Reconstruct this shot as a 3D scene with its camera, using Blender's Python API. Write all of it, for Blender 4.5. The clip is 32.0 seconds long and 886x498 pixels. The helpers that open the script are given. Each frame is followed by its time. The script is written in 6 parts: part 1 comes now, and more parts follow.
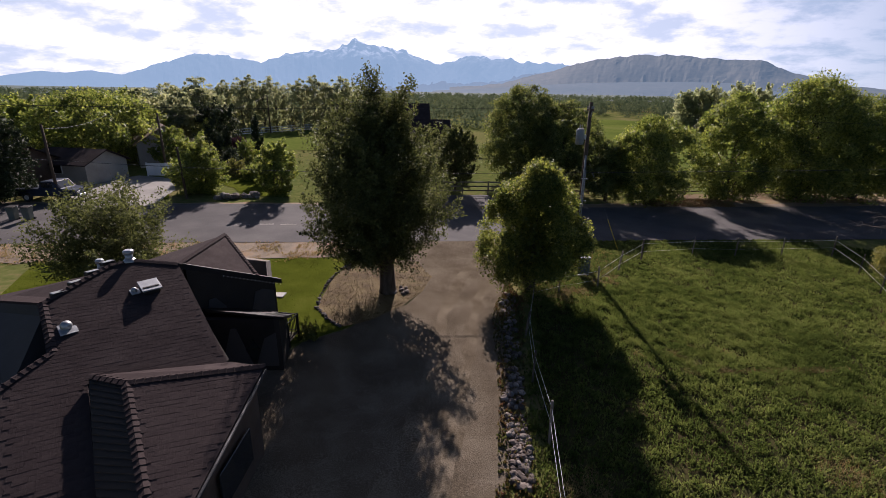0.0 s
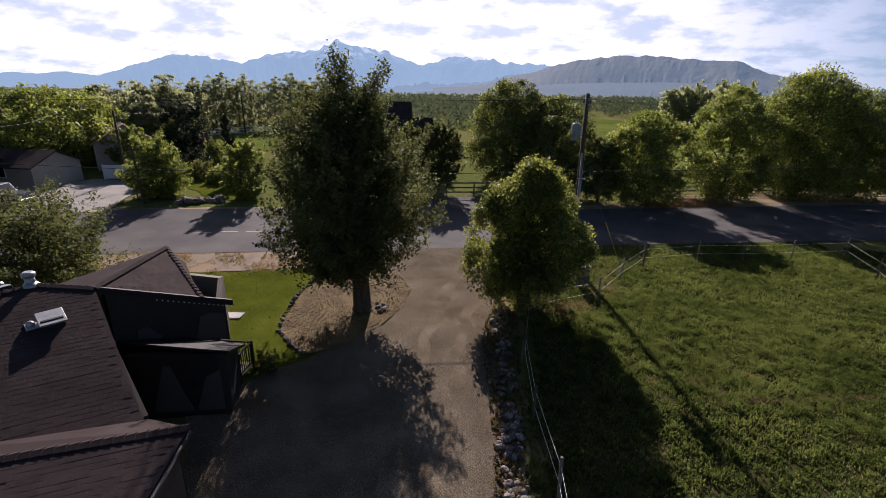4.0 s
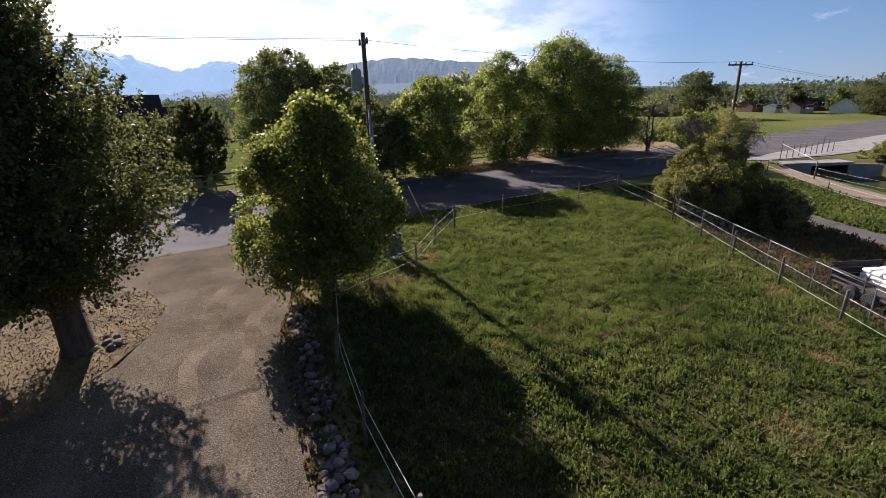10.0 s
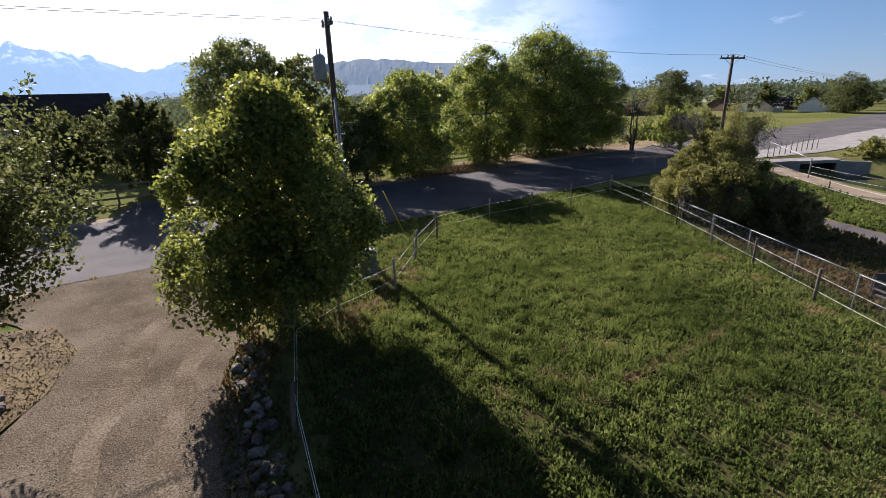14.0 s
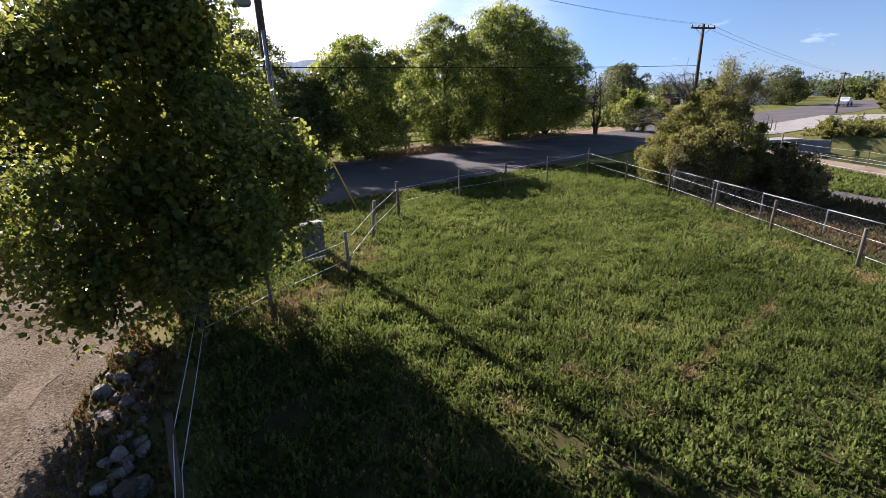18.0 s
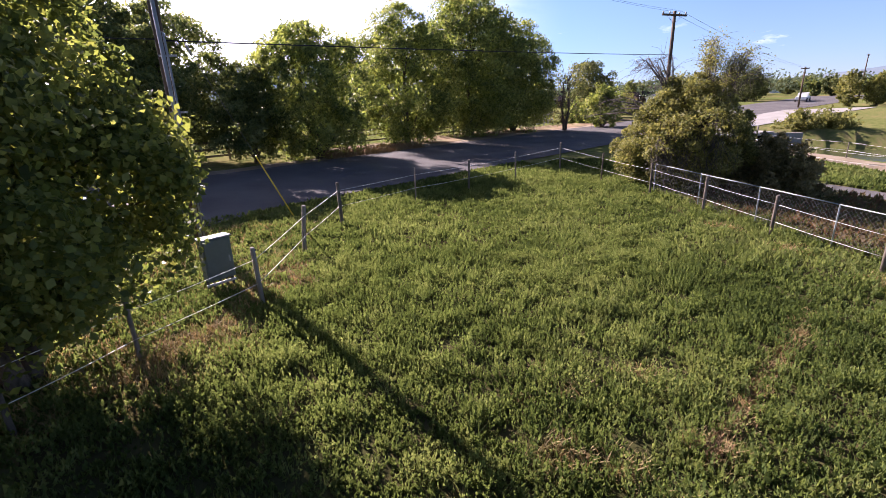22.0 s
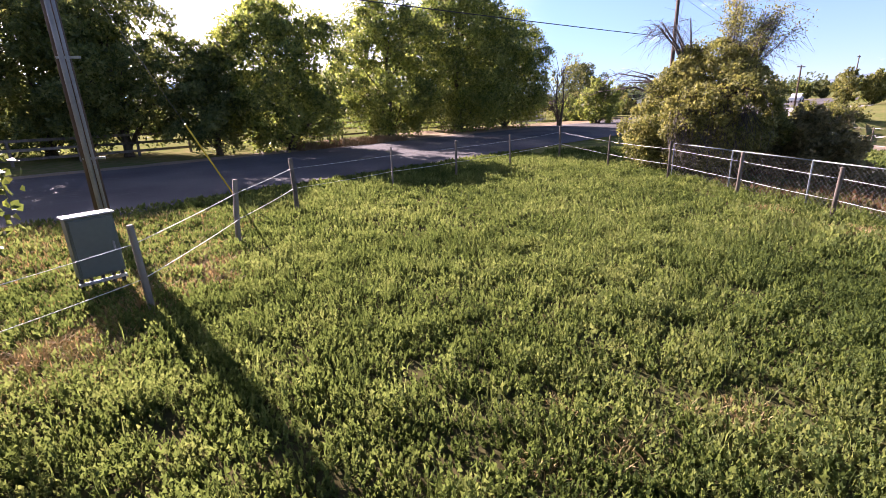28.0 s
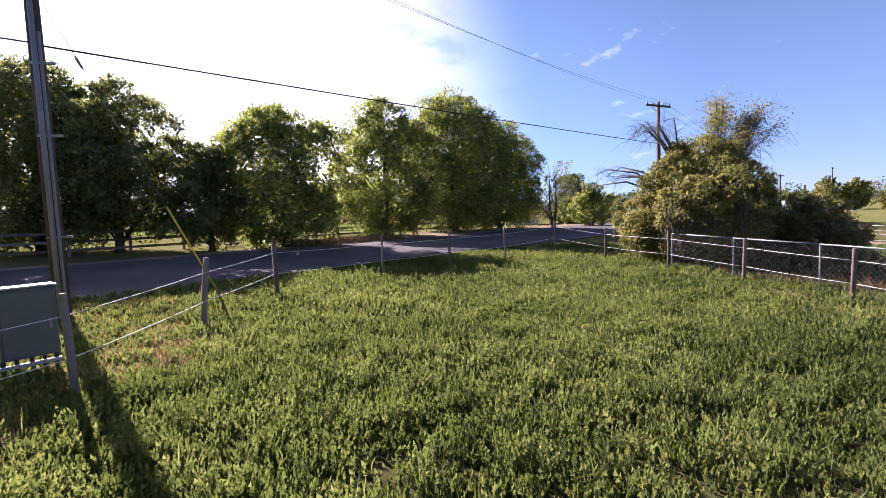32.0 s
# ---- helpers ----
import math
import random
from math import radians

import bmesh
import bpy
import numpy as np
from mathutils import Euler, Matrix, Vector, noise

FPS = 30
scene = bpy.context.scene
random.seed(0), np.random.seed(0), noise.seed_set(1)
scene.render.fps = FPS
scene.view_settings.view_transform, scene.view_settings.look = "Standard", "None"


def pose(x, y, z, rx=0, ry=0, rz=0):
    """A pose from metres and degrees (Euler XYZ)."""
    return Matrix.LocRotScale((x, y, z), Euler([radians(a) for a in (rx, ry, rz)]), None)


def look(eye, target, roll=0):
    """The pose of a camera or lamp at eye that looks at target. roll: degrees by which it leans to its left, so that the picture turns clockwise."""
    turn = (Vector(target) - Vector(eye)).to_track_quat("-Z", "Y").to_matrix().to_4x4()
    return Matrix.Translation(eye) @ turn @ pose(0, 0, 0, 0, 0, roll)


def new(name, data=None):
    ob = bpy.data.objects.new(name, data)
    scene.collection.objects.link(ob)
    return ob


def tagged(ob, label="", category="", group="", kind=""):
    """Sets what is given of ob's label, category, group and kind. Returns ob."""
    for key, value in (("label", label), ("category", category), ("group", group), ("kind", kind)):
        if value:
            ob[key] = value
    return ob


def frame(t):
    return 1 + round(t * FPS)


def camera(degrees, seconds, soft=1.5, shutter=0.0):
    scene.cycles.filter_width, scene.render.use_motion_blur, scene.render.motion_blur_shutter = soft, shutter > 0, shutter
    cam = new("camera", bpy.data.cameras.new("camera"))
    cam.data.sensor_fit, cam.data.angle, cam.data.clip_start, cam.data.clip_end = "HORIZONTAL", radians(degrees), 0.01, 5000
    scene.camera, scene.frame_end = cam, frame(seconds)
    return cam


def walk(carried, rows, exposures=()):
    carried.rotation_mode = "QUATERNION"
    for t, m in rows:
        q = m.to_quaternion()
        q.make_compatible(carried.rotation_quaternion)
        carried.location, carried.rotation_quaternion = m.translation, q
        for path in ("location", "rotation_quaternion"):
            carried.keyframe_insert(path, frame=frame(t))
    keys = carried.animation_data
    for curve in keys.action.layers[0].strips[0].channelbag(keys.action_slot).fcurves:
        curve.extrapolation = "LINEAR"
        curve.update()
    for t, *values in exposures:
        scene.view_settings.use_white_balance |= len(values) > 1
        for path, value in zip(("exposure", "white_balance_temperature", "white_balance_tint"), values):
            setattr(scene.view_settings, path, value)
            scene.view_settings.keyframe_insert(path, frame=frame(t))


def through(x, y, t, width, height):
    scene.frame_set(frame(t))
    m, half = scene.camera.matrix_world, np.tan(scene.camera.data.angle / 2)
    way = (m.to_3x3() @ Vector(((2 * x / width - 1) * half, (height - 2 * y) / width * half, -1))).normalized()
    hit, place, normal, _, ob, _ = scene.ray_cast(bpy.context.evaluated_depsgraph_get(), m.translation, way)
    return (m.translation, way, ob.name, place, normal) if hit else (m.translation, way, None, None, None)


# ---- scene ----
cam = camera(86.9, 32.0, soft=0.5)
PATH = [
    (0, (0.886, -10.169, 10.567), (0.104, -8.446, 9.929), 0.9),
    (0.5, (0.751, -9.742, 10.472), (-0.014, -8.011, 9.835), 0.9),
    (1, (0.656, -9.368, 10.45), (-0.104, -7.634, 9.814), 0.8),
    (1.5, (0.551, -9.02, 10.503), (-0.207, -7.286, 9.867), 0.8),
    (2, (0.42, -8.717, 10.563), (-0.334, -6.982, 9.926), 0.8),
    (2.5, (0.294, -8.331, 10.578), (-0.455, -6.594, 9.941), 0.8),
    (3, (0.151, -8.021, 10.509), (-0.585, -6.277, 9.872), 0.8),
    (3.5, (-0.03, -7.68, 10.291), (-0.758, -5.932, 9.656), 0.8),
    (5.5, (-0.752, -6.318, 9.231), (-1.443, -4.555, 8.596), 0.7),
    (6, (-0.86, -5.937, 8.991), (-1.476, -4.144, 8.362), 0.3),
    (6.5, (-0.922, -5.647, 8.909), (-1.377, -3.805, 8.282), -0.1),
    (7, (-0.969, -5.285, 8.828), (-1.24, -3.407, 8.198), -0.4),
    (7.5, (-0.903, -4.975, 8.678), (-1.078, -3.084, 8.053), -0.9),
    (8, (-0.881, -4.655, 8.482), (-0.992, -2.758, 7.86), -1.2),
    (8.5, (-0.867, -4.345, 8.273), (-0.906, -2.446, 7.649), -1.4),
    (9, (-0.782, -3.945, 7.972), (-0.76, -2.046, 7.345), -1.6),
    (9.5, (-0.725, -3.572, 7.624), (-0.665, -1.673, 6.998), -1.7),
    (10, (-0.762, -3.182, 7.325), (-0.694, -1.284, 6.696), -1.7),
    (10.5, (-0.784, -2.876, 7.151), (-0.716, -0.978, 6.524), -1.6),
    (11, (-0.809, -2.516, 7.101), (-0.722, -0.619, 6.472), -1.7),
    (11.5, (-0.805, -2.196, 7.094), (-0.673, -0.302, 6.465), -1.8),
    (12, (-0.752, -1.835, 7.133), (-0.607, 0.058, 6.502), -1.8),
    (12.5, (-0.826, -1.418, 7.117), (-0.673, 0.475, 6.488), -1.8),
    (13, (-0.887, -0.949, 7.086), (-0.721, 0.943, 6.456), -1.5),
    (13.5, (-0.846, -0.516, 7.047), (-0.677, 1.375, 6.418), -1.7),
    (15.5, (-1.224, 1.299, 6.18), (-1.035, 3.191, 5.557), -2.0),
    (16, (-1.25, 1.706, 5.904), (-1.016, 3.592, 5.28), -2.1),
    (16.5, (-1.26, 2.15, 5.587), (-0.967, 4.028, 4.96), -1.9),
    (17, (-1.234, 2.478, 5.368), (-0.909, 4.352, 4.744), -2.0),
    (17.5, (-1.104, 2.909, 5.116), (-0.759, 4.779, 4.49), -1.9),
    (18, (-0.987, 3.32, 4.854), (-0.624, 5.186, 4.228), -1.7),
    (18.5, (-0.82, 3.615, 4.556), (-0.445, 5.479, 3.932), -2.0),
    (19, (-0.616, 3.932, 4.286), (-0.231, 5.797, 3.667), -2.2),
    (19.5, (-0.589, 4.097, 4.159), (-0.176, 5.956, 3.542), -2.2),
    (20, (-0.454, 4.374, 4.184), (-0.021, 6.229, 3.568), -2.3),
    (20.5, (-0.292, 4.703, 4.297), (0.154, 6.554, 3.678), -2.4),
    (21, (-0.158, 5.028, 4.316), (0.3, 6.875, 3.693), -2.3),
    (21.5, (0.035, 5.462, 4.301), (0.501, 7.306, 3.676), -2.3),
    (22, (0.218, 5.861, 4.253), (0.694, 7.703, 3.63), -2.2),
    (22.5, (0.406, 6.291, 4.249), (0.891, 8.13, 3.624), -2.2),
    (23, (0.552, 6.715, 4.217), (1.042, 8.553, 3.592), -2.2),
    (23.5, (0.666, 7.081, 4.222), (1.162, 8.917, 3.597), -2.2),
    (24, (0.745, 7.333, 4.26), (1.245, 9.169, 3.637), -2.2),
    (24.5, (0.808, 7.548, 4.215), (1.312, 9.384, 3.593), -2.2),
    (25, (0.872, 7.727, 4.056), (1.38, 9.562, 3.435), -2.2),
    (25.5, (0.903, 7.863, 3.823), (1.415, 9.697, 3.203), -2.2),
    (26, (0.986, 7.966, 3.497), (1.493, 9.803, 2.882), -2.4),
    (26.5, (0.974, 8.061, 3.338), (1.487, 9.895, 2.723), -2.4),
    (28.5, (1.24, 8.538, 2.78), (1.757, 10.398, 2.222), -2.4),
    (29, (1.283, 8.655, 2.723), (1.813, 10.534, 2.277), -2.3),
    (29.5, (1.319, 8.787, 2.635), (1.861, 10.681, 2.276), -2.4),
    (30, (1.384, 8.872, 2.538), (1.929, 10.776, 2.242), -2.3),
    (30.5, (1.47, 8.926, 2.415), (2.017, 10.837, 2.173), -2.4),
    (31, (1.542, 8.945, 2.298), (2.09, 10.861, 2.101), -2.5),
    (31.5, (1.567, 8.981, 2.255), (2.118, 10.899, 2.087), -2.5),
    (32, (1.531, 9.05, 2.241), (2.092, 10.967, 2.092), -2.3),
]
walk(cam, [(t, look(eye, target, roll)) for t, eye, target, roll in PATH], exposures=[(0, 0.57, 6300, 27), (6, 0.67, 6250, 27), (9, 0.93, 6150, 25), (13, 1.12, 6050, 23), (17, 1.36, 6050, 25), (19, 1.62, 6050, 30), (23, 1.97, 6300, 38), (26, 2.24, 6350, 40), (30, 2.28, 6250, 41), (32, 1.9, 6100, 41)])

# ---- light ----
SUN_AZ, SUN_EL = radians(26.0), radians(29.0)   # to the left of +y, above the horizon
sun_dir = Vector((-math.sin(SUN_AZ) * math.cos(SUN_EL), math.cos(SUN_AZ) * math.cos(SUN_EL), math.sin(SUN_EL)))
sun = new("sun", bpy.data.lights.new("sun", "SUN"))
sun.data.energy, sun.data.angle, sun.data.color = 5.0, radians(0.6), (1.0, 0.93, 0.82)
sun.matrix_world = look(sun_dir * 60, (0, 0, 0))

world = bpy.data.worlds.new("sky")
scene.world = world
world.use_nodes = True
wn, wl = world.node_tree.nodes, world.node_tree.links
wn.clear()
w_out, w_bg = wn.new("ShaderNodeOutputWorld"), wn.new("ShaderNodeBackground")
w_sky = wn.new("ShaderNodeTexSky")
w_sky.sky_type, w_sky.sun_disc = "NISHITA", False
w_sky.sun_elevation, w_sky.sun_rotation = SUN_EL, 2 * math.pi - SUN_AZ
w_sky.air_density, w_sky.dust_density, w_sky.ozone_density = 1.0, 0.15, 3.0
w_sky.altitude = 1400
# broken cloud: noise on the direction laid onto a flat layer overhead
w_geo, w_sep = wn.new("ShaderNodeTexCoord"), wn.new("ShaderNodeSeparateXYZ")
wl.new(w_geo.outputs["Generated"], w_sep.inputs[0])


def w_math(op, a, b=None, clamp=False):
    n = wn.new("ShaderNodeMath")
    n.operation, n.use_clamp = op, clamp
    for i, v in enumerate((a, b)):
        if v is None:
            continue
        if isinstance(v, (int, float)):
            n.inputs[i].default_value = v
        else:
            wl.new(v, n.inputs[i])
    return n.outputs[0]


w_z = w_math("ADD", w_math("MAXIMUM", w_sep.outputs[2], 0.0), 0.26)
w_comb = wn.new("ShaderNodeCombineXYZ")
wl.new(w_math("DIVIDE", w_sep.outputs[0], w_z), w_comb.inputs[0])
wl.new(w_math("DIVIDE", w_sep.outputs[1], w_z), w_comb.inputs[1])
w_noise = wn.new("ShaderNodeTexNoise")
w_noise.inputs["Scale"].default_value, w_noise.inputs["Detail"].default_value, w_noise.inputs["Roughness"].default_value = 3.2, 9.0, 0.60
wl.new(w_comb.outputs[0], w_noise.inputs["Vector"])
w_ramp = wn.new("ShaderNodeMapRange")
w_ramp.interpolation_type = "SMOOTHSTEP"
w_ramp.inputs["From Min"].default_value, w_ramp.inputs["From Max"].default_value = 0.36, 0.56
wl.new(w_noise.outputs["Fac"], w_ramp.inputs["Value"])
# the bank of cloud lies towards the sun; the sky clears to the other side
w_dot = wn.new("ShaderNodeVectorMath")
w_dot.operation = "DOT_PRODUCT"
w_dot.inputs[1].default_value = (-math.sin(SUN_AZ + 0.12), math.cos(SUN_AZ + 0.12), 0.0)
wl.new(w_geo.outputs["Generated"], w_dot.inputs[0])
w_bank = wn.new("ShaderNodeMapRange")
w_bank.interpolation_type = "SMOOTHSTEP"
w_bank.inputs["From Min"].default_value, w_bank.inputs["From Max"].default_value = 0.46, 0.95
wl.new(w_dot.outputs["Value"], w_bank.inputs["Value"])
w_veil = w_math("ADD", w_math("MULTIPLY", w_ramp.outputs[0], 0.55), 0.45)
w_puff = wn.new("ShaderNodeMapRange")
w_puff.inputs["From Min"].default_value, w_puff.inputs["From Max"].default_value, w_puff.inputs["To Max"].default_value = 0.62, 0.78, 0.30
wl.new(w_noise.outputs["Fac"], w_puff.inputs["Value"])
w_fac = w_math("MAXIMUM", w_math("MULTIPLY", w_veil, w_bank.outputs[0]), w_puff.outputs[0])
w_air = wn.new("ShaderNodeMix")
w_air.data_type = "RGBA"
w_low = w_math("POWER", w_math("SUBTRACT", 1.0, w_math("MAXIMUM", w_sep.outputs[2], 0.0)), 1.6)
w_side = wn.new("ShaderNodeMapRange")
w_side.inputs["From Min"].default_value, w_side.inputs["From Max"].default_value, w_side.inputs["To Min"].default_value = 0.2, 0.95, 0.42
wl.new(w_dot.outputs["Value"], w_side.inputs["Value"])
wl.new(w_math("MULTIPLY", w_low, w_math("MULTIPLY", w_side.outputs[0], 0.8)), w_air.inputs["Factor"])
w_air.inputs["B"].default_value = (5.4, 11.0, 17.8, 1)
wl.new(w_sky.outputs[0], w_air.inputs["A"])
w_mix = wn.new("ShaderNodeMix")
w_mix.data_type = "RGBA"
wl.new(w_fac, w_mix.inputs["Factor"])
wl.new(w_air.outputs["Result"], w_mix.inputs["A"])
w_mix.inputs["B"].default_value = (28.5, 29.2, 30.0, 1)
wl.new(w_mix.outputs["Result"], w_bg.inputs["Color"])
w_bg.inputs["Strength"].default_value = 0.028
wl.new(w_bg.outputs[0], w_out.inputs[0])

# ---- materials ----
MATS = {}


def material(name, colors, scale=4.0, fine=40.0, rough=0.8, bump=0.0, metal=0.0, spread=0.25, stretch=(1, 1, 1), leaf=0.0, island=0.0, spec=0.3, per_object=0.0, bump_scale=None, through=1.7):
    """A procedural surface: a coarse and a fine noise between the given colours, with fine relief."""
    if name in MATS:
        return MATS[name]
    m = bpy.data.materials.new(name)
    m.use_nodes = True
    n, l = m.node_tree.nodes, m.node_tree.links
    b = n["Principled BSDF"]
    tc, mp = n.new("ShaderNodeTexCoord"), n.new("ShaderNodeMapping")
    mp.inputs["Scale"].default_value = stretch
    l.new(tc.outputs["Object"], mp.inputs["Vector"])
    n1, n2 = n.new("ShaderNodeTexNoise"), n.new("ShaderNodeTexNoise")
    for node, s, d in ((n1, scale, 5.0), (n2, fine, 3.0)):
        node.inputs["Scale"].default_value, node.inputs["Detail"].default_value = s, d
        l.new(mp.outputs[0], node.inputs["Vector"])
    add = n.new("ShaderNodeMath")
    add.operation = "MULTIPLY_ADD"
    l.new(n2.outputs["Fac"], add.inputs[0])
    add.inputs[1].default_value = spread * 2
    off = n.new("ShaderNodeMath")
    off.operation = "SUBTRACT"
    l.new(n1.outputs["Fac"], off.inputs[0])
    off.inputs[1].default_value = spread
    l.new(off.outputs[0], add.inputs[2])
    last = add.outputs[0]
    for amount, socket in ((island, "Random Per Island"), (per_object, "Random")):
        if amount:
            g = n.new("ShaderNodeNewGeometry" if socket == "Random Per Island" else "ShaderNodeObjectInfo")
            q = n.new("ShaderNodeMath")
            q.operation = "MULTIPLY_ADD"
            l.new(g.outputs[socket], q.inputs[0])
            q.inputs[1].default_value = amount
            r = n.new("ShaderNodeMath")
            r.operation = "SUBTRACT"
            l.new(last, r.inputs[0])
            r.inputs[1].default_value = amount / 2
            l.new(r.outputs[0], q.inputs[2])
            last = q.outputs[0]
    ramp = n.new("ShaderNodeValToRGB")
    el = ramp.color_ramp.elements
    while len(el) < len(colors):
        el.new(0.5)
    for i, c in enumerate(colors):
        el[i].position = 0.25 + 0.5 * i / max(1, len(colors) - 1)
        el[i].color = (*c, 1)
    l.new(last, ramp.inputs[0])
    l.new(ramp.outputs[0], b.inputs["Base Color"])
    b.inputs["Roughness"].default_value, b.inputs["Metallic"].default_value = rough, metal
    b.inputs["Specular IOR Level"].default_value = spec
    if bump:
        bp = n.new("ShaderNodeBump")
        bp.inputs["Strength"].default_value, bp.inputs["Distance"].default_value = min(1.0, bump), 0.02 if bump_scale is None else bump_scale
        l.new(n2.outputs["Fac"], bp.inputs["Height"])
        l.new(bp.outputs[0], b.inputs["Normal"])
    if leaf:
        tr, mix = n.new("ShaderNodeBsdfTranslucent"), n.new("ShaderNodeMixShader")
        hsv = n.new("ShaderNodeHueSaturation")
        hsv.inputs["Hue"].default_value, hsv.inputs["Saturation"].default_value, hsv.inputs["Value"].default_value = 0.478, 1.1, through
        l.new(ramp.outputs[0], hsv.inputs["Color"])
        l.new(hsv.outputs[0], tr.inputs["Color"])
        mix.inputs[0].default_value = leaf
        l.new(b.outputs[0], mix.inputs[1])
        l.new(tr.outputs[0], mix.inputs[2])
        l.new(mix.outputs[0], n["Material Output"].inputs["Surface"])
    MATS[name] = m
    return m


def glass(name, tint, rough=0.05):
    m = bpy.data.materials.new(name)
    m.use_nodes = True
    b = m.node_tree.nodes["Principled BSDF"]
    b.inputs["Base Color"].default_value = (*tint, 1)
    b.inputs["Roughness"].default_value, b.inputs["Specular IOR Level"].default_value = rough, 0.8
    return m


M_SOIL = material("pasture_soil", [(0.080, 0.064, 0.030), (0.062, 0.058, 0.024), (0.046, 0.052, 0.018)], 0.35, 9.0, 0.95, 0.6, spec=0.0)
M_FIELD = material("field_grass", [(0.19, 0.155, 0.075), (0.125, 0.135, 0.045), (0.080, 0.105, 0.030)], 0.06, 2.2, 0.95, 0.6, spec=0.0, spread=0.45)
M_LAWN = material("lawn_grass", [(0.049, 0.061, 0.009), (0.080, 0.097, 0.013), (0.109, 0.122, 0.022)], 0.6, 45.0, 0.95, 0.8, spec=0.0)
M_ASPHALT = material("worn_asphalt", [(0.068, 0.063, 0.063), (0.098, 0.091, 0.088), (0.134, 0.124, 0.116)], 0.35, 60.0, 0.9, 0.4, spec=0.12)
M_TAR = material("tar_seal", [(0.02, 0.02, 0.022), (0.035, 0.035, 0.036)], 3.0, 30.0, 0.6, 0.2)
M_GRAVEL = material("drive_gravel", [(0.078, 0.062, 0.043), (0.137, 0.111, 0.079), (0.217, 0.181, 0.134)], 0.5, 30.0, 0.95, 1.0, spread=0.8, spec=0.0)
M_TRACK = material("wheel_track_dirt", [(0.082, 0.065, 0.044), (0.145, 0.117, 0.082), (0.228, 0.189, 0.139)], 0.7, 22.0, 0.95, 0.9, spread=0.7, spec=0.0)
M_WEEDY = material("weedy_dirt", [(0.095, 0.066, 0.038), (0.135, 0.100, 0.058), (0.080, 0.080, 0.030)], 0.8, 9.0, 0.95, 0.8, spec=0.0)
M_LITTER = material("dry_leaf_litter", [(0.090, 0.060, 0.021), (0.152, 0.106, 0.037), (0.220, 0.164, 0.064)], 1.5, 20.0, 0.85, island=0.6)
M_PEBBLE = material("loose_pebble", [(0.085, 0.067, 0.046), (0.160, 0.130, 0.092), (0.29, 0.248, 0.19)], 2.0, 20.0, 0.9, island=0.8, spec=0.05)
M_SHOULDER = material("shoulder_gravel", [(0.15, 0.115, 0.078), (0.245, 0.19, 0.132), (0.26, 0.16, 0.075)], 0.8, 28.0, 0.95, 1.0, spread=0.4)
M_MULCH = material("dry_mulch", [(0.071, 0.046, 0.017), (0.139, 0.095, 0.037), (0.201, 0.148, 0.064)], 1.5, 30.0, 0.95, 1.0, spread=0.5)
M_DIRT = material("bare_dirt", [(0.14, 0.10, 0.062), (0.215, 0.168, 0.110), (0.275, 0.225, 0.155)], 0.9, 20.0, 0.95, 0.8)
M_CONCRETE = material("pale_concrete", [(0.30, 0.29, 0.27), (0.40, 0.385, 0.36), (0.46, 0.45, 0.42)], 0.7, 25.0, 0.85, 0.3)
M_BARK = material("tree_bark", [(0.035, 0.026, 0.018), (0.075, 0.058, 0.042), (0.12, 0.095, 0.07)], 6.0, 30.0, 0.95, 1.0, stretch=(1, 1, 0.25))
M_TWIG = material("dead_twig", [(0.07, 0.058, 0.05), (0.13, 0.11, 0.095)], 8.0, 40.0, 0.95, 0.3)
M_LINDEN = material("linden_leaf", [(0.038, 0.048, 0.017), (0.068, 0.083, 0.029), (0.108, 0.124, 0.048)], 1.2, 9.0, 0.6, leaf=0.43, island=0.4, spec=0.12, through=1.9)
M_MAPLE = material("maple_leaf", [(0.052, 0.074, 0.020), (0.106, 0.134, 0.032), (0.190, 0.208, 0.056)], 0.9, 8.0, 0.5, leaf=0.46, island=0.5, spec=0.2, through=2.25)
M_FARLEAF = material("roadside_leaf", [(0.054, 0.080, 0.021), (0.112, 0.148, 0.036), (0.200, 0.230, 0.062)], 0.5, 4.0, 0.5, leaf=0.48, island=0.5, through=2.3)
M_OLIVE = material("olive_leaf", [(0.070, 0.080, 0.024), (0.132, 0.142, 0.040), (0.205, 0.205, 0.064)], 0.9, 6.0, 0.6, leaf=0.46, island=0.5, through=2.0)
# leaf green paled towards blue: the valley's haze is put into the colour
M_DISTLEAF = material("hazed_distant_leaf", [(0.075, 0.105, 0.062), (0.10, 0.13, 0.074), (0.13, 0.155, 0.088)], 0.02, 0.3, 0.9, leaf=0.2, spec=0.0, island=0.5)
M_PLUM = material("plum_leaf", [(0.035, 0.018, 0.022), (0.07, 0.03, 0.038)], 0.8, 5.0, 0.6, leaf=0.25, island=0.5)
M_POPLAR = material("poplar_leaf", [(0.125, 0.145, 0.078), (0.190, 0.210, 0.110), (0.270, 0.280, 0.155)], 0.5, 4.0, 0.6, leaf=0.5, island=0.3, through=2.3)
# pale green with distance haze painted in, for the row beyond the field
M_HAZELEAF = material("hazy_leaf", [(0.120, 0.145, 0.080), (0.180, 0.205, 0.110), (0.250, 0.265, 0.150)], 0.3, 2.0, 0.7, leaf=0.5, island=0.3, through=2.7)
# darker copy of roadside_leaf, with the trees' shade side put into the colour
M_SHADELEAF = material("shaded_leaf", [(0.048, 0.070, 0.021), (0.096, 0.122, 0.036), (0.166, 0.188, 0.062)], 0.5, 4.0, 0.6, leaf=0.44, island=0.5, through=2.1)
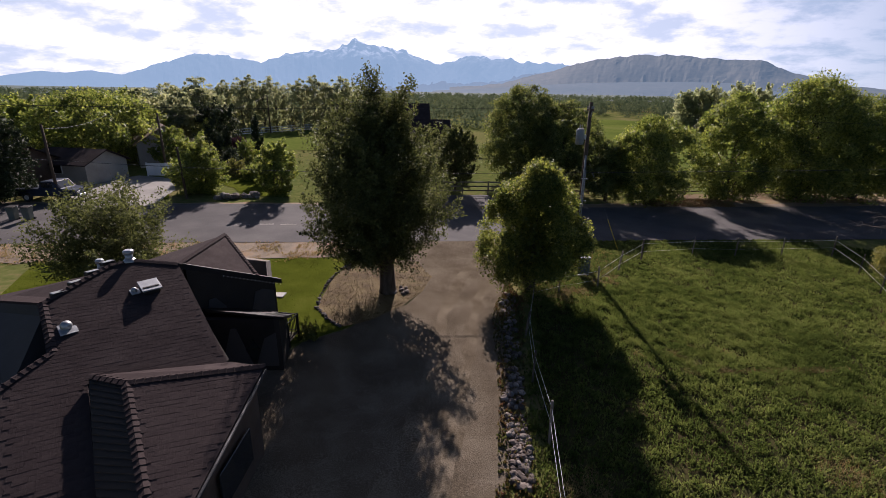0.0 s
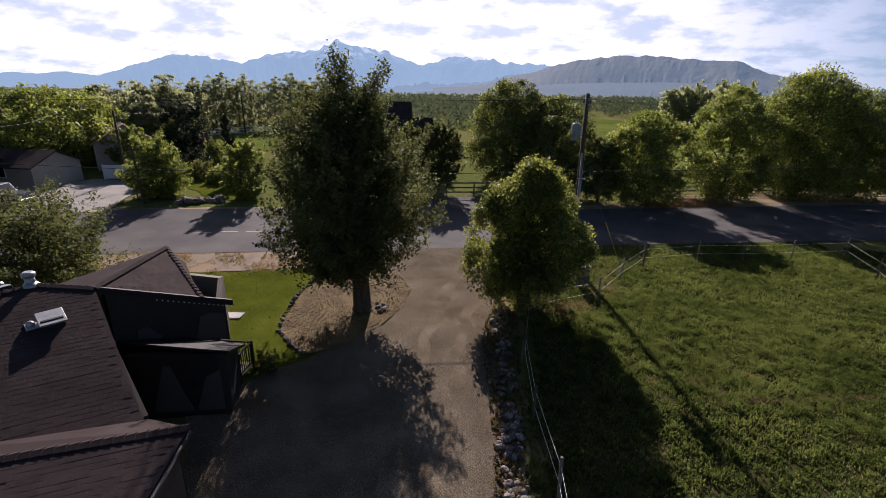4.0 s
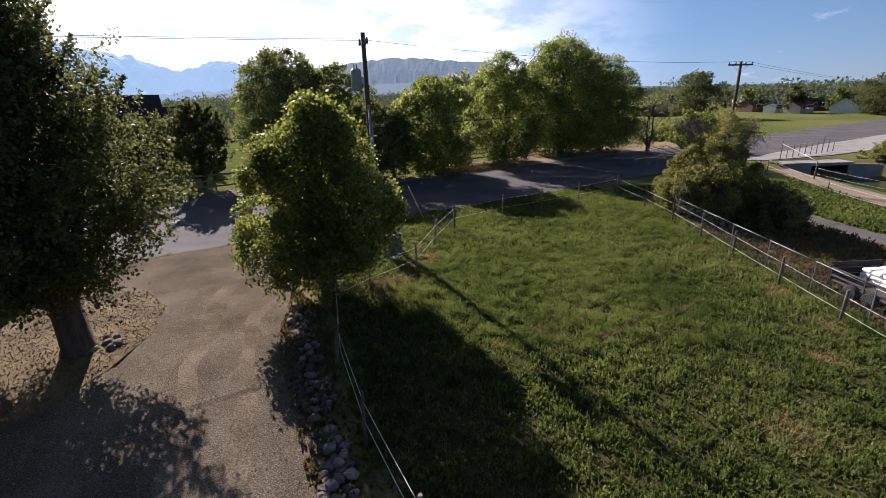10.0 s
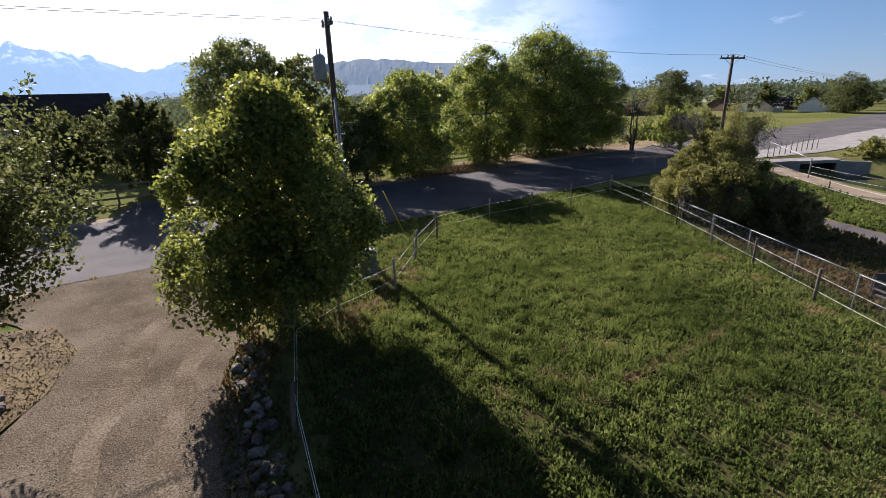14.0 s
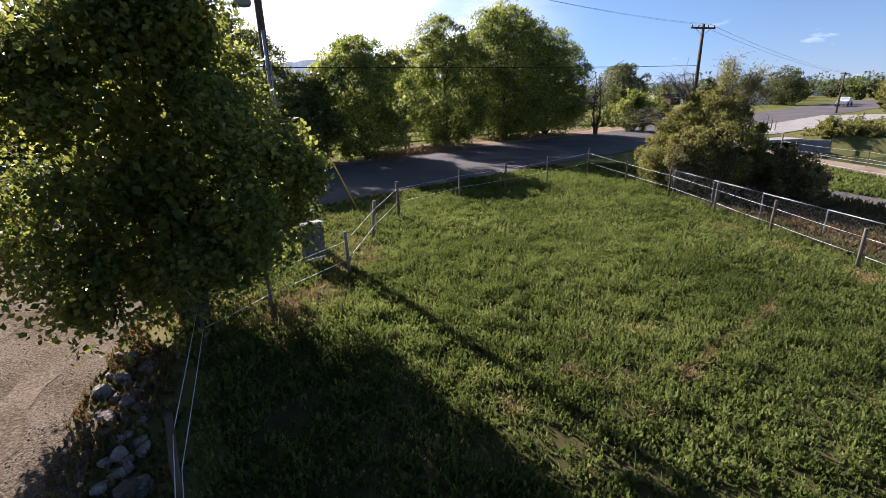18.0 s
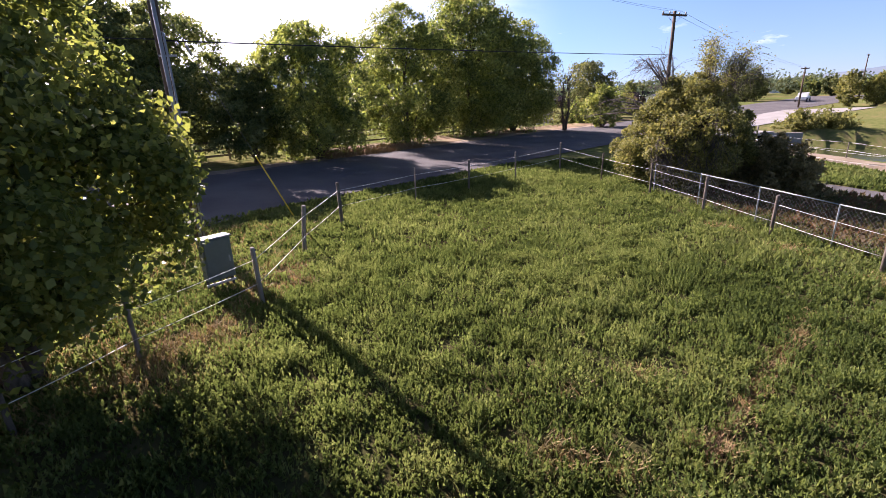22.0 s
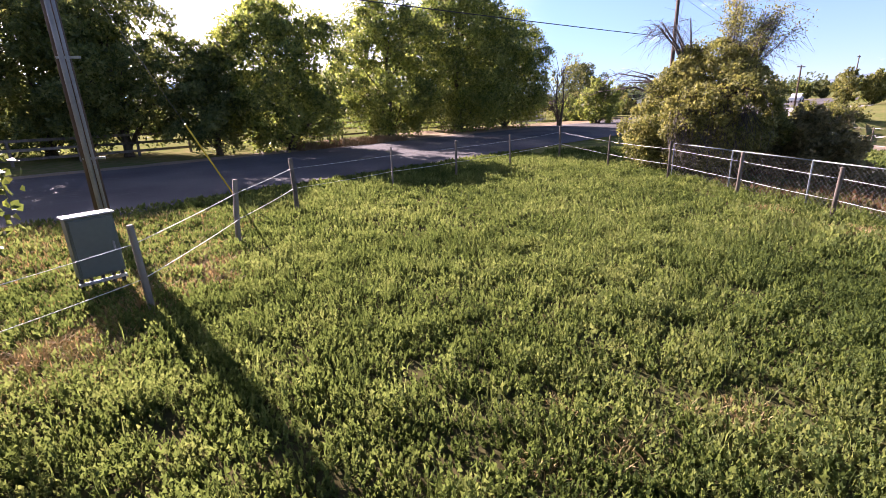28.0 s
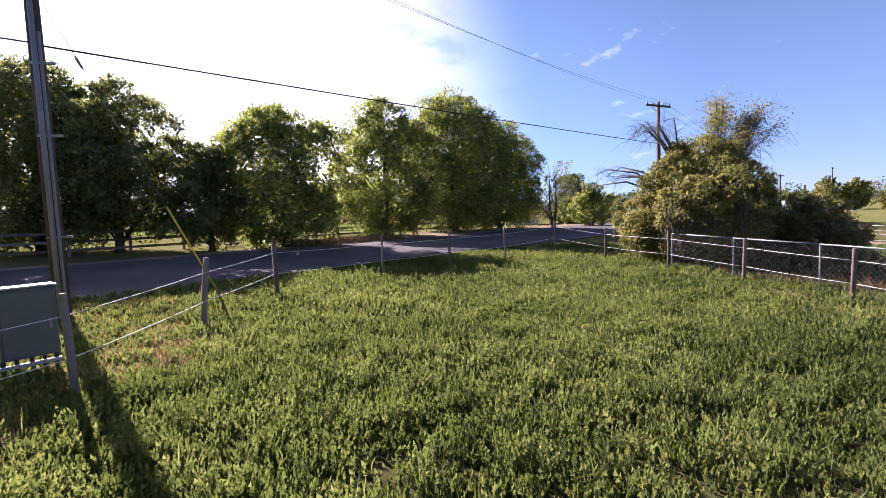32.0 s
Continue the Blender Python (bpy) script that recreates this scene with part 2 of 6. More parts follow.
M_MEADOW = material("irrigated_meadow", [(0.070, 0.095, 0.022), (0.105, 0.135, 0.030), (0.140, 0.150, 0.045)], 0.05, 1.5, 0.95, 0.6, spec=0.0)
M_DIMLEAF = material("dusky_bush_leaf", [(0.095, 0.088, 0.036), (0.155, 0.138, 0.058), (0.225, 0.195, 0.085)], 0.9, 6.0, 0.6, leaf=0.42, island=0.5, through=2.2)
M_CONIFER = material("conifer_needle", [(0.018, 0.030, 0.012), (0.035, 0.05, 0.02)], 0.8, 5.0, 0.7, leaf=0.12, island=0.5)
M_GRASS = material("pasture_blade", [(0.042, 0.064, 0.018), (0.083, 0.116, 0.033), (0.134, 0.162, 0.054)], 0.28, 2.6, 0.75, leaf=0.48, island=0.26, spec=0.06, spread=0.5)
M_STRAW = material("dry_blade", [(0.22, 0.165, 0.07), (0.33, 0.25, 0.11), (0.20, 0.20, 0.06)], 0.5, 3.0, 0.7, leaf=0.3, island=0.6)
M_WEED = material("rusty_weed", [(0.135, 0.080, 0.038), (0.105, 0.092, 0.034), (0.070, 0.085, 0.026)], 0.4, 2.0, 0.7, leaf=0.3, island=0.6)
M_POST = material("weathered_post", [(0.08, 0.065, 0.05), (0.16, 0.132, 0.105), (0.24, 0.205, 0.17)], 3.0, 25.0, 0.9, 0.6, stretch=(1, 1, 0.2), per_object=0.4)
M_POLE = material("utility_pole_wood", [(0.055, 0.038, 0.026), (0.095, 0.065, 0.045), (0.13, 0.095, 0.07)], 2.0, 20.0, 0.9, 0.6, stretch=(1, 1, 0.12))
M_TAPE = material("white_fence_tape", [(0.62, 0.60, 0.56), (0.78, 0.77, 0.74)], 4.0, 60.0, 0.6)
M_GALV = material("galvanised_steel", [(0.30, 0.31, 0.315), (0.44, 0.45, 0.455)], 5.0, 50.0, 0.45, metal=0.7)
M_RAIL = material("dull_green_rail", [(0.17, 0.20, 0.19), (0.26, 0.29, 0.28)], 5.0, 50.0, 0.5, metal=0.4)
M_MESH = material("chain_link_wire", [(0.10, 0.104, 0.104), (0.17, 0.174, 0.174)], 5.0, 50.0, 0.6, metal=0.3)
M_CABLE = material("black_cable", [(0.02, 0.02, 0.022), (0.04, 0.04, 0.042)], 5.0, 50.0, 0.6)
M_STONE = material("field_stone", [(0.075, 0.058, 0.048), (0.155, 0.125, 0.105), (0.27, 0.23, 0.20)], 2.5, 22.0, 0.9, 0.6, per_object=0.5)
M_SHINGLE = material("asphalt_shingle", [(0.037, 0.028, 0.028), (0.047, 0.036, 0.035), (0.059, 0.046, 0.044)], 1.2, 70.0, 0.95, 0.5, per_object=0.2, island=0.2, spec=0.05)
# brown siding deepened in colour for the shade on the drive-side walls
M_SHADEWALL = material("shade_dark_brown_siding", [(0.030, 0.024, 0.020), (0.045, 0.036, 0.030)], 1.0, 20.0, 0.9, 0.3)
# panel stucco, its colour dimmed for the shade under the rake
M_TAUPE = material("shade_dimmed_taupe_stucco", [(0.065, 0.058, 0.056), (0.085, 0.076, 0.072)], 1.0, 50.0, 0.95, 0.4)
M_OLDCONC = material("old_grey_concrete", [(0.19, 0.178, 0.160), (0.26, 0.245, 0.22), (0.31, 0.295, 0.265)], 0.7, 25.0, 0.9, 0.3)
M_TANROOF = material("tan_roof", [(0.20, 0.135, 0.09), (0.26, 0.18, 0.125)], 1.5, 14.0, 0.9, 0.3)
M_RUSTTILE = material("red_brown_roof", [(0.10, 0.045, 0.035), (0.15, 0.07, 0.055)], 1.5, 14.0, 0.9, 0.3)
# dark fascia paint; its near-black also stands in for shade in recesses
M_FASCIA = material("dark_fascia_and_recess", [(0.014, 0.012, 0.011), (0.024, 0.02, 0.019)], 2.0, 20.0, 0.7)
M_STUCCO = material("tan_stucco", [(0.26, 0.225, 0.185), (0.33, 0.29, 0.245)], 1.0, 60.0, 0.95, 0.5)
M_BRICKWALL = material("brown_brick_wall", [(0.085, 0.052, 0.037), (0.13, 0.086, 0.062)], 1.5, 14.0, 0.9, 0.5)
M_WHITE = material("white_paint", [(0.66, 0.66, 0.65), (0.78, 0.78, 0.77)], 1.5, 20.0, 0.6)
M_CREAM = material("cream_siding", [(0.33, 0.30, 0.26), (0.42, 0.385, 0.34)], 1.0, 20.0, 0.8)
M_BOXGREEN = material("utility_green", [(0.085, 0.105, 0.092), (0.11, 0.13, 0.115)], 1.5, 14.0, 0.5, spec=0.4)
M_FRAME = material("dark_steel_frame", [(0.035, 0.036, 0.038), (0.06, 0.06, 0.062)], 4.0, 30.0, 0.6, metal=0.3)
M_EDGING = material("dark_edging_stone", [(0.045, 0.038, 0.032), (0.09, 0.078, 0.068), (0.15, 0.132, 0.118)], 3.0, 22.0, 0.9, 0.6, per_object=0.5)
M_YELLOW = material("yellow_guard", [(0.62, 0.42, 0.03), (0.75, 0.53, 0.05)], 3.0, 20.0, 0.5)
M_GREYCAN = material("grey_can", [(0.19, 0.2, 0.205), (0.27, 0.28, 0.285)], 3.0, 20.0, 0.5)
M_RUSTWOOD = material("trailer_boards", [(0.05, 0.042, 0.038), (0.10, 0.085, 0.075)], 2.0, 20.0, 0.85, 0.4)
M_BAG = material("white_feed_bag", [(0.60, 0.60, 0.60), (0.80, 0.80, 0.79)], 3.0, 18.0, 0.45, 0.4)
M_WATER = material("canal_water", [(0.035, 0.045, 0.02), (0.055, 0.065, 0.03)], 0.4, 5.0, 0.12, 0.15, spec=0.5)
M_GLASS = glass("window_glass", (0.02, 0.022, 0.025))
M_TYRE = material("black_rubber", [(0.02, 0.02, 0.02), (0.035, 0.035, 0.035)], 3.0, 20.0, 0.85)
M_BLUEPAINT = material("dark_blue_paint", [(0.018, 0.025, 0.045), (0.024, 0.033, 0.06)], 3.0, 20.0, 0.4, spec=0.25)
M_RUST = material("rust_grass", [(0.165, 0.095, 0.045), (0.225, 0.145, 0.068), (0.165, 0.150, 0.055)], 0.7, 6.0, 0.95, 0.6)

# ---- building helpers ----
U, V = Vector((0.8686, 0.4955)), Vector((-0.4955, 0.8686))   # along the road, across it


def road(s, n):
    """A plan point from the way along the road and across it."""
    return s * U.x + n * V.x, s * U.y + n * V.y


def lift(x, y):
    """Height of the ground."""
    cx = min(max(x, -52.0), 30.0)
    z = -0.0219 * cx + 0.0254 * min(max(y, -25.0), 50.0) - 0.251
    # the canal's bed
    k = min(1.0, max(0.0, (x - 32.4) / 3.4)) * min(1.0, max(0.0, (50.0 - x) / 2.0)) * min(1.0, max(0.0, (41.6 - 0.75 * max(0.0, x - 39.6) - y) / 1.4))
    return z - 1.6 * k


def part(name, bm, mat, parent=None, label=""):
    me = bpy.data.meshes.new(name)
    bm.to_mesh(me)
    bm.free()
    me.materials.append(mat)
    ob = new(name, me)
    ob.parent = parent
    return tagged(ob, label) if label else ob


def raw(name, verts, faces, mat, parent=None, smooth=False):
    """A mesh object from numpy arrays of vertices and equal-sized faces, or from plain lists."""
    me = bpy.data.meshes.new(name)
    if isinstance(faces, np.ndarray):
        k = faces.shape[1]
        me.vertices.add(len(verts))
        me.vertices.foreach_set("co", np.ascontiguousarray(verts, np.float32).ravel())
        me.loops.add(faces.size)
        me.loops.foreach_set("vertex_index", np.ascontiguousarray(faces, np.int32).ravel())
        me.polygons.add(len(faces))
        me.polygons.foreach_set("loop_start", np.arange(0, faces.size, k, dtype=np.int32))
        me.update(calc_edges=True)
        me.validate()
    else:
        me.from_pydata([tuple(v) for v in verts], [], faces)
    if smooth:
        me.polygons.foreach_set("use_smooth", [True] * len(me.polygons))
    me.materials.append(mat)
    ob = new(name, me)
    ob.parent = parent
    return ob


def thing(name, at, label, category, group="", turn=0.0, kind=""):
    ob = new(name)
    ob.empty_display_size = 0.1
    ob.matrix_world = pose(*at, 0, 0, turn)
    return tagged(ob, label, category, group, kind)


def slab(bm, size, at=(0, 0, 0), rot=(0, 0, 0), bevel=0.0):
    """A box with its middle at a place, its edges bevelled."""
    geo = bmesh.ops.create_cube(bm, size=1.0, matrix=pose(*at, *rot) @ Matrix.Diagonal((*size, 1)))
    if bevel:
        edges = {e for v in geo["verts"] for e in v.link_edges}
        bmesh.ops.bevel(bm, geom=list(edges), offset=bevel, segments=1, affect="EDGES", profile=0.5)
    return bm


def box_part(name, size, at, mat, parent, rot=(0, 0, 0), bevel=0.01, label=""):
    return part(name, slab(bmesh.new(), size, at, rot, bevel), mat, parent, label)


def tube(bm, pts, radii, sides=7, caps=True):
    """A tapered tube along points."""
    pts = [Vector(p) for p in pts]
    rings = []
    for i, p in enumerate(pts):
        d = (pts[min(i + 1, len(pts) - 1)] - pts[max(i - 1, 0)]).normalized()
        a = d.orthogonal().normalized() if abs(d.z) < 0.9 else Vector((1, 0, 0))
        a = (a - d * a.dot(d)).normalized()
        b = d.cross(a)
        r = radii[i] if isinstance(radii, (list, tuple)) else radii
        rings.append([bm.verts.new(p + r * (math.cos(2 * math.pi * k / sides) * a + math.sin(2 * math.pi * k / sides) * b)) for k in range(sides)])
    for r0, r1 in zip(rings, rings[1:]):
        for k in range(sides):
            f = bm.faces.new((r0[k], r0[(k + 1) % sides], r1[(k + 1) % sides], r1[k]))
            f.smooth = True
    if caps:
        bm.faces.new(rings[0][::-1])
        bm.faces.new(rings[-1])
    return bm


def tube_part(name, pts, radii, mat, parent, sides=7, label=""):
    return part(name, tube(bmesh.new(), pts, radii, sides), mat, parent, label)


def sag(a, b, drop, n=14):
    a, b = Vector(a), Vector(b)
    return [a.lerp(b, k / n) - Vector((0, 0, drop * 4 * (k / n) * (1 - k / n))) for k in range(n + 1)]


def patch(name, outline, mat, rise, label, category, step=1.0, wobble=0.15, seed=3):
    """A sheet that lies on the ground inside an outline in plan, with an uneven edge."""
    rng = random.Random(seed)
    edge = []
    for a, b in zip(outline, outline[1:] + outline[:1]):
        n = max(1, int(math.dist(a, b) / step))
        for k in range(n):
            x, y = a[0] + (b[0] - a[0]) * k / n, a[1] + (b[1] - a[1]) * k / n
            edge.append((x + rng.uniform(-wobble, wobble), y + rng.uniform(-wobble, wobble)))
    bm = bmesh.new()
    ring = [bm.verts.new((x, y, 0)) for x, y in edge]
    es = [bm.edges.new((ring[i], ring[(i + 1) % len(ring)])) for i in range(len(ring))]
    bmesh.ops.triangle_fill(bm, use_beauty=True, use_dissolve=False, edges=es)
    xs, ys = [e[0] for e in edge], [e[1] for e in edge]
    cut = 2.0 if max(max(xs) - min(xs), max(ys) - min(ys)) < 60 else 6.0
    for axis, lo, hi in ((0, min(xs), max(xs)), (1, min(ys), max(ys))):
        k = lo + cut
        while k < hi:
            co, no = ((k, 0, 0), (1, 0, 0)) if axis == 0 else ((0, k, 0), (0, 1, 0))
            bmesh.ops.bisect_plane(bm, geom=bm.verts[:] + bm.edges[:] + bm.faces[:], plane_co=co, plane_no=no)
            k += cut
    for v in bm.verts:
        v.co.z = lift(v.co.x, v.co.y) + rise
    bmesh.ops.recalc_face_normals(bm, faces=bm.faces)
    if bm.faces and sum(f.normal.z for f in bm.faces) < 0:
        bmesh.ops.reverse_faces(bm, faces=bm.faces)
    return tagged(part(name, bm, mat), label, category, kind="structure")


# ---- ground ----
def axis(near0, near1, step):
    far = [60, 110, 200, 380, 700, 1200, 2200, 4600]
    return [near0 - f for f in far[::-1]] + list(np.arange(near0, near1 + 0.01, step)) + [near1 + f for f in far]


gx, gy = axis(-66, 66, 1.5), axis(-36, 84, 1.5)
gv = [(x, y, lift(x, y)) for y in gy for x in gx]
gf = [(j * len(gx) + i, j * len(gx) + i + 1, (j + 1) * len(gx) + i + 1, (j + 1) * len(gx) + i) for j in range(len(gy) - 1) for i in range(len(gx) - 1)]
ground = tagged(raw("ground", gv, gf, M_FIELD, smooth=True), "open ground of green and dry field grass", "ground", kind="structure")

PASTURE = [(-3.9, 12.4), (-1.3, 15.6), (0.7, 22.1), (12.6, 28.4), (13.3, 19), (12.9, 6), (12.5, -16), (3.5, -16), (0.2, -1), (-1.0, 2.2)]
patch("pasture", PASTURE, M_SOIL, 0.02, "grazed green pasture with bare dry spots", "pasture", 1.2, 0.1)
R0, R1 = 22.1, 31.0
patch("road", [road(-150, R0), road(-60, R0), road(4, R0), road(7.6, R0 - 1.1), road(10.5, R0 - 0.1), road(60, R0 - 0.3), road(170, R0 - 8), road(172, R0 + 8), road(62, R1 + 0.8), road(12, R1), road(5.4, R1 + 0.2), road(4.2, R1 + 4.6), road(0.2, R1 + 4.6), road(-1.4, R1 + 0.3), road(-15, R1 + 1.2), road(-60, R1 + 1.2), road(-150, R1 + 1)], M_ASPHALT, 0.05, "worn grey asphalt country road with cracks", "road", 2.0, 0.06)
patch("road_shoulder", [road(-70, R0 + 0.1), road(-1.5, R0 + 0.1), road(-1.5, R0 - 2.4), road(-14, R0 - 2.9), road(-40, R0 - 3.7), road(-70, R0 - 3.7)], M_SHOULDER, 0.03, "gravel road shoulder with dry weeds", "shoulder", 1.0, 0.22)
patch("road_shoulder", [road(-50, R1 - 0.1), road(-50, R1 + 2.0), road(-20, R1 + 1.6), road(10, R1 + 1.2), road(40, R1 + 2.2), road(60, R1 + 2.5), road(60, R1 + 0.6), road(10, R1 - 0.1)], M_SHOULDER, 0.03, "far gravel road shoulder", "shoulder", 1.0, 0.2, 5)
patch("verge", [road(28, R1 + 1.6), road(20, R1 + 4.8), road(40, R1 + 6.0), road(66, R1 + 5.0), road(66, R1 + 2.0), road(45, R1 + 1.6)], M_RUST, 0.05, "rust-brown dry grass verge by the rail fence", "verge", 1.0, 0.25, 6)
DRIVE = [(-6.2, 20.3), (-6.0, 13.2), (-5.1, 9.8), (-4.3, 7.9), (-2.9, 4.2), (-2.3, 2.2), (-1.0, -3), (0.5, -14), (-9, -14), (-9.2, -6), (-9.6, -1.6), (-12.6, 1.2), (-11.9, 3.9), (-11.0, 5.6), (-9.6, 9.6), (-11.6, 13.6), (-15.2, 15.6), (-13.6, 17.6), (-9.7, 20.05)]
patch("driveway", DRIVE, M_GRAVEL, 0.045, "pale gravel driveway with worn wheel tracks", "driveway", 0.7, 0.14)
for off in (-1.05, 0.45):
    line = [(-7.9, 20.2), (-8.0, 17.0), (-7.7, 13.0), (-6.9, 9.0), (-5.6, 5.0), (-4.4, 1.0), (-3.6, -4.0), (-3.2, -9.0)]
    patch("wheel_track", [(x + off, y) for x, y in line] + [(x + off + .55, y) for x, y in line[::-1]], M_TRACK, 0.051, "worn warm-brown wheel track on the gravel", "wheel track", 0.5, 0.13, 21 + int(off))
patch("lawn", [(-32, 3.5), (-27.5, 6.7), (-20.5, 10.3), (-16.9, 12.4), (-13.6, 14.2), (-10.2, 9.5), (-11.2, 5.4), (-12.2, 3.6), (-16, -1), (-24, -4)], M_LAWN, 0.025, "mown green front lawn", "lawn", 1.0, 0.1)
BED = [(-11.3, 5.5), (-12.2, 5.8), (-13.4, 6.5), (-14.3, 8.0), (-15.0, 9.8), (-15.35, 11.4), (-15.0, 12.7), (-13.6, 13.8), (-11.8, 14.1), (-10.2, 12.6), (-9.7, 10.6), (-9.9, 8.6), (-10.5, 6.6)]
patch("mulch_bed", BED, M_MULCH, 0.06, "dry straw-coloured mulch bed round a tree", "garden bed", 0.6, 0.08)
patch("side_lane", [(24.0, 31.5), (21.6, 29), (20.3, 23.4), (21.3, 19), (22.1, 12), (22.8, 4), (24.2, 4), (23.6, 12), (22.9, 19), (21.9, 23.2), (22.6, 28)], M_ASPHALT, 0.03, "narrow shaded asphalt side lane", "lane", 1.0, 0.1)
patch("bare_verge", [(14.1, 21), (20.1, 23.2), (21.1, 19), (21.9, 12), (22.6, 2), (14.0, 2)], M_WEEDY, 0.02, "bare brown dirt and dry weeds beside the fence", "verge", 1.0, 0.3, 12)
patch("canal_path", [(30.0, 37.5), (29.0, 31), (28.4, 26), (27.0, 19), (26.0, 6), (29.0, 6), (30.2, 19), (31.0, 27), (31.4, 33), (32.0, 37.5)], M_DIRT, 0.05, "pale dirt path beside the canal", "path", 1.0, 0.18)
patch("bridge_apron", [(33.0, 42.0), (41.0, 43.6), (52, 47.6), (64, 52), (80, 58), road(90, R0 - 1.5), road(60, R0 - 0.4), road(48, R0 - 0.3)], M_OLDCONC, 0.06, "pale concrete apron beside the road", "apron", 2.0, 0.1)
patch("neighbour_driveway", [(-50.5, 13.5), (-50.0, 22), (-45.5, 23), (-41, 19.5), (-37.5, 14.8), (-43, 12.0)], M_OLDCONC, 0.06, "pale concrete driveway across the road", "driveway", 1.5, 0.1)
patch("lawn", [(-41.5, 24.6), (-38.6, 27.6), (-33.0, 25.6), (-29.8, 22.6), (-34.0, 21.6)], M_LAWN, 0.04, "bright green lawn of the house across the road", "lawn", 1.5, 0.2, 31)
patch("lawn", [(-44.5, 17.6), (-41.6, 19.6), (-38.6, 17.0), (-40.8, 15.2)], M_LAWN, 0.05, "small green lawn beside the concrete drive", "lawn", 1.5, 0.2, 32)
patch("paddock", [(-74, 50), (-66, 76), (-44, 70), (-38, 50), (-52, 43)], M_MEADOW, 0.05, "green paddock inside a white fence", "paddock", 4.0, 0.5, 33)
patch("meadow", [(-26, 58), (-44, 176), (34, 186), (16, 60)], M_MEADOW, 0.05, "irrigated green meadow behind the roadside trees", "meadow", 6.0, 0.8, 34)
water = bmesh.new()
tagged(part("water", slab(water, (19, 60, 0.1), (41, 9.0, -1.42)), M_WATER), "still green-brown canal water", "water", kind="structure")

# ---- sealed cracks in the road ----
rng = random.Random(8)
for k in range(34):
    s, n = (rng.uniform(-34, 30), rng.uniform(R0 + 0.6, R1 - 0.8)) if k < 16 else (rng.uniform(3, 24), rng.uniform(R0 + 0.5, R0 + 5.5))
    a = rng.uniform(-0.5, 0.5) + (1.57 if k % 3 == 0 else 0.3)
    bm, prev = bmesh.new(), None
    for j in range(9):
        x, y = road(s, n)
        w = 0.035
        l, r = (bm.verts.new((x + w * math.cos(a + q), y + w * math.sin(a + q), lift(x, y) + 0.056)) for q in (1.57 + 0.5, -1.57 + 0.5))
        if prev:
            bm.faces.new((prev[0], prev[1], r, l))
        prev = (l, r)
        s, n, a = s + 0.42 * math.cos(a), n + 0.42 * math.sin(a), a + rng.uniform(-0.5, 0.5)
        n = min(max(n, R0 + 0.3), R1 - 0.3)
    tagged(part("tar_line", bm, M_TAR), "dark tar sealing a crack in the asphalt", "tar seal", "tar lines on the road", "structure")
for s, n in ((-16.3, 26.0), (-14.6, 26.2), (-12.9, 26.15)):
    bm = bmesh.new()
    x, y = road(s, n)
    slab(bm, (1.2, 0.12, 0.004), (x, y, lift(x, y) + 0.054), (0, 0, 29.7))
    tagged(part("road_mark", bm, M_CREAM), "worn white paint dash on the road", "road marking", "white dashes", "structure")


# ---- trees ----
def leaves(name, mids, size, mat, parent, seed, droop=0.3, plain=False, face=None):
    """Folded leaves of four corners, or plain ones of three, at the given places, turned towards face where it is given."""
    g = np.random.default_rng(seed)
    n = len(mids)
    d = g.normal(size=(n, 3))
    d[:, 2] -= droop * 1.5
    d /= np.linalg.norm(d, axis=1)[:, None]
    up = g.normal(size=(n, 3)) * 0.8 + (0, 0, 0.9) if face is None else g.normal(size=(n, 3)) * 0.85 + face
    side = np.cross(d, up)
    side /= np.linalg.norm(side, axis=1)[:, None] + 1e-9
    nor = np.cross(side, d)
    s = (size * g.uniform(0.65, 1.3, n))[:, None]
    base, tip = mids - d * s * 0.5, mids + d * s * 0.5
    l, r = mids + side * s * 0.36 + nor * s * 0.12, mids - side * s * 0.36 + nor * s * 0.12
    if plain:
        l, r = base + side * s * 0.36, base - side * s * 0.36
        return raw(name, np.stack([l, tip, r], 1).reshape(-1, 3), np.arange(3 * n).reshape(-1, 3), mat, parent)
    v = np.stack([base, l, tip, r], 1).reshape(-1, 3)
    return raw(name, v, np.arange(4 * n).reshape(-1, 4), mat, parent)


def crown_radius(style, h):
    """Share of the crown's radius at a share h of its height."""
    if style == "round":
        return math.sqrt(max(0.0, 1 - (2 * h - 0.92) ** 2 / 1.18)) if h < 1 else 0
    if style == "oval":
        return (min(1.0, (h + 0.10) / 0.34) ** 0.7) * max(0.0, 1 - h) ** 0.48 * 1.12 if h < 1 else 0
    if style == "egg":
        return float(np.interp(h, (0, .1, .3, .45, .6, .75, .9, 1), (.35, .75, 1, 1, .98, .87, .56, .10)))
    if style == "dome":
        return float(np.interp(h, (0, .12, .35, .55, .75, .9, 1), (.45, .8, 1, .99, .83, .53, .14)))
    if style == "skirt":
        return float(np.interp(h, (0, .1, .3, .55, .75, .9, 1), (.58, .85, 1, 1, .90, .62, .20)))
    if style == "spire":
        return min(1.0, (h + 0.05) / 0.15) * max(0.0, 1 - h) ** 0.8
    if style == "broad":
        return float(np.interp(h, (0, .12, .3, .5, .7, .87, 1), (.5, .84, 1, 1, .90, .62, .16)))
    if style == "mop":
        return float(np.interp(h, (0, .12, .3, .5, .7, .85, 1), (.42, .66, .98, 1, .84, .58, .12)))
    return max(0.0, 1 - h ** 2.2) ** 0.55        # droop: full to the ground


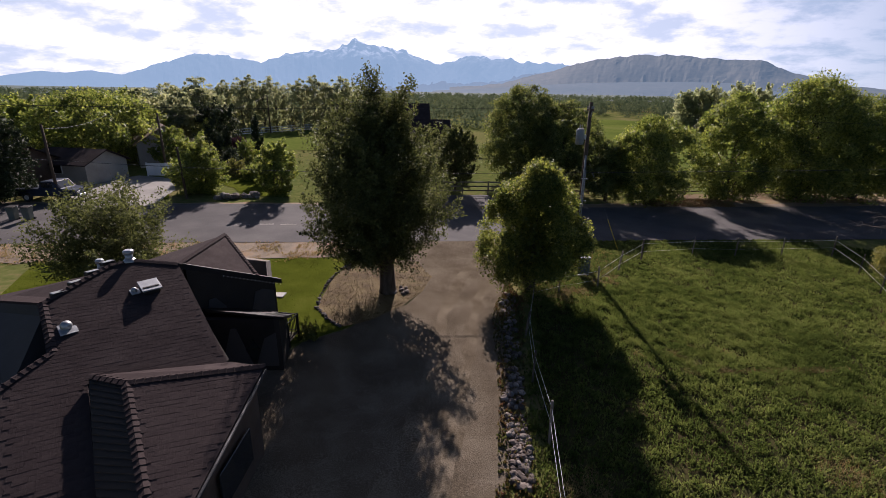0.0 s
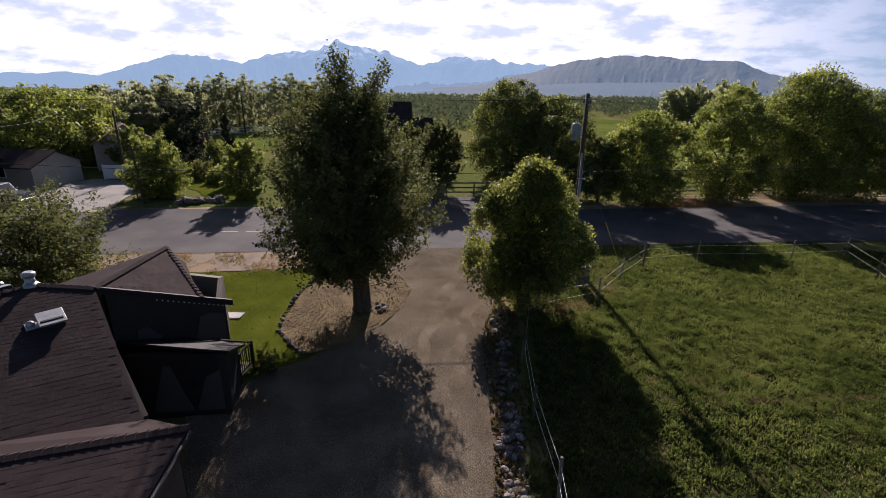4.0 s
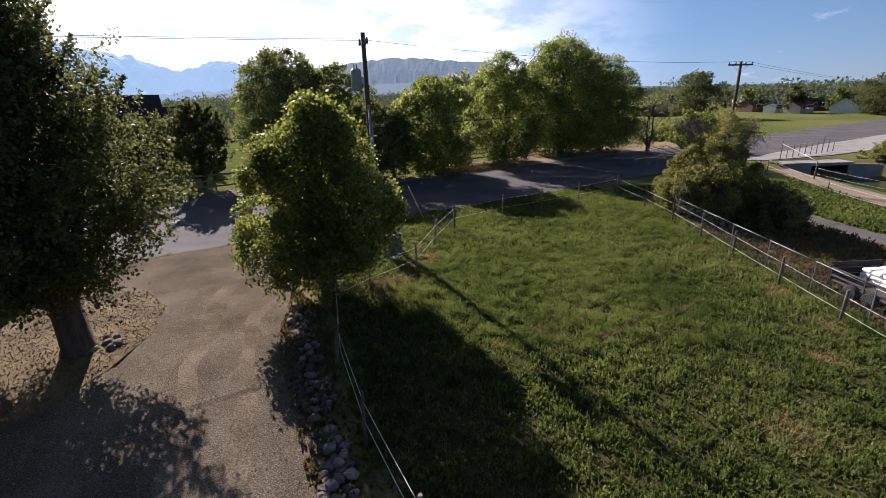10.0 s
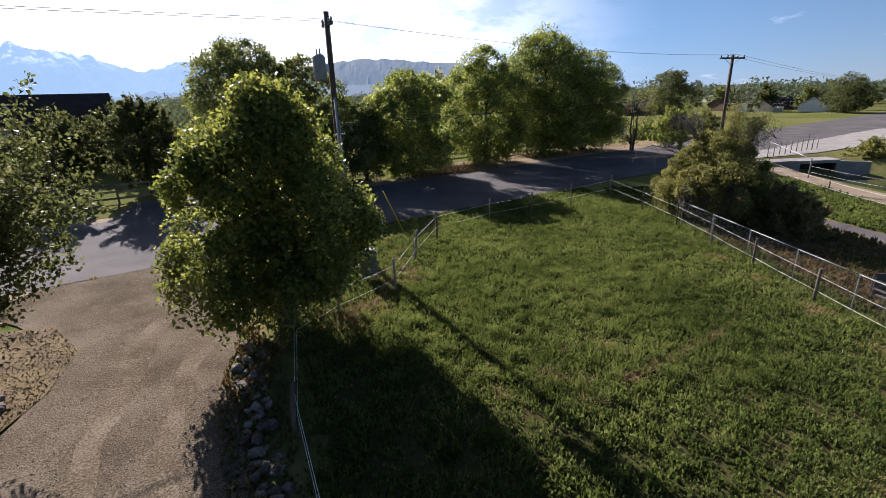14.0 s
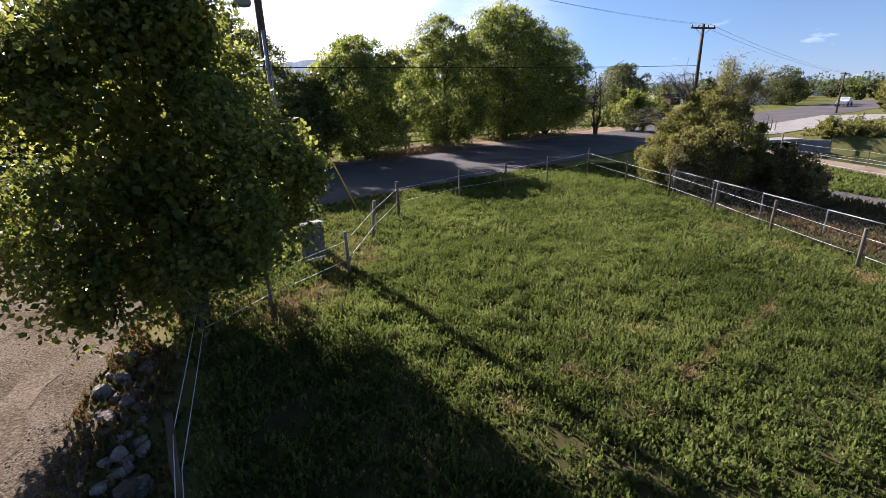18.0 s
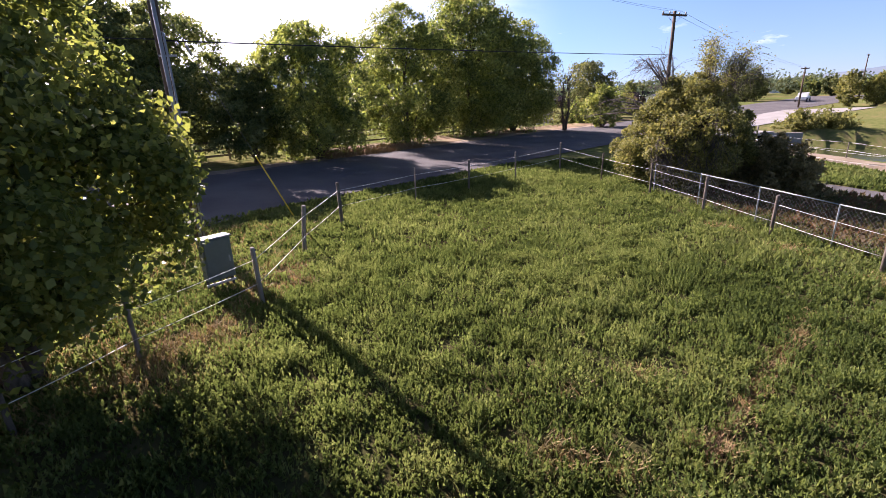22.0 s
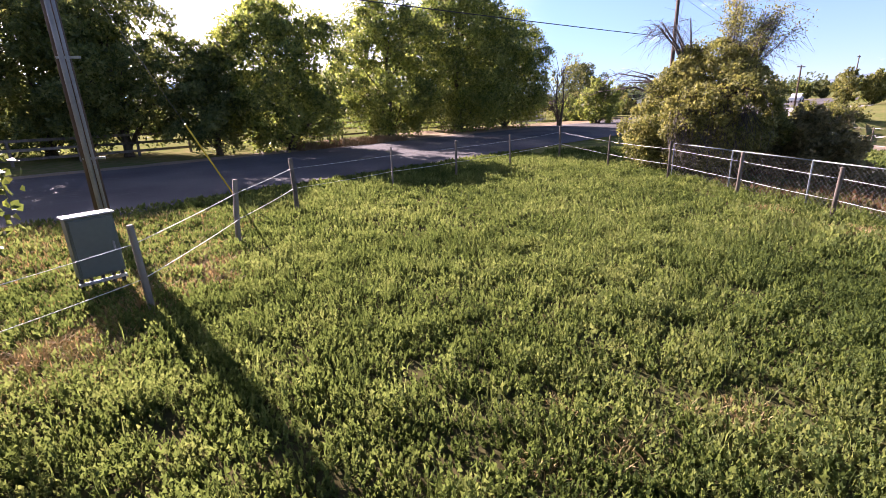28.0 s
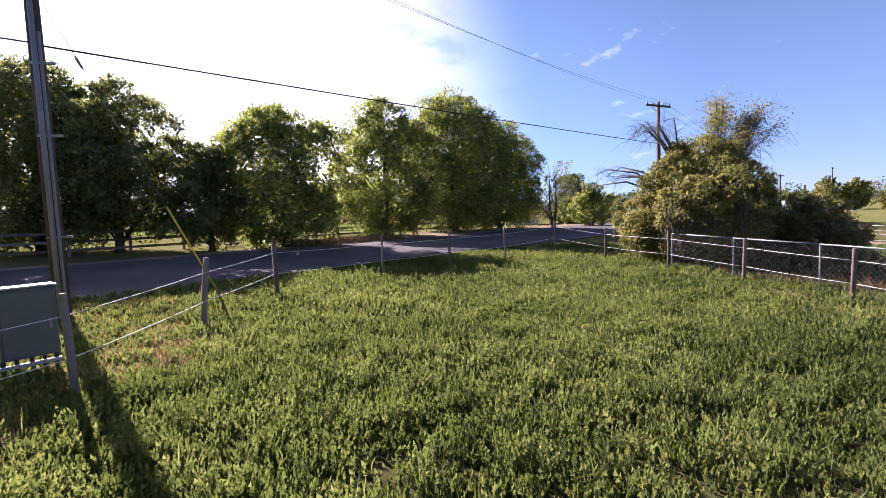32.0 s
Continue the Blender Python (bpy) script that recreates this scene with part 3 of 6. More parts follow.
def tree(at, height, radius, base, style, count, leaf, mat, label, seed, trunk=0.2, stems=1, clumps=120, category="tree", group="", squash=1.0, lean=(0, 0), fill=0.55, name="tree", limb_n=26, blob=1.0, rise=1.0, shoot=1.7, wide_shoot=0.42, tops=(), shift=(0, 0), plain=True, core=1.4, puff=False):
    """A tapered trunk with limbs, and a crown of many small leaves gathered in clumps, with gaps between."""
    g = np.random.default_rng(seed)
    z0 = lift(*at)
    top = thing(name, (at[0], at[1], z0 - 0.05), label, category, group)
    mids, span = [], height - base
    while len(mids) < clumps:
        h = g.uniform(0, 1)
        lim = crown_radius(style, h)
        if g.uniform() > lim + 0.12:
            continue
        a = g.uniform(0, 2 * math.pi)
        rough = 0.5 if style == "dome" else 1.0
        lobes = 0.96 + 0.09 * rough * math.sin(3 * a + seed) + rough * 0.08 * math.sin(5 * a + 2.1 * seed + 7 * h) + rough * 0.06 * math.sin(9 * h + 2 * a + seed)
        rr = radius * lim * lobes * (g.uniform(fill, 1.0) if g.uniform() < 0.8 else g.uniform(0.1, fill))
        mids.append((rr * math.cos(a) + lean[0] * h + shift[0], rr * math.sin(a) * squash + lean[1] * h + shift[1], base + span * h * 0.97))
    for dx, dy, hi, lo, r in tops:
        for k in range(26):
            f, a = g.uniform(), g.uniform(0, 6.28)
            mids.append((dx + r * (1 - f) * math.cos(a), dy + r * (1 - f) * math.sin(a), lo + (hi - lo) * f))
    mids = np.array(mids)
    bm = bmesh.new()
    fork = base + span * 0.22
    for k in range(stems):
        a, o = 2 * math.pi * k / stems + seed, (0.0 if stems == 1 else trunk * 1.3)
        foot = Vector((o * math.cos(a), o * math.sin(a), 0))
        bend = foot * (2.5 if stems > 1 else 0)
        mid = foot + bend * 0.6 + Vector((g.uniform(-.08, .08), g.uniform(-.08, .08), fork * 0.5))
        end = Vector((bend.x + lean[0] * 0.4, bend.y + lean[1] * 0.4, base + span * 0.72))
        tube(bm, [foot + Vector((0, 0, -0.1)), foot + Vector((0, 0, 0.25)), mid, foot + bend + Vector((0, 0, fork)), end], [trunk * 1.45, trunk * 1.05, trunk * 0.9, trunk * 0.7, trunk * 0.12], 9)
    for k in g.permutation(len(mids))[:limb_n]:
        m = Vector(mids[k])
        start = Vector((m.x * 0.06, m.y * 0.06, min(max(base * 0.75, m.z - 0.9 * math.hypot(m.x, m.y)), base + span * 0.6)))
        knee = start.lerp(m, 0.5) + Vector((0, 0, 0.12 * span * g.uniform(0.2, 1)))
        w = trunk * g.uniform(0.18, 0.34)
        tube(bm, [start, knee, m], [w, w * 0.6, w * 0.15], 5, False)
    part("trunk", bm, M_BARK, top)
    each = g.integers(0, len(mids), count)
    size = blob * radius * (0.10 + 0.16 * g.uniform(size=len(mids)))
    # each clump is a leafy shoot that grows outwards and up, or hangs low down in the crown
    way = mids * (1, 1, 0)
    way /= np.linalg.norm(way, axis=1)[:, None] + 0.3
    way[:, 2] = rise * (0.25 + 1.1 * (mids[:, 2] - base) / span)
    way += g.normal(size=way.shape) * 0.45
    way /= np.linalg.norm(way, axis=1)[:, None]
    along = g.uniform(-1, 1, count)
    wide = 0.56 * (1.05 - 0.45 * np.abs(along + 0.3))
    off = g.normal(size=(count, 3)) * wide[:, None] * (wide_shoot / 0.56)
    pts = mids[each] + (off + way[each] * along[:, None] * shoot) * size[each][:, None]
    face = None
    if puff:
        # rounded sprays: leaves gather on the outer and upper side of each clump
        out = g.normal(size=(count, 3)) + way[each] * 0.7 + (0, 0, 0.45)
        out /= np.linalg.norm(out, axis=1)[:, None]
        deep = size[each] * 1.55 * g.uniform(0.25, 1.0, count) ** 0.4 * g.uniform(0.75, 1.2, count)
        pts = mids[each] + out * deep[:, None] * (1, 1, 0.85)
        face = out * 0.9 + (0, 0, 0.5)
    pts[:, 2] = np.maximum(pts[:, 2], 0.12)
    # shaded inner foliage fills the heart of the crown
    n = int(core * 26 * radius * span / (leaf * 1.8) ** 2 * 0.16)
    h = g.uniform(0.08, 0.86, n)
    lim = np.array([crown_radius(style, q) for q in h]) * radius * np.sqrt(g.uniform(0, 1, n)) * 0.64
    a = g.uniform(0, 2 * math.pi, n)
    inner = np.c_[lim * np.cos(a) + lean[0] * h + shift[0], lim * np.sin(a) * squash + lean[1] * h + shift[1], base + span * h]
    inner[:, 2] = np.maximum(inner[:, 2], 0.15)
    if face is not None:
        face = np.concatenate([face, np.tile((0, 0, 0.9), (n, 1))])
    leaves("crown", np.concatenate([pts, inner]), np.concatenate([np.full(count, leaf), np.full(n, leaf * 1.8)]), mat, top, seed + 1, plain=plain, face=face)
    return top


tree((-11.38, 9.75), 9.4, 3.9, 2.0, "egg", 106000, 0.115, M_LINDEN, "tall linden tree with spiky tops beside the gravel driveway", 11, 0.42, clumps=460, fill=0.35, limb_n=60, rise=1.4, blob=0.66, shoot=2.2, wide_shoot=0.38, plain=False, core=1.9, shift=(-0.4, -0.25), tops=((-0.7, 0.2, 10.6, 8.3, 1.0), (0.8, 0.1, 10.5, 8.1, 0.7), (-2.2, 0.0, 9.2, 7.4, 0.8)))
tree((-4.65, 13.72), 6.3, 2.6, 0.95, "broad", 95000, 0.115, M_MAPLE, "leafy bright green maple at the pasture corner", 5, 0.14, 3, plain=False, clumps=105, fill=0.6, blob=1.0, rise=1.1, puff=True, core=2.4, shift=(-0.05, -0.5), lean=(0.4, -0.5), tops=((0.45, -1.2, 6.65, 5.7, .8),))
ROADSIDE = "trees along the far side of the road"
for (x, y), hi, r, lo, style, label, seed in (
        ((0.4, 37.4), 8.0, 3.75, 0.45, "dome", "round-crowned roadside maple by the rail fence", 21),
        ((7.4, 43.6), 9.9, 4.0, 0.35, "dome", "broad roadside tree behind the rail fence", 22),
        ((14.2, 48.2), 11.8, 5.0, 0.3, "dome", "tall wide roadside tree", 23),
        ((19.6, 51.0), 10.0, 4.3, 0.2, "dome", "dark roadside tree at the end of the row", 24),
        ((-12.2, 39.5), 10.2, 4.6, 0.4, "dome", "tall roadside tree across from the driveway", 25),
        ((-7.9, 37.6), 8.8, 3.7, 0.8, "dome", "dense roadside tree behind the utility pole", 26)):
    # trees left of x = 0 take the leaf copy with shade painted in
    tree((x, y), hi, r, lo, style, int(2300 * r * r), 0.18 + 0.012 * (r - 3.5), M_FARLEAF if x > 0 else M_SHADELEAF, label, seed, 0.06 * r, clumps=int(15 * r * r), group=ROADSIDE, blob=0.7, rise=0.7, fill=0.62, puff=True)
tree((-3.3, 36.6), 5.5, 2.5, 0.5, "dome", 18000, 0.18, M_SHADELEAF, "smaller roadside tree by the fence", 27, 0.16, clumps=60, group=ROADSIDE, blob=0.85, puff=True)
# these two borrow the darker linden_leaf so their colour holds the shade
tree((-17.5, 33.0), 6.4, 2.5, 0.9, "egg", 16000, 0.19, M_LINDEN, "small roadside tree with a bare trunk", 28, 0.14, clumps=130, group=ROADSIDE, blob=0.7)
tree((-21.5, 31.5), 5.6, 2.1, 0.9, "egg", 13000, 0.19, M_LINDEN, "small leafy tree on the neighbour's lawn", 29, 0.13, clumps=110, group=ROADSIDE, blob=0.7)
tree((-25.0, 4.2), 4.6, 3.6, 0.3, "round", 30000, 0.13, M_LINDEN, "low spreading tree beside the house", 31, 0.16, 3, clumps=110)
tree((-38.0, 20.0), 5.0, 2.5, 0.1, "dome", 18000, 0.18, M_FARLEAF, "rounded shrub tree across the road", 32, 0.13, 2, clumps=80)
tree((-31.2, 23.0), 5.0, 1.9, 0.3, "dome", 14000, 0.18, M_FARLEAF, "rounded shrub tree on a bank across the road", 33, 0.12, 2, clumps=80)
tree((-48.8, 38.0), 6.0, 1.1, 0.1, "spire", 7000, 0.16, M_CONIFER, "slim dark upright cypress", 34, 0.1, clumps=60)
tree((-60.5, 25.0), 8.2, 7.6, 0.4, "dome", 32000, 0.28, M_FARLEAF, "huge broad willow behind the garage", 35, 0.4, clumps=300, blob=0.5, fill=0.7, rise=0.4, puff=True)
tree((-49.0, 9.0), 7.4, 3.2, 0.2, "egg", 17000, 0.22, M_CONIFER, "dark spruce beside a parked pickup", 36, 0.2, clumps=90)
tree((-62.0, 13.0), 8.5, 4.0, 0.5, "round", 15000, 0.3, M_FARLEAF, "dark broadleaf tree behind the neighbour's house", 37, 0.3, clumps=90)
rng = random.Random(43)
for k in range(15):
    x, y = -80 + 1.1 * k + rng.uniform(-1, 1), 50 + 2.4 * k + rng.uniform(-1, 1)
    tree((x, y), rng.uniform(9.4, 11.4), rng.uniform(2.2, 3.0), 0.1, "skirt", 5000, 0.28, M_POPLAR, "tall grey-green poplar in a row", 41 + k, 0.2, core=0.9, puff=True, clumps=80, group="row of poplars", blob=0.8, rise=1.6, shoot=2.2, wide_shoot=.4)
for k, (x, y, h) in enumerate(((-62, 36, 9.2), (-60, 40, 8.8), (-64, 33, 8.6), (-59, 34.5, 7.4))):
    tree((x, y), h, 3.1, 0.2, "skirt", 8000, 0.32, M_POPLAR, "tall grey-green tree behind the tan-roofed house", 61 + k, 0.2, puff=True, clumps=90, group="trees behind the tan-roofed house", blob=0.8, rise=1.6, shoot=2.2)
tree((-54.9, 37.0), 7.0, 3.0, 0.2, "egg", 15000, 0.22, M_CONIFER, "dark spruce before the poplars", 67, 0.2, clumps=90)
tree((-50.8, 36.8), 2.6, 1.5, 0.0, "droop", 5000, 0.15, M_PLUM, "purple-leaved bush beside the cypress", 66, 0.06, 3, clumps=40, category="bush", name="bush")
rng = random.Random(77)
for k in range(22):
    x = rng.uniform(-125, -72)
    y = rng.uniform(0.15, 0.75) * -x + rng.uniform(-4, 12)
    tree((x, y), rng.uniform(5.5, 8), rng.uniform(3, 4.8), 0.4, rng.choice(("dome", "egg")), 3600, 0.48, rng.choice((M_FARLEAF, M_OLIVE)), "broadleaf tree among the neighbouring houses", 600 + k, 0.25, clumps=60, group="trees among the neighbouring houses", limb_n=8)
rng = random.Random(88)
for k, (x, y, h, r, m) in enumerate(((-44.5, 29.5, 2.6, 1.8, M_CONIFER), (-41.5, 27.5, 1.8, 1.5, M_OLIVE), (-46.0, 33.5, 3.0, 1.8, M_FARLEAF), (-38.5, 27.0, 1.5, 1.5, M_FARLEAF), (-42.5, 22.0, 1.6, 1.1, M_CONIFER), (-36.0, 26.5, 3.6, 1.6, M_FARLEAF), (-52.0, 33.5, 4.4, 2.4, M_CONIFER), (-54.5, 35.0, 5.0, 2.4, M_FARLEAF))):
    tree((x, y), h, r, 0.0, "droop", 4200, 0.17, m, "rounded garden shrub across the road", 800 + k, 0.06, 3, clumps=70, category="bush", group="garden shrubs across the road", name="bush", limb_n=8, blob=.7)
tree((-50.5, 26.8), 4.6, 2.4, 0.0, "dome", 12000, 0.18, M_FARLEAF, "leafy tree before the tan-roofed house", 820, 0.1, clumps=110, blob=.65)
# again the darker linden_leaf, as painted shade before the house
tree((-26.0, 44.0), 5.0, 2.4, 0.4, "dome", 12000, 0.2, M_LINDEN, "leafy tree before the dark-roofed house", 821, 0.12, clumps=110, blob=.65, group=ROADSIDE)
tree((-22.0, 41.5), 5.2, 2.3, 0.4, "dome", 12000, 0.2, M_LINDEN, "leafy tree before the dark-roofed house", 822, 0.12, clumps=110, blob=.65, group=ROADSIDE)
rng = random.Random(99)
for k in range(10):
    x, y = 5 + 1.9 * k + rng.uniform(-1.5, 1.5), 132 - 0.3 * k + rng.uniform(-5, 5)
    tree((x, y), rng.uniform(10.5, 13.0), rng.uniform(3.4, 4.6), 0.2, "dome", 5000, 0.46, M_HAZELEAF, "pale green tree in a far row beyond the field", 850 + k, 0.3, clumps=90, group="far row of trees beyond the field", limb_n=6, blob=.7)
# the old tree past the pasture's fence: leafy skirt, dead limbs above
old = tree((15.95, 23.2), 4.7, 2.75, 0.0, "mop", 76000, 0.095, M_OLIVE, "overgrown half-dead tree with bare upper limbs", 51, 0.22, 3, clumps=300, fill=0.72, blob=0.5, rise=0.2, puff=True, shift=(0.0, 0.0))
g = np.random.default_rng(52)
ACROSS, AWAY = Vector((0.66, -0.75, 0)), Vector((0.75, 0.66, 0))    # along the crown's wide side, and away from the pasture


def spot(u, d, h):
    return ACROSS * u + AWAY * d + Vector((0, 0, h))


def twiggy(bm, p, n, droop, reach, thick=0.007):
    """Fine twigs off a limb, bent over at their ends."""
    for j in range(n):
        f = g.uniform(0.25, 1.0) * (len(p) - 1.001)
        a, b = p[int(f)], p[int(f) + 1]
        s0 = a.lerp(b, f - int(f))
        way = (b - a).normalized()
        e = s0 + way * g.uniform(.0, .6) * reach + Vector((g.normal() * .36, g.normal() * .36, g.normal() * .30 - droop * g.uniform(.2, 1)))
        tube(bm, [s0, s0.lerp(e, .55) + Vector((g.normal() * .04, g.normal() * .04, .10 + .12 * droop)), e], [thick, thick * .65, thick * .3], 3, False)


# dead limbs arching out over the road side, in an upper and a lower spray
for k in range(14):
    low = k % 3 == 0
    u, d, h = (-3.0, g.normal() * .5, 3.5) if low else (-1.75, g.normal() * .6, 5.45)
    end = spot(u + g.normal() * .45, d, h + g.normal() * .28)
    start = spot(-1.3 if low else -.8, d * .4, 2.7 if low else 3.4)
    knee = start.lerp(end, .5) + Vector((0, 0, .35 if low else .25))
    tip = end + ACROSS * -g.uniform(.3, .7) + Vector((0, 0, -g.uniform(.05, .4)))
    bm, p = bmesh.new(), [start, knee, end, tip]
    tube(bm, p, [.050, .036, .018, .005], 5, False)
    twiggy(bm, p, 24, .12, .8, .008)
    part("dead_limb", bm, M_TWIG, old)
# the thin leader on the canal side, with small sparse leaves among its twigs
sprigs = []
for k in range(22):
    end = spot(g.uniform(.2, 2.3), g.normal() * .5, 0)
    side = (end.dot(ACROSS) - .2) / 2.1
    end.z = g.uniform(4.5, 6.35 - .9 * side)
    start = spot(.3 + .4 * side, 0, 2.4)
    knee = start.lerp(end, .55) + Vector((g.normal() * .12, g.normal() * .12, .2))
    bm, p = bmesh.new(), [start, knee, end]
    tube(bm, p, [.034, .022, .006], 5, False)
    twiggy(bm, p, 34, .12 + .6 * side, .6, .009)
    part("thin_limb", bm, M_TWIG, old)
    for j in range(5):
        c = knee.lerp(end, g.uniform(.35, 1.15))
        sprigs.append(g.normal(size=(int(62 * (1.15 - .8 * side)), 3)) * (.20, .20, .18) + np.array(c))
leaves("upper_tuft", np.concatenate(sprigs), 0.065, M_OLIVE, old, 53)
# boughs that spill down to the fence
low = [g.normal(size=(420, 3)) * (.26, .26, .22) + np.array(spot(g.uniform(-2.7, -1.6), g.uniform(-.9, .7), g.uniform(.5, 1.8))) for k in range(22)]
low = np.concatenate(low)
low[:, 2] = np.maximum(low[:, 2], .15)
leaves("low_bough", low, 0.10, M_OLIVE, old, 55)
# a tangle of drooping bare stems on the pasture side of the skirt
for k in range(18):
    bm, a = bmesh.new(), g.uniform(-1.0, 1.3)
    for j in range(9):
        u, z1 = a + g.normal() * .12, g.uniform(2.1, 3.1)
        d = -1.75 - g.uniform(0, .35)
        q = [spot(u, d + .4, z1), spot(u + .05, d, z1 + .05), spot(u + g.normal() * .2, d - .3, z1 - .7), spot(u + g.normal() * .35, d - g.uniform(.2, .5), max(.4, z1 - g.uniform(1.1, 1.9)))]
        tube(bm, q, [0.017, 0.013, 0.009, 0.004], 3, False)
    part("dead_bough", bm, M_TWIG, old)
tree((18.1, 20.9), 2.15, 1.75, 0.0, "droop", 26000, 0.13, M_DIMLEAF, "low shaded bush beside the old tree", 54, 0.08, 3, clumps=80, category="bush", name="bush")
tree((24.6, 49.5), 7.0, 2.4, 0.8, "round", 1500, 0.16, M_OLIVE, "sparse half-leafed tree by the white fence", 55, 0.14, 2, clumps=40, limb_n=40, core=0.0)
for k, (x, y, h, r, m) in enumerate(((33, 61, 2.6, 2.4, M_FARLEAF), (37, 63, 3.0, 2.6, M_OLIVE), (42, 68, 3.4, 2.8, M_FARLEAF), (30, 66, 3.2, 2.6, M_FARLEAF), (48, 72, 3.0, 2.6, M_OLIVE))):
    tree((x, y), h, r, 0.0, "droop", 5000, 0.22, m, "yellow-green shrub beyond the road's bend", 830 + k, 0.08, 3, clumps=70, category="bush", group="shrubs beyond the road's bend", name="bush", limb_n=8, blob=.7)
for k, (x, y, h, r, st, m) in enumerate(((81.4, 63.3, 5.4, 2.1, "egg", M_OLIVE), (83.3, 60.6, 4.8, 1.9, "egg", M_OLIVE), (70.0, 47.5, 3.4, 1.9, "dome", M_OLIVE), (89.0, 64.0, 5.0, 2.6, "dome", M_FARLEAF))):
    tree((x, y), h, r, 0.3, st, 7000, 0.22, m, "dark tree on the bank beyond the canal", 840 + k, 0.12, clumps=80, group="trees beyond the canal", limb_n=10, blob=.8)
tree((30.5, 52.0), 4.2, 2.0, 0.2, "round", 9000, 0.2, M_FARLEAF, "yellow-green shrub at the road's bend", 56, 0.1, 2, clumps=60, category="bush", name="bush")


# ---- distance: woods, hills, mountains ----
g = np.random.default_rng(70)
pts, grain = [], []
for k in range(3600):
    d = 110 * (1 + 9 * g.uniform() ** 1.6)
    a = radians(g.uniform(-85, 75))
    x, y = d * math.sin(a), d * math.cos(a)
    n = x * V.x + y * V.y
    if -75 < math.degrees(a) < -5 and d < 150 and g.uniform() < 0.7 or (n < 42 and x > 0 and d < 190) or (d < 320 and -20 < math.degrees(a) < 12) or (math.degrees(a) > 22 and (d < 150 or d < 420 and g.uniform() < .62)):
        continue
    h, w = g.uniform(4, 9), g.uniform(2.8, 5.6)
    per = 110 if d < 280 else 36
    grain.append(np.full(per, .85 if d < 280 else 1.7))
    o = g.normal(size=(per, 3))
    o /= np.linalg.norm(o, axis=1)[:, None]
    o *= g.uniform(0.55, 1.0, (per, 1))
    pts.append(o * (w, w, h * 0.5) + (x, y, 1.0 + h * 0.5))
for k in range(170):
    a, d = radians(g.uniform(-24, 9)), g.uniform(205, 290)
    h, w = g.uniform(4, 9.5), g.uniform(2.5, 4.5)
    o = g.normal(size=(110, 3))
    o /= np.linalg.norm(o, axis=1)[:, None]
    grain.append(np.full(110, .85))
    pts.append(o * g.uniform(0.55, 1.0, (110, 1)) * (w, w, h * 0.5) + (d * math.sin(a), d * math.cos(a), 1.0 + h * 0.5))
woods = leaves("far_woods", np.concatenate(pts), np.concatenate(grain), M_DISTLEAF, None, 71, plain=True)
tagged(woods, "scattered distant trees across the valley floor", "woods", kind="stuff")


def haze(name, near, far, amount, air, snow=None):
    """Bare slope with blue air haze mixed into its material as an even glow."""
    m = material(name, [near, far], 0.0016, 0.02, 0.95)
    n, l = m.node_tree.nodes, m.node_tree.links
    # the air's blue is emitted, so distance haze is part of the surface colour
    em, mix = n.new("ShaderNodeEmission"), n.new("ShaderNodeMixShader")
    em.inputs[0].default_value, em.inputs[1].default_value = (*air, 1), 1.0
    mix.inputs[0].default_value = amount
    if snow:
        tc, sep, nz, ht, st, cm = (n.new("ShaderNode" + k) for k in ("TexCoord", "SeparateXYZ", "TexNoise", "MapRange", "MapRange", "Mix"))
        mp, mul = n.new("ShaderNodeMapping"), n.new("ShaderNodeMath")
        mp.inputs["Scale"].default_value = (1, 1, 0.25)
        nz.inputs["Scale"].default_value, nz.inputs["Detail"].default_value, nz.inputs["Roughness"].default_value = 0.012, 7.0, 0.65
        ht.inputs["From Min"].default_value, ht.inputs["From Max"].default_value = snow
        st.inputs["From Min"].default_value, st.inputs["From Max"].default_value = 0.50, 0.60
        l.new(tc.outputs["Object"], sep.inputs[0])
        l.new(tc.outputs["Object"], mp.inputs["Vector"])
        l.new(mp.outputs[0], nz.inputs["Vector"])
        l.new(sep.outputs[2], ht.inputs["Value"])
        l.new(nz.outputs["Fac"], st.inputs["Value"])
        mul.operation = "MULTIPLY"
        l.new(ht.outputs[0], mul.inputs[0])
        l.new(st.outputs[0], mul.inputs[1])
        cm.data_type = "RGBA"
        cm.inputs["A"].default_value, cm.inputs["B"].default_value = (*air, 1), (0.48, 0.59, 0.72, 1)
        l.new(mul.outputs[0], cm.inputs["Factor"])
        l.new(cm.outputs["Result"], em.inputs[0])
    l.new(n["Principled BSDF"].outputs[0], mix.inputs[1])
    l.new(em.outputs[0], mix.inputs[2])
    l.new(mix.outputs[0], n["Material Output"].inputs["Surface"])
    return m


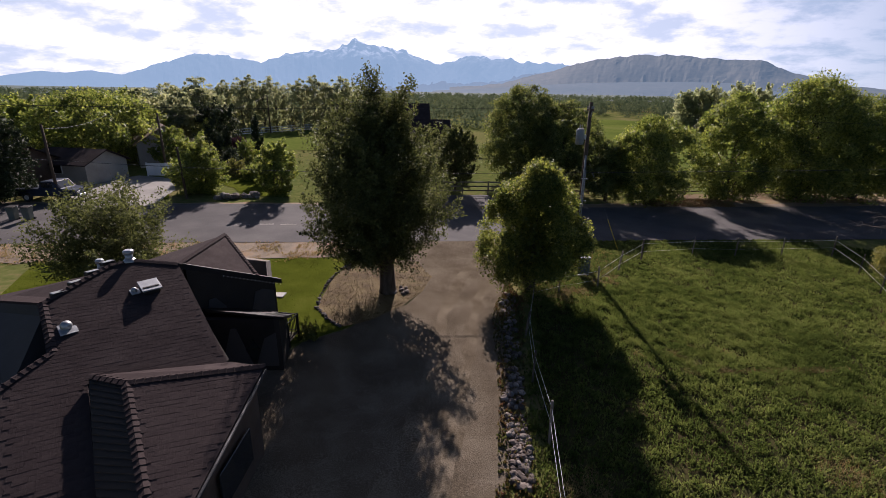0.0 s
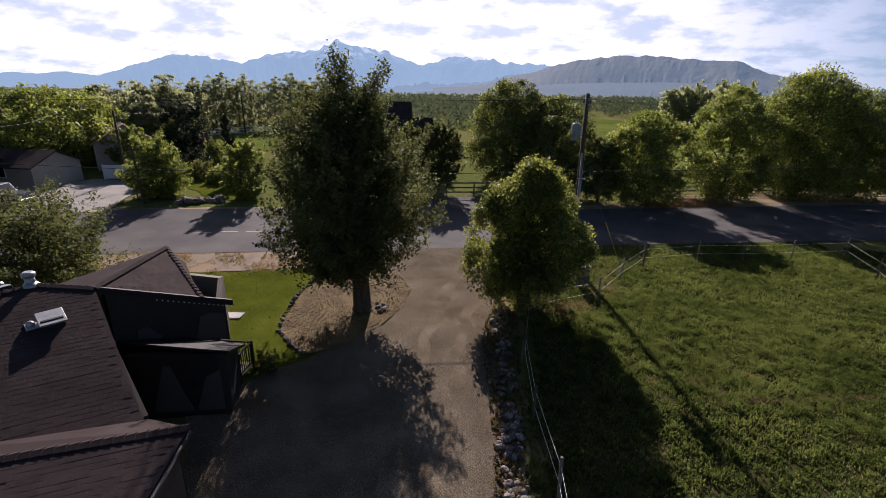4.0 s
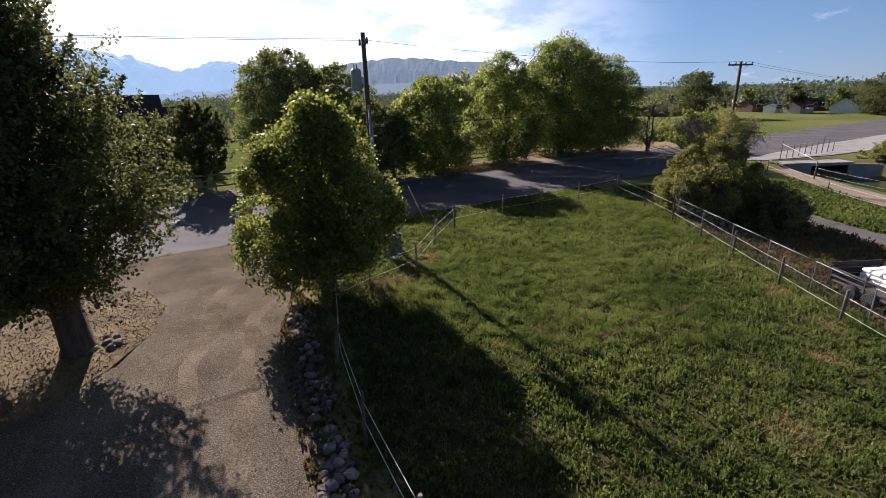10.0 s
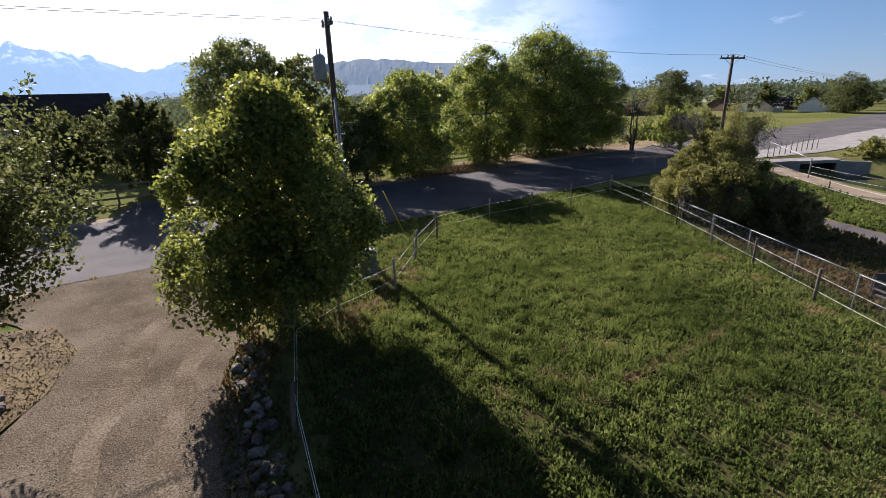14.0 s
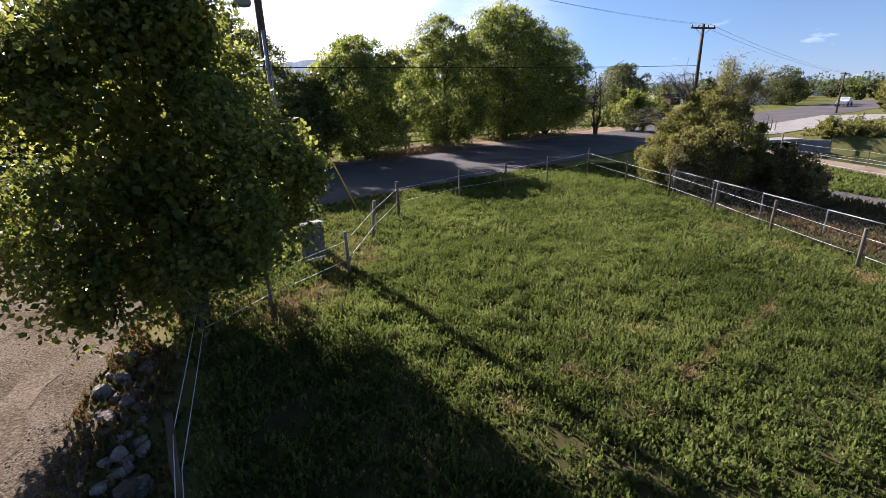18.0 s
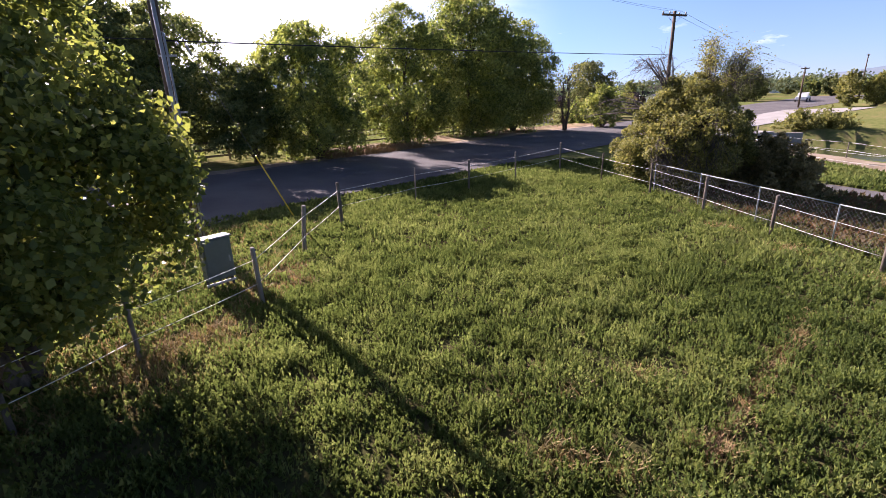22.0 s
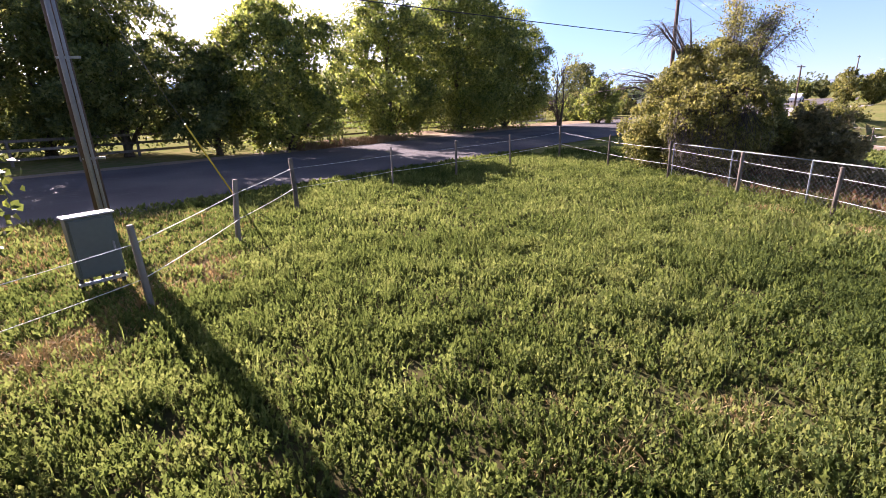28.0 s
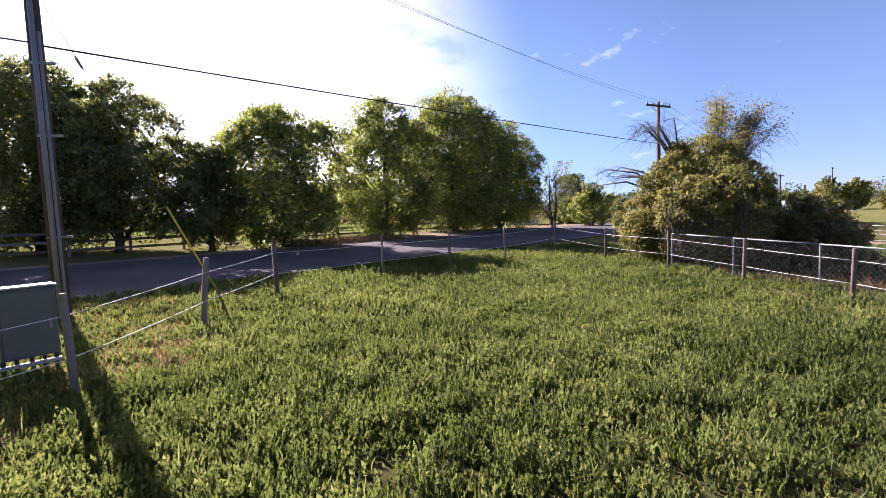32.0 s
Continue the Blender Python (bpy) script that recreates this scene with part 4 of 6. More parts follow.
def massif(name, skyline, dist, mat, label, a0, a1, depth=900, seed=1, rough=1.0):
    """A range under a skyline (bearing to the right of +y and height, in degrees), cut by ridged noise."""
    cols, rows = 420, 26
    verts = []
    for j in range(rows):
        f = j / (rows - 1)
        for i in range(cols):
            a = a0 + (a1 - a0) * i / (cols - 1)
            e = float(np.interp(a, [p[0] for p in skyline], [p[1] for p in skyline]))
            d = dist - depth * (1 - f)
            nz = noise.fractal(Vector((a * 0.8, f * 2.0 + seed, seed * 3.1)), 0.8, 2.1, 6)
            spur = (abs(noise.noise(Vector((a * 0.42 + 0.5 * nz, f * 0.5, seed)))) + 0.6 * abs(noise.noise(Vector((a * 1.3 + 0.4 * nz, f * 0.7, seed + 4))))) * (1 - f) * 0.8
            z = dist * math.tan(radians(e)) * f ** (1.1 + spur * 2) * (1 + 0.085 * rough * nz)
            x, y = (d - 500 * spur * f) * math.sin(radians(a)), (d - 500 * spur * f) * math.cos(radians(a))
            verts.append((x, y, z - 4))
    faces = [(j * cols + i, j * cols + i + 1, (j + 1) * cols + i + 1, (j + 1) * cols + i) for j in range(rows - 1) for i in range(cols - 1)]
    return tagged(raw(name, verts, faces, mat, smooth=False), label, "mountains", kind="structure")


# each backdrop gets its own painted haze: share of glow, then air colour
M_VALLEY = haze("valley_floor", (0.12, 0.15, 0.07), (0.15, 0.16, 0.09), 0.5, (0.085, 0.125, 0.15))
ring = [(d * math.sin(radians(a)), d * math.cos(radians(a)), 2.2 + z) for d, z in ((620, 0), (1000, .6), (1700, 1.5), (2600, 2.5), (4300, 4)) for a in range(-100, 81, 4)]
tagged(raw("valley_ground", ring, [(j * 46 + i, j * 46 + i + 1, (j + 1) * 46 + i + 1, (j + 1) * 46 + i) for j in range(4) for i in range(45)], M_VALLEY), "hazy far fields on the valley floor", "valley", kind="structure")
M_BLUE = haze("blue_hazed_range", (0.05, 0.07, 0.11), (0.12, 0.14, 0.18), 0.86, (0.21, 0.325, 0.45), (240, 390))
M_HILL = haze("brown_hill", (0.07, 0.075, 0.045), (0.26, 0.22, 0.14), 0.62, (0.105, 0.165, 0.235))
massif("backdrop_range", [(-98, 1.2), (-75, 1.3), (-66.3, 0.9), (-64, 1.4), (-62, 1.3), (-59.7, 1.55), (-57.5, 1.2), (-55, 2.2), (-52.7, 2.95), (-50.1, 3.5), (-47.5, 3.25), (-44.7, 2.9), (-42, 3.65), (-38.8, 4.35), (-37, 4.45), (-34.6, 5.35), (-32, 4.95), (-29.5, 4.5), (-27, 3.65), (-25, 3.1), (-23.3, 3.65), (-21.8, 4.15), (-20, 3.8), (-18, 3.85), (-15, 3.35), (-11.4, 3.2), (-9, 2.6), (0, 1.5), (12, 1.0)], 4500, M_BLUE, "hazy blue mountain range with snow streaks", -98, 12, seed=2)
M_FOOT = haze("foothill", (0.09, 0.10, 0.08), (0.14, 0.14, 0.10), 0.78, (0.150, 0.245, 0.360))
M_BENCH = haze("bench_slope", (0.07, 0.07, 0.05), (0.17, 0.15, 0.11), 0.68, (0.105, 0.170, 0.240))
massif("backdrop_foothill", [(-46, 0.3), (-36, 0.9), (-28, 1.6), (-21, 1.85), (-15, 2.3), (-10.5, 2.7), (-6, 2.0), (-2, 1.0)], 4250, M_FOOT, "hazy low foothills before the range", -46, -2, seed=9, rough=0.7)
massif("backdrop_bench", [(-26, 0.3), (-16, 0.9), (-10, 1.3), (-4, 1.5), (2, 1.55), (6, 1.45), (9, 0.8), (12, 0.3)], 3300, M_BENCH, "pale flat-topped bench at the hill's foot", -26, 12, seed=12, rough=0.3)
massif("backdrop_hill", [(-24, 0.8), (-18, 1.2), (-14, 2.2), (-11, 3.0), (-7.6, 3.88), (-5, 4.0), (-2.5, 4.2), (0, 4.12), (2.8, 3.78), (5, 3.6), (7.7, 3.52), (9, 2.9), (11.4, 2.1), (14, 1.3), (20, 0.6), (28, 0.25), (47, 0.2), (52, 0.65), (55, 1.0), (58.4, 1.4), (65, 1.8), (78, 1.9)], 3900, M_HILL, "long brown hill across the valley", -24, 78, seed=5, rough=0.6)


# ---- fences ----
def post(bm_name, x, y, h, r, parent, tilt=(0, 0), mat=None, sides=8):
    z = lift(x, y)
    return tube_part(bm_name, [(x, y, z - 0.3), (x + tilt[0] * .5, y + tilt[1] * .5, z + h * .5), (x + tilt[0], y + tilt[1], z + h - 0.02), (x + tilt[0], y + tilt[1], z + h)], [r * 1.05, r, r * .96, r * .8], mat or M_POST, parent, sides)


def tape(a, b, ha, hb, parent, drop=0.012, w=0.006):
    za, zb = lift(*a) + ha, lift(*b) + hb
    return tube_part("tape", sag((*a, za), (*b, zb), drop, 6), w, M_TAPE, parent, 4)


fence = thing("pasture_fence", (0.7, 22.0, lift(0.7, 22)), "weathered wooden posts strung with white electric tape", "fence")
fence.matrix_world = Matrix.Identity(4)
LINE = [((1.8, -6.2), 1.6, 0.07), ((0.1, -1.0), 1.65, 0.07), ((-1.02, 2.45), 1.68, 0.07), ((-2.25, 5.3), 1.5, 0.06), ((-3.29, 8.42), 1.4, 0.08), ((-4.05, 12.3), 1.3, 0.06), ((-3.05, 13.93), 1.2, 0.06), ((-1.25, 15.55), 1.32, 0.075), ((-0.27, 18.65), 1.38, 0.085), ((0.76, 21.3), 1.45, 0.09), ((3.85, 23.85), 1.36, 0.045), ((6.5, 25.15), 1.37, 0.07), ((9.37, 26.78), 1.38, 0.06), ((12.52, 28.2), 1.54, 0.07),
        ((13.3, 25.5), 1.31, 0.06), ((13.25, 22.0), 1.36, 0.065), ((13.26, 19.15), 1.29, 0.075), ((13.12, 16.34), 1.25, 0.075), ((13.08, 13.34), 1.17, 0.08), ((12.95, 10.3), 1.15, 0.08), ((12.8, 6.9), 1.15, 0.075), ((12.7, 3.6), 1.2, 0.075), ((12.5, 0), 1.2, 0.075)]
rng = random.Random(4)
for k, ((x, y), h, r) in enumerate(LINE):
    lean = (0.16, -0.02) if k == 8 else (0.18, -0.12) if k == 4 else (rng.uniform(-.04, .04), rng.uniform(-.04, .04))
    post("post", x - lean[0], y - lean[1], h, r * 0.64, fence, lean)
for (a, ha, _), (b, hb, _) in zip(LINE, LINE[1:]):
    tape(a, b, ha - 0.27, hb - 0.27, fence)
    tape(a, b, ha - 0.79, hb - 0.79, fence, 0.016)

link = thing("chain_link_fence", (13.7, 12, lift(13.7, 12)), "chain-link fence with a galvanised top rail and thin posts", "fence")
link.matrix_world = Matrix.Identity(4)
CL = [(13.75, 22.4 - 2.45 * k) for k in range(13)]
for x, y in CL:
    post("line_post", x, y, 1.25, 0.022, link, mat=M_RAIL, sides=6)
for (xa, ya), (xb, yb) in zip(CL, CL[1:]):
    za, zb = lift(xa, ya), lift(xb, yb)
    tube_part("top_rail", [(xa, ya, za + 1.23), (xb, yb, zb + 1.23)], 0.018, M_RAIL, link, 6)
    bm, n = bmesh.new(), 20
    for k in range(-9, n + 1):
        for s in (1, -1):
            lo, hi = (k / n, (k + 9) / n)
            u0, u1 = max(lo, 0.0), min(hi, 1.0)
            if u1 <= u0:
                continue
            h0, h1 = (u0 - lo) / (hi - lo), (u1 - lo) / (hi - lo)
            if s < 0:
                h0, h1 = 1 - h0, 1 - h1
            q0 = Vector((xa + (xb - xa) * u0 + 0.012 * s, ya + (yb - ya) * u0, za + (zb - za) * u0 + 0.05 + 1.15 * h0))
            q1 = Vector((xa + (xb - xa) * u1 + 0.012 * s, ya + (yb - ya) * u1, za + (zb - za) * u1 + 0.05 + 1.15 * h1))
            tube(bm, [q0, q1], 0.0025, 3, False)
    part("mesh_panel", bm, M_MESH, link)


def rail_fence(name, pts, h, rails, mat, label, r=0.06, plank=0.13):
    f = thing(name, (*pts[0], lift(*pts[0])), label, "fence")
    f.matrix_world = Matrix.Identity(4)
    for x, y in pts:
        box_part("post", (2 * r, 2 * r, h + 0.3), (x, y, lift(x, y) + h / 2 - 0.15), mat, f, (0, 0, 29), 0.008)
    for (xa, ya), (xb, yb) in zip(pts, pts[1:]):
        d, a = math.dist((xa, ya), (xb, yb)), math.degrees(math.atan2(yb - ya, xb - xa))
        za, zb = lift(xa, ya), lift(xb, yb)
        for k in range(rails):
            z = h * (0.92 - 0.34 * k)
            box_part("rail", (d, 0.035, plank), ((xa + xb) / 2, (ya + yb) / 2 - r, (za + zb) / 2 + z), mat, f, (0, -math.degrees(math.atan2(zb - za, d)), a), 0.005)
    return f


rail_fence("rail_fence", [road(-6 + 2.6 * k, 36.4) for k in range(20)], 1.25, 3, M_POST, "grey three-rail wooden fence along a field")
rail_fence("white_rail_fence", [(21.9, 54.2), (24.4, 56.0), (26.8, 58.4), (29.0, 61.6), (31.0, 64.8), (33.0, 68.0)], 1.3, 4, M_CREAM, "old white-painted four-rail fence")
rail_fence("white_field_fence", [(-71.5 + 0.3 * k, 48 + 2.4 * k) for k in range(12)], 1.3, 3, M_WHITE, "distant white three-rail field fence")

# ---- stones along the drive, edging round the bed ----
def stone(x, y, size, seed, group, label, mat=None):
    g = random.Random(seed)
    bm = bmesh.new()
    bmesh.ops.create_icosphere(bm, subdivisions=2, radius=0.5)
    sx, sy, sz = size * g.uniform(.8, 1.3), size * g.uniform(.75, 1.15), size * g.uniform(.55, .85)
    for v in bm.verts:
        k = 1 + 0.42 * noise.noise(v.co * 2.2 + Vector((seed, 0, 0))) + 0.12 * noise.noise(v.co * 6 + Vector((0, seed, 0)))
        v.co = Vector((v.co.x * sx * k, v.co.y * sy * k, v.co.z * sz * k))
    ob = part("stone", bm, mat or M_STONE)
    ob.matrix_world = pose(x, y, lift(x, y) + sz * g.uniform(.25, .62), g.uniform(-15, 15), g.uniform(-15, 15), g.uniform(0, 360))
    return tagged(ob, label, "stone", group)


rng = random.Random(17)
SPINE = [(-0.6, -1.2), (-1.25, 0.4), (-1.7, 1.6), (-2.05, 2.55), (-2.65, 4.0), (-3.1, 5.6), (-3.8, 7.65), (-4.9, 10.45), (-5.4, 12.4)]
for k in range(270):
    f = 1 + (len(SPINE) - 2.001) * rng.uniform(0, 1) ** 1.25
    (xa, ya), (xb, yb) = SPINE[int(f)], SPINE[int(f) + 1]
    q = f - int(f)
    stone(xa + (xb - xa) * q + rng.uniform(-.34, .34), ya + (yb - ya) * q, rng.uniform(.14, .28), 200 + k, "field stones along the driveway", "rough brown-grey field stone piled beside the driveway")
for k in range(46):
    f = 6.999 * k / 45
    (xa, ya), (xb, yb) = BED[int(f)], BED[int(f) + 1]
    q = f - int(f)
    stone(xa + (xb - xa) * q - .12, ya + (yb - ya) * q + rng.uniform(-.05, .05), rng.uniform(.13, .24), 400 + k, "edging stones of the mulch bed", "small dark edging stone round the mulch bed", M_EDGING)
for k in range(7):
    stone(-10.9 + rng.uniform(-.4, .5), 10.0 + rng.uniform(-.6, .5), rng.uniform(.22, .36), 470 + k, "stones at the tree's foot", "rounded stone at the foot of the linden")


for k in range(20):
    q = rng.uniform(0, 1)
    stone(-35.0 + 2.8 * q + rng.uniform(-.5, .4), 18.5 + 2.6 * q + rng.uniform(-.2, .9), rng.uniform(.35, .8), 500 + k, "boulders of the rock garden", "rough grey boulder in a roadside rock garden")

# ---- utility poles and wires ----
def utility_pole(x, y, h, r, label, arm=0.0, arm_z=0.0, arm_turn=30.0, group="utility poles"):
    z = lift(x, y)
    p = thing("utility_pole", (x, y, z), label, "utility pole", group)
    tube_part("pole", [(0, 0, -0.5), (0, 0, h * .5), (0, 0, h)], [r, r * .85, r * .68], M_POLE, p, 12)
    if arm:
        a = box_part("crossarm", (arm, 0.1, 0.12), (0, 0, arm_z), M_POLE, p, (0, 0, arm_turn), 0.008)
        for k in (-.46, -.2, .2, .46):
            c = math.radians(arm_turn)
            tube_part("insulator", [(k * arm * math.cos(c), k * arm * math.sin(c), arm_z + .05), (k * arm * math.cos(c), k * arm * math.sin(c), arm_z + .12), (k * arm * math.cos(c), k * arm * math.sin(c), arm_z + .22)], [.03, .055, .035], M_GREYCAN, p, 8)
        for s in (-1, 1):
            c = math.radians(arm_turn)
            tube_part("brace", [(s * .3 * arm * math.cos(c), s * .3 * arm * math.sin(c), arm_z - .04), (0, 0, arm_z - .55)], .015, M_GALV, p, 5)
    return p


PX, PY = -3.3, 20.3
near_pole = utility_pole(PX, PY, 9.75, 0.15, "tall brown utility pole with a transformer and conduits", 1.0, 9.3, 118)
tube_part("transformer", [(-.42, -.25, 7.25), (-.42, -.25, 7.3), (-.42, -.25, 8.1), (-.42, -.25, 8.2)], [.2, .25, .25, .18], M_GREYCAN, near_pole, 14, "grey pole-mounted transformer can")
for k in (0, 1):
    tube_part("bushing", [(-.42 + .12 * k - .06, -.25, 8.15), (-.42 + .12 * k - .06, -.25, 8.42)], [.04, .025], M_GREYCAN, near_pole, 7)
box_part("bracket", (.3, .08, .3), (-.2, -.12, 7.7), M_GALV, near_pole, (0, 0, 30))
for k, dx in enumerate((0.05, 0.15)):
    tube_part("conduit", [(dx, -.2, 0.0), (dx, -.2, 6.6 - k * .9)], .03 if k else .05, M_GREYCAN, near_pole, 8, "grey riser conduit")
for z in (1.75, 3.75, 5.15):
    box_part("standoff", (.42, .05, .05), (.13, -.1, z), M_GALV, near_pole, (0, 0, 0), .004)
far_pole = utility_pole(24.6, 35.4, 9.0, 0.15, "brown utility pole with a crossarm beyond the pasture", 2.3, 8.75, 10)
utility_pole(75.2, 66.3, 6.1, 0.14, "distant utility pole with a crossarm by the road", 2.2, 5.85, 12)
utility_pole(81.0, 134.0, 9.5, 0.15, "distant utility pole in a field", 2.2, 9.2, 40)
utility_pole(125.0, 92.0, 9.5, 0.15, "distant utility pole by the main road", 2.2, 9.2, 20)
left_pole = utility_pole(-45.3, 11.9, 6.5, 0.14, "brown utility pole by the neighbour's drive")
left_pole.matrix_world = pose(-45.3, 11.9, lift(-45.3, 11.9), 0, 0, 20)
lp2 = utility_pole(-37.3, 17.9, 4.6, 0.12, "bare wooden pole before a shrub")
lp2.matrix_world = pose(-37.3, 17.9, lift(-37.3, 17.9), 0, -2, 40)
utility_pole(-47.3, 23.4, 6.6, 0.13, "wooden utility pole behind the driveway")


def wire(a, b, drop, r, label):
    ob = tube_part("wire", sag(a, b, drop, 18), r, M_CABLE, None, 4)
    return tagged(ob, label, "wire", "overhead wires")


utility_pole(-69.4, 61.7, 7.0, 0.14, "distant wooden utility pole by the white fence")
zp, zq = lift(PX, PY), lift(24.6, 35.4)
wire((PX, PY, zp + 5.52), (24.6, 35.4, zq + 6.26), 0.06, 0.02, "thick black overhead cable")
wire((PX, PY, zp + 5.55), (-37.2, 2.0, 6.9), 0.5, 0.018, "thick black overhead cable")
for k in (-.45, .45):
    wire((PX + k * .5, PY + k * .85, zp + 9.45), (24.6 + k * 1.1, 35.4, zq + 9.0), 0.4, 0.006, "thin overhead power line")
    wire((PX + k * .5, PY + k * .85, zp + 9.45), (-70, -18, 11.0), 0.8, 0.009, "thin overhead power line")
    wire((24.6 + k * 1.1, 35.4, zq + 9.0), (75.2 + k, 66.3, lift(75.2, 66.3) + 6.05), 0.5, 0.009, "thin overhead power line")
wire((-45.3, 11.9, 7.2), (-56, 24, 7.8), 0.5, 0.02, "slack black overhead cable")
wire((-47.3, 23.4, 7.8), (-69.4, 61.7, 9.4), 1.2, 0.015, "slack black overhead cable")
GA = Vector((-0.75, 22.6, lift(-0.75, 22.6)))
guy = thing("guy_wire", GA, "steel guy wire with a bright yellow guard", "guy wire")
guy.matrix_world = Matrix.Identity(4)
gb = Vector((PX + .1, PY, zp + 6.5))
tube_part("strand", [GA, gb], .007, M_MESH, guy, 4)
tube_part("guard", [GA.lerp(gb, 0.02), GA.lerp(gb, 0.36)], .024, M_YELLOW, guy, 6, "yellow plastic guard")
tube_part("strain_insulator", [GA.lerp(gb, 0.80), GA.lerp(gb, 0.81), GA.lerp(gb, 0.83), GA.lerp(gb, 0.84)], [.01, .028, .028, .01], M_GREYCAN, guy, 7)

# ---- the green cabinet on legs at the pasture's corner ----
cab = thing("utility_cabinet", (-2.2, 16.75, lift(-2.2, 16.75) - .21), "grey-green utility cabinet on a dark frame of legs", "utility cabinet", turn=34)
box_part("body", (.62, .26, .95), (0, 0, .98), M_BOXGREEN, cab, bevel=.015)
box_part("door", (.56, .02, .88), (0, -.142, .98), M_BOXGREEN, cab, bevel=.006)
box_part("cap", (.68, .32, .03), (0, 0, 1.47), M_GREYCAN, cab, bevel=.01, label="pale top lip")
for k in (-.28, .28):
    box_part("leg", (.05, .05, .62), (k, .02, .2), M_FRAME, cab, bevel=.004)
box_part("crossbar", (.66, .04, .05), (0, -.03, .40), M_GALV, cab, bevel=.004)
for k in (-.14, .02, .16):
    tube_part("conduit", [(k, .06, -.1), (k, .06, .52)], .026, M_FRAME, cab, 8)
box_part("latch", (.03, .03, .14), (.22, -.16, .95), M_GREYCAN, cab, bevel=.004)

# ---- trailer with feed bags ----
tr = thing("utility_trailer", (15.75, 11.55, lift(15.6, 11.5)), "flat farm trailer with dark plank sides beside the fence", "trailer", turn=1)
box_part("deck", (1.95, 3.0, .07), (0, 0, .42), M_RUSTWOOD, tr)
for y in (-1.45, 1.45):
    for k in range(3):
        box_part("board", (2.05, .04, .235), (0, y, .5 + .245 * k), M_RUSTWOOD, tr, bevel=.006)
for x in (-.98, .98):
    for k in range(2):
        box_part("rail", (.05, 2.9, .06), (x, 0, .62 + .28 * k), M_RUSTWOOD, tr, bevel=.006)
    for y in (-1.4, 0, 1.4):
        box_part("stake", (.06, .06, .62), (x, y, .72), M_RUSTWOOD, tr, bevel=.006)
    for y in (-.35, .4):
        wheel = tube_part("wheel", [(x * 1.04 - .1, y, .28), (x * 1.04 - .085, y, .28), (x * 1.04 + .085, y, .28), (x * 1.04 + .1, y, .28)], [.23, .28, .28, .23], M_TYRE, tr, 18)
        tube_part("rim", [(x * 1.04 - .105, y, .28), (x * 1.04 + .105, y, .28)], .14, M_FRAME, wheel, 12)
tube_part("tongue", [(0, -1.5, .4), (0, -2.6, .4)], .04, M_GALV, tr, 6)
rng = random.Random(31)
for lvl in range(3):
    for i in range(2):
        for j in range(3):
            bm = bmesh.new()
            slab(bm, (.62, .42, .17), (0, 0, 0), (0, 0, 0), .06)
            for v in bm.verts:
                v.co += Vector((0, 0, .03 * noise.noise(v.co * 5 + Vector((lvl, i, j)))))
            ob = part("feed_bag", bm, M_BAG)
            ob.matrix_world = pose(16.25 + (i - .5) * .62 + rng.uniform(-.03, .03), 12.1 + (j - 1) * .43 + rng.uniform(-.03, .03), lift(15.6, 11.5) + .55 + .165 * lvl, 0, 0, 8 + rng.uniform(-6, 6))
            tagged(ob, "plump white feed bag stacked on a trailer", "bag", "feed bags on the trailer")


# ---- the house beside the driveway ----
def sheet(name, pts, thick, mat, parent):
    """A flat slab below the given corners."""
    bm = bmesh.new()
    top = [bm.verts.new(p) for p in pts]
    low = [bm.verts.new(Vector(p) - Vector((0, 0, thick))) for p in pts]
    f = bm.faces.new(top)
    if f.normal.z < 0:
        bm.normal_update()
    bm.faces.new(low[::-1])
    for i in range(len(pts)):
        j = (i + 1) % len(pts)
        bm.faces.new((top[j], top[i], low[i], low[j]))
    bmesh.ops.recalc_face_normals(bm, faces=bm.faces)
    return part(name, bm, mat, parent)


house = thing("house", (-13.5, -1.5, lift(-13.5, -1.5)), "dark-shingled house with stucco gables beside the driveway", "house")
house.matrix_world = Matrix.Identity(4)


def main_z(x, y):
    return 4.35 - 0.28 * (x + 14.7) + 0.2155 * (y - 0.5)


def on_main(*pts):
    return [(x, y, main_z(x, y)) for x, y in pts]


MAIN = [(-14.72, 0.52), (-15.97, -0.26), (-16.35, -0.9), (-16.24, -3.15), (-14.25, -4.06), (-14.1, -5.5), (-11.4, -6.9), (-9.72, -5.85), (-12.6, -4.15), (-10.16, -1.58)]
sheet("roof", on_main(*MAIN), 0.16, M_SHINGLE, house)
# the far slopes behind the ridge
sheet("roof", [(-16.35, -0.9, main_z(-16.35, -0.9)), (-15.97, -0.26, main_z(-15.97, -0.26)), (-19.8, 1.6, 3.0), (-21.5, -2.8, 2.9), (-16.24, -3.15, main_z(-16.24, -3.15))], 0.16, M_SHINGLE, house)
sheet("roof", [(-14.72, 0.52, 4.36), (-15.97, -0.26, 4.53), (-19.8, 1.6, 3.0), (-18.2, 2.9, 2.95)], 0.16, M_SHINGLE, house)
# near-black sheet in place of the deep shade in the gap beyond
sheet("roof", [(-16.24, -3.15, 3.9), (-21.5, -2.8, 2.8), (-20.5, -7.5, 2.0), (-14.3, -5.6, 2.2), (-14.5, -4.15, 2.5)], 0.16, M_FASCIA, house)
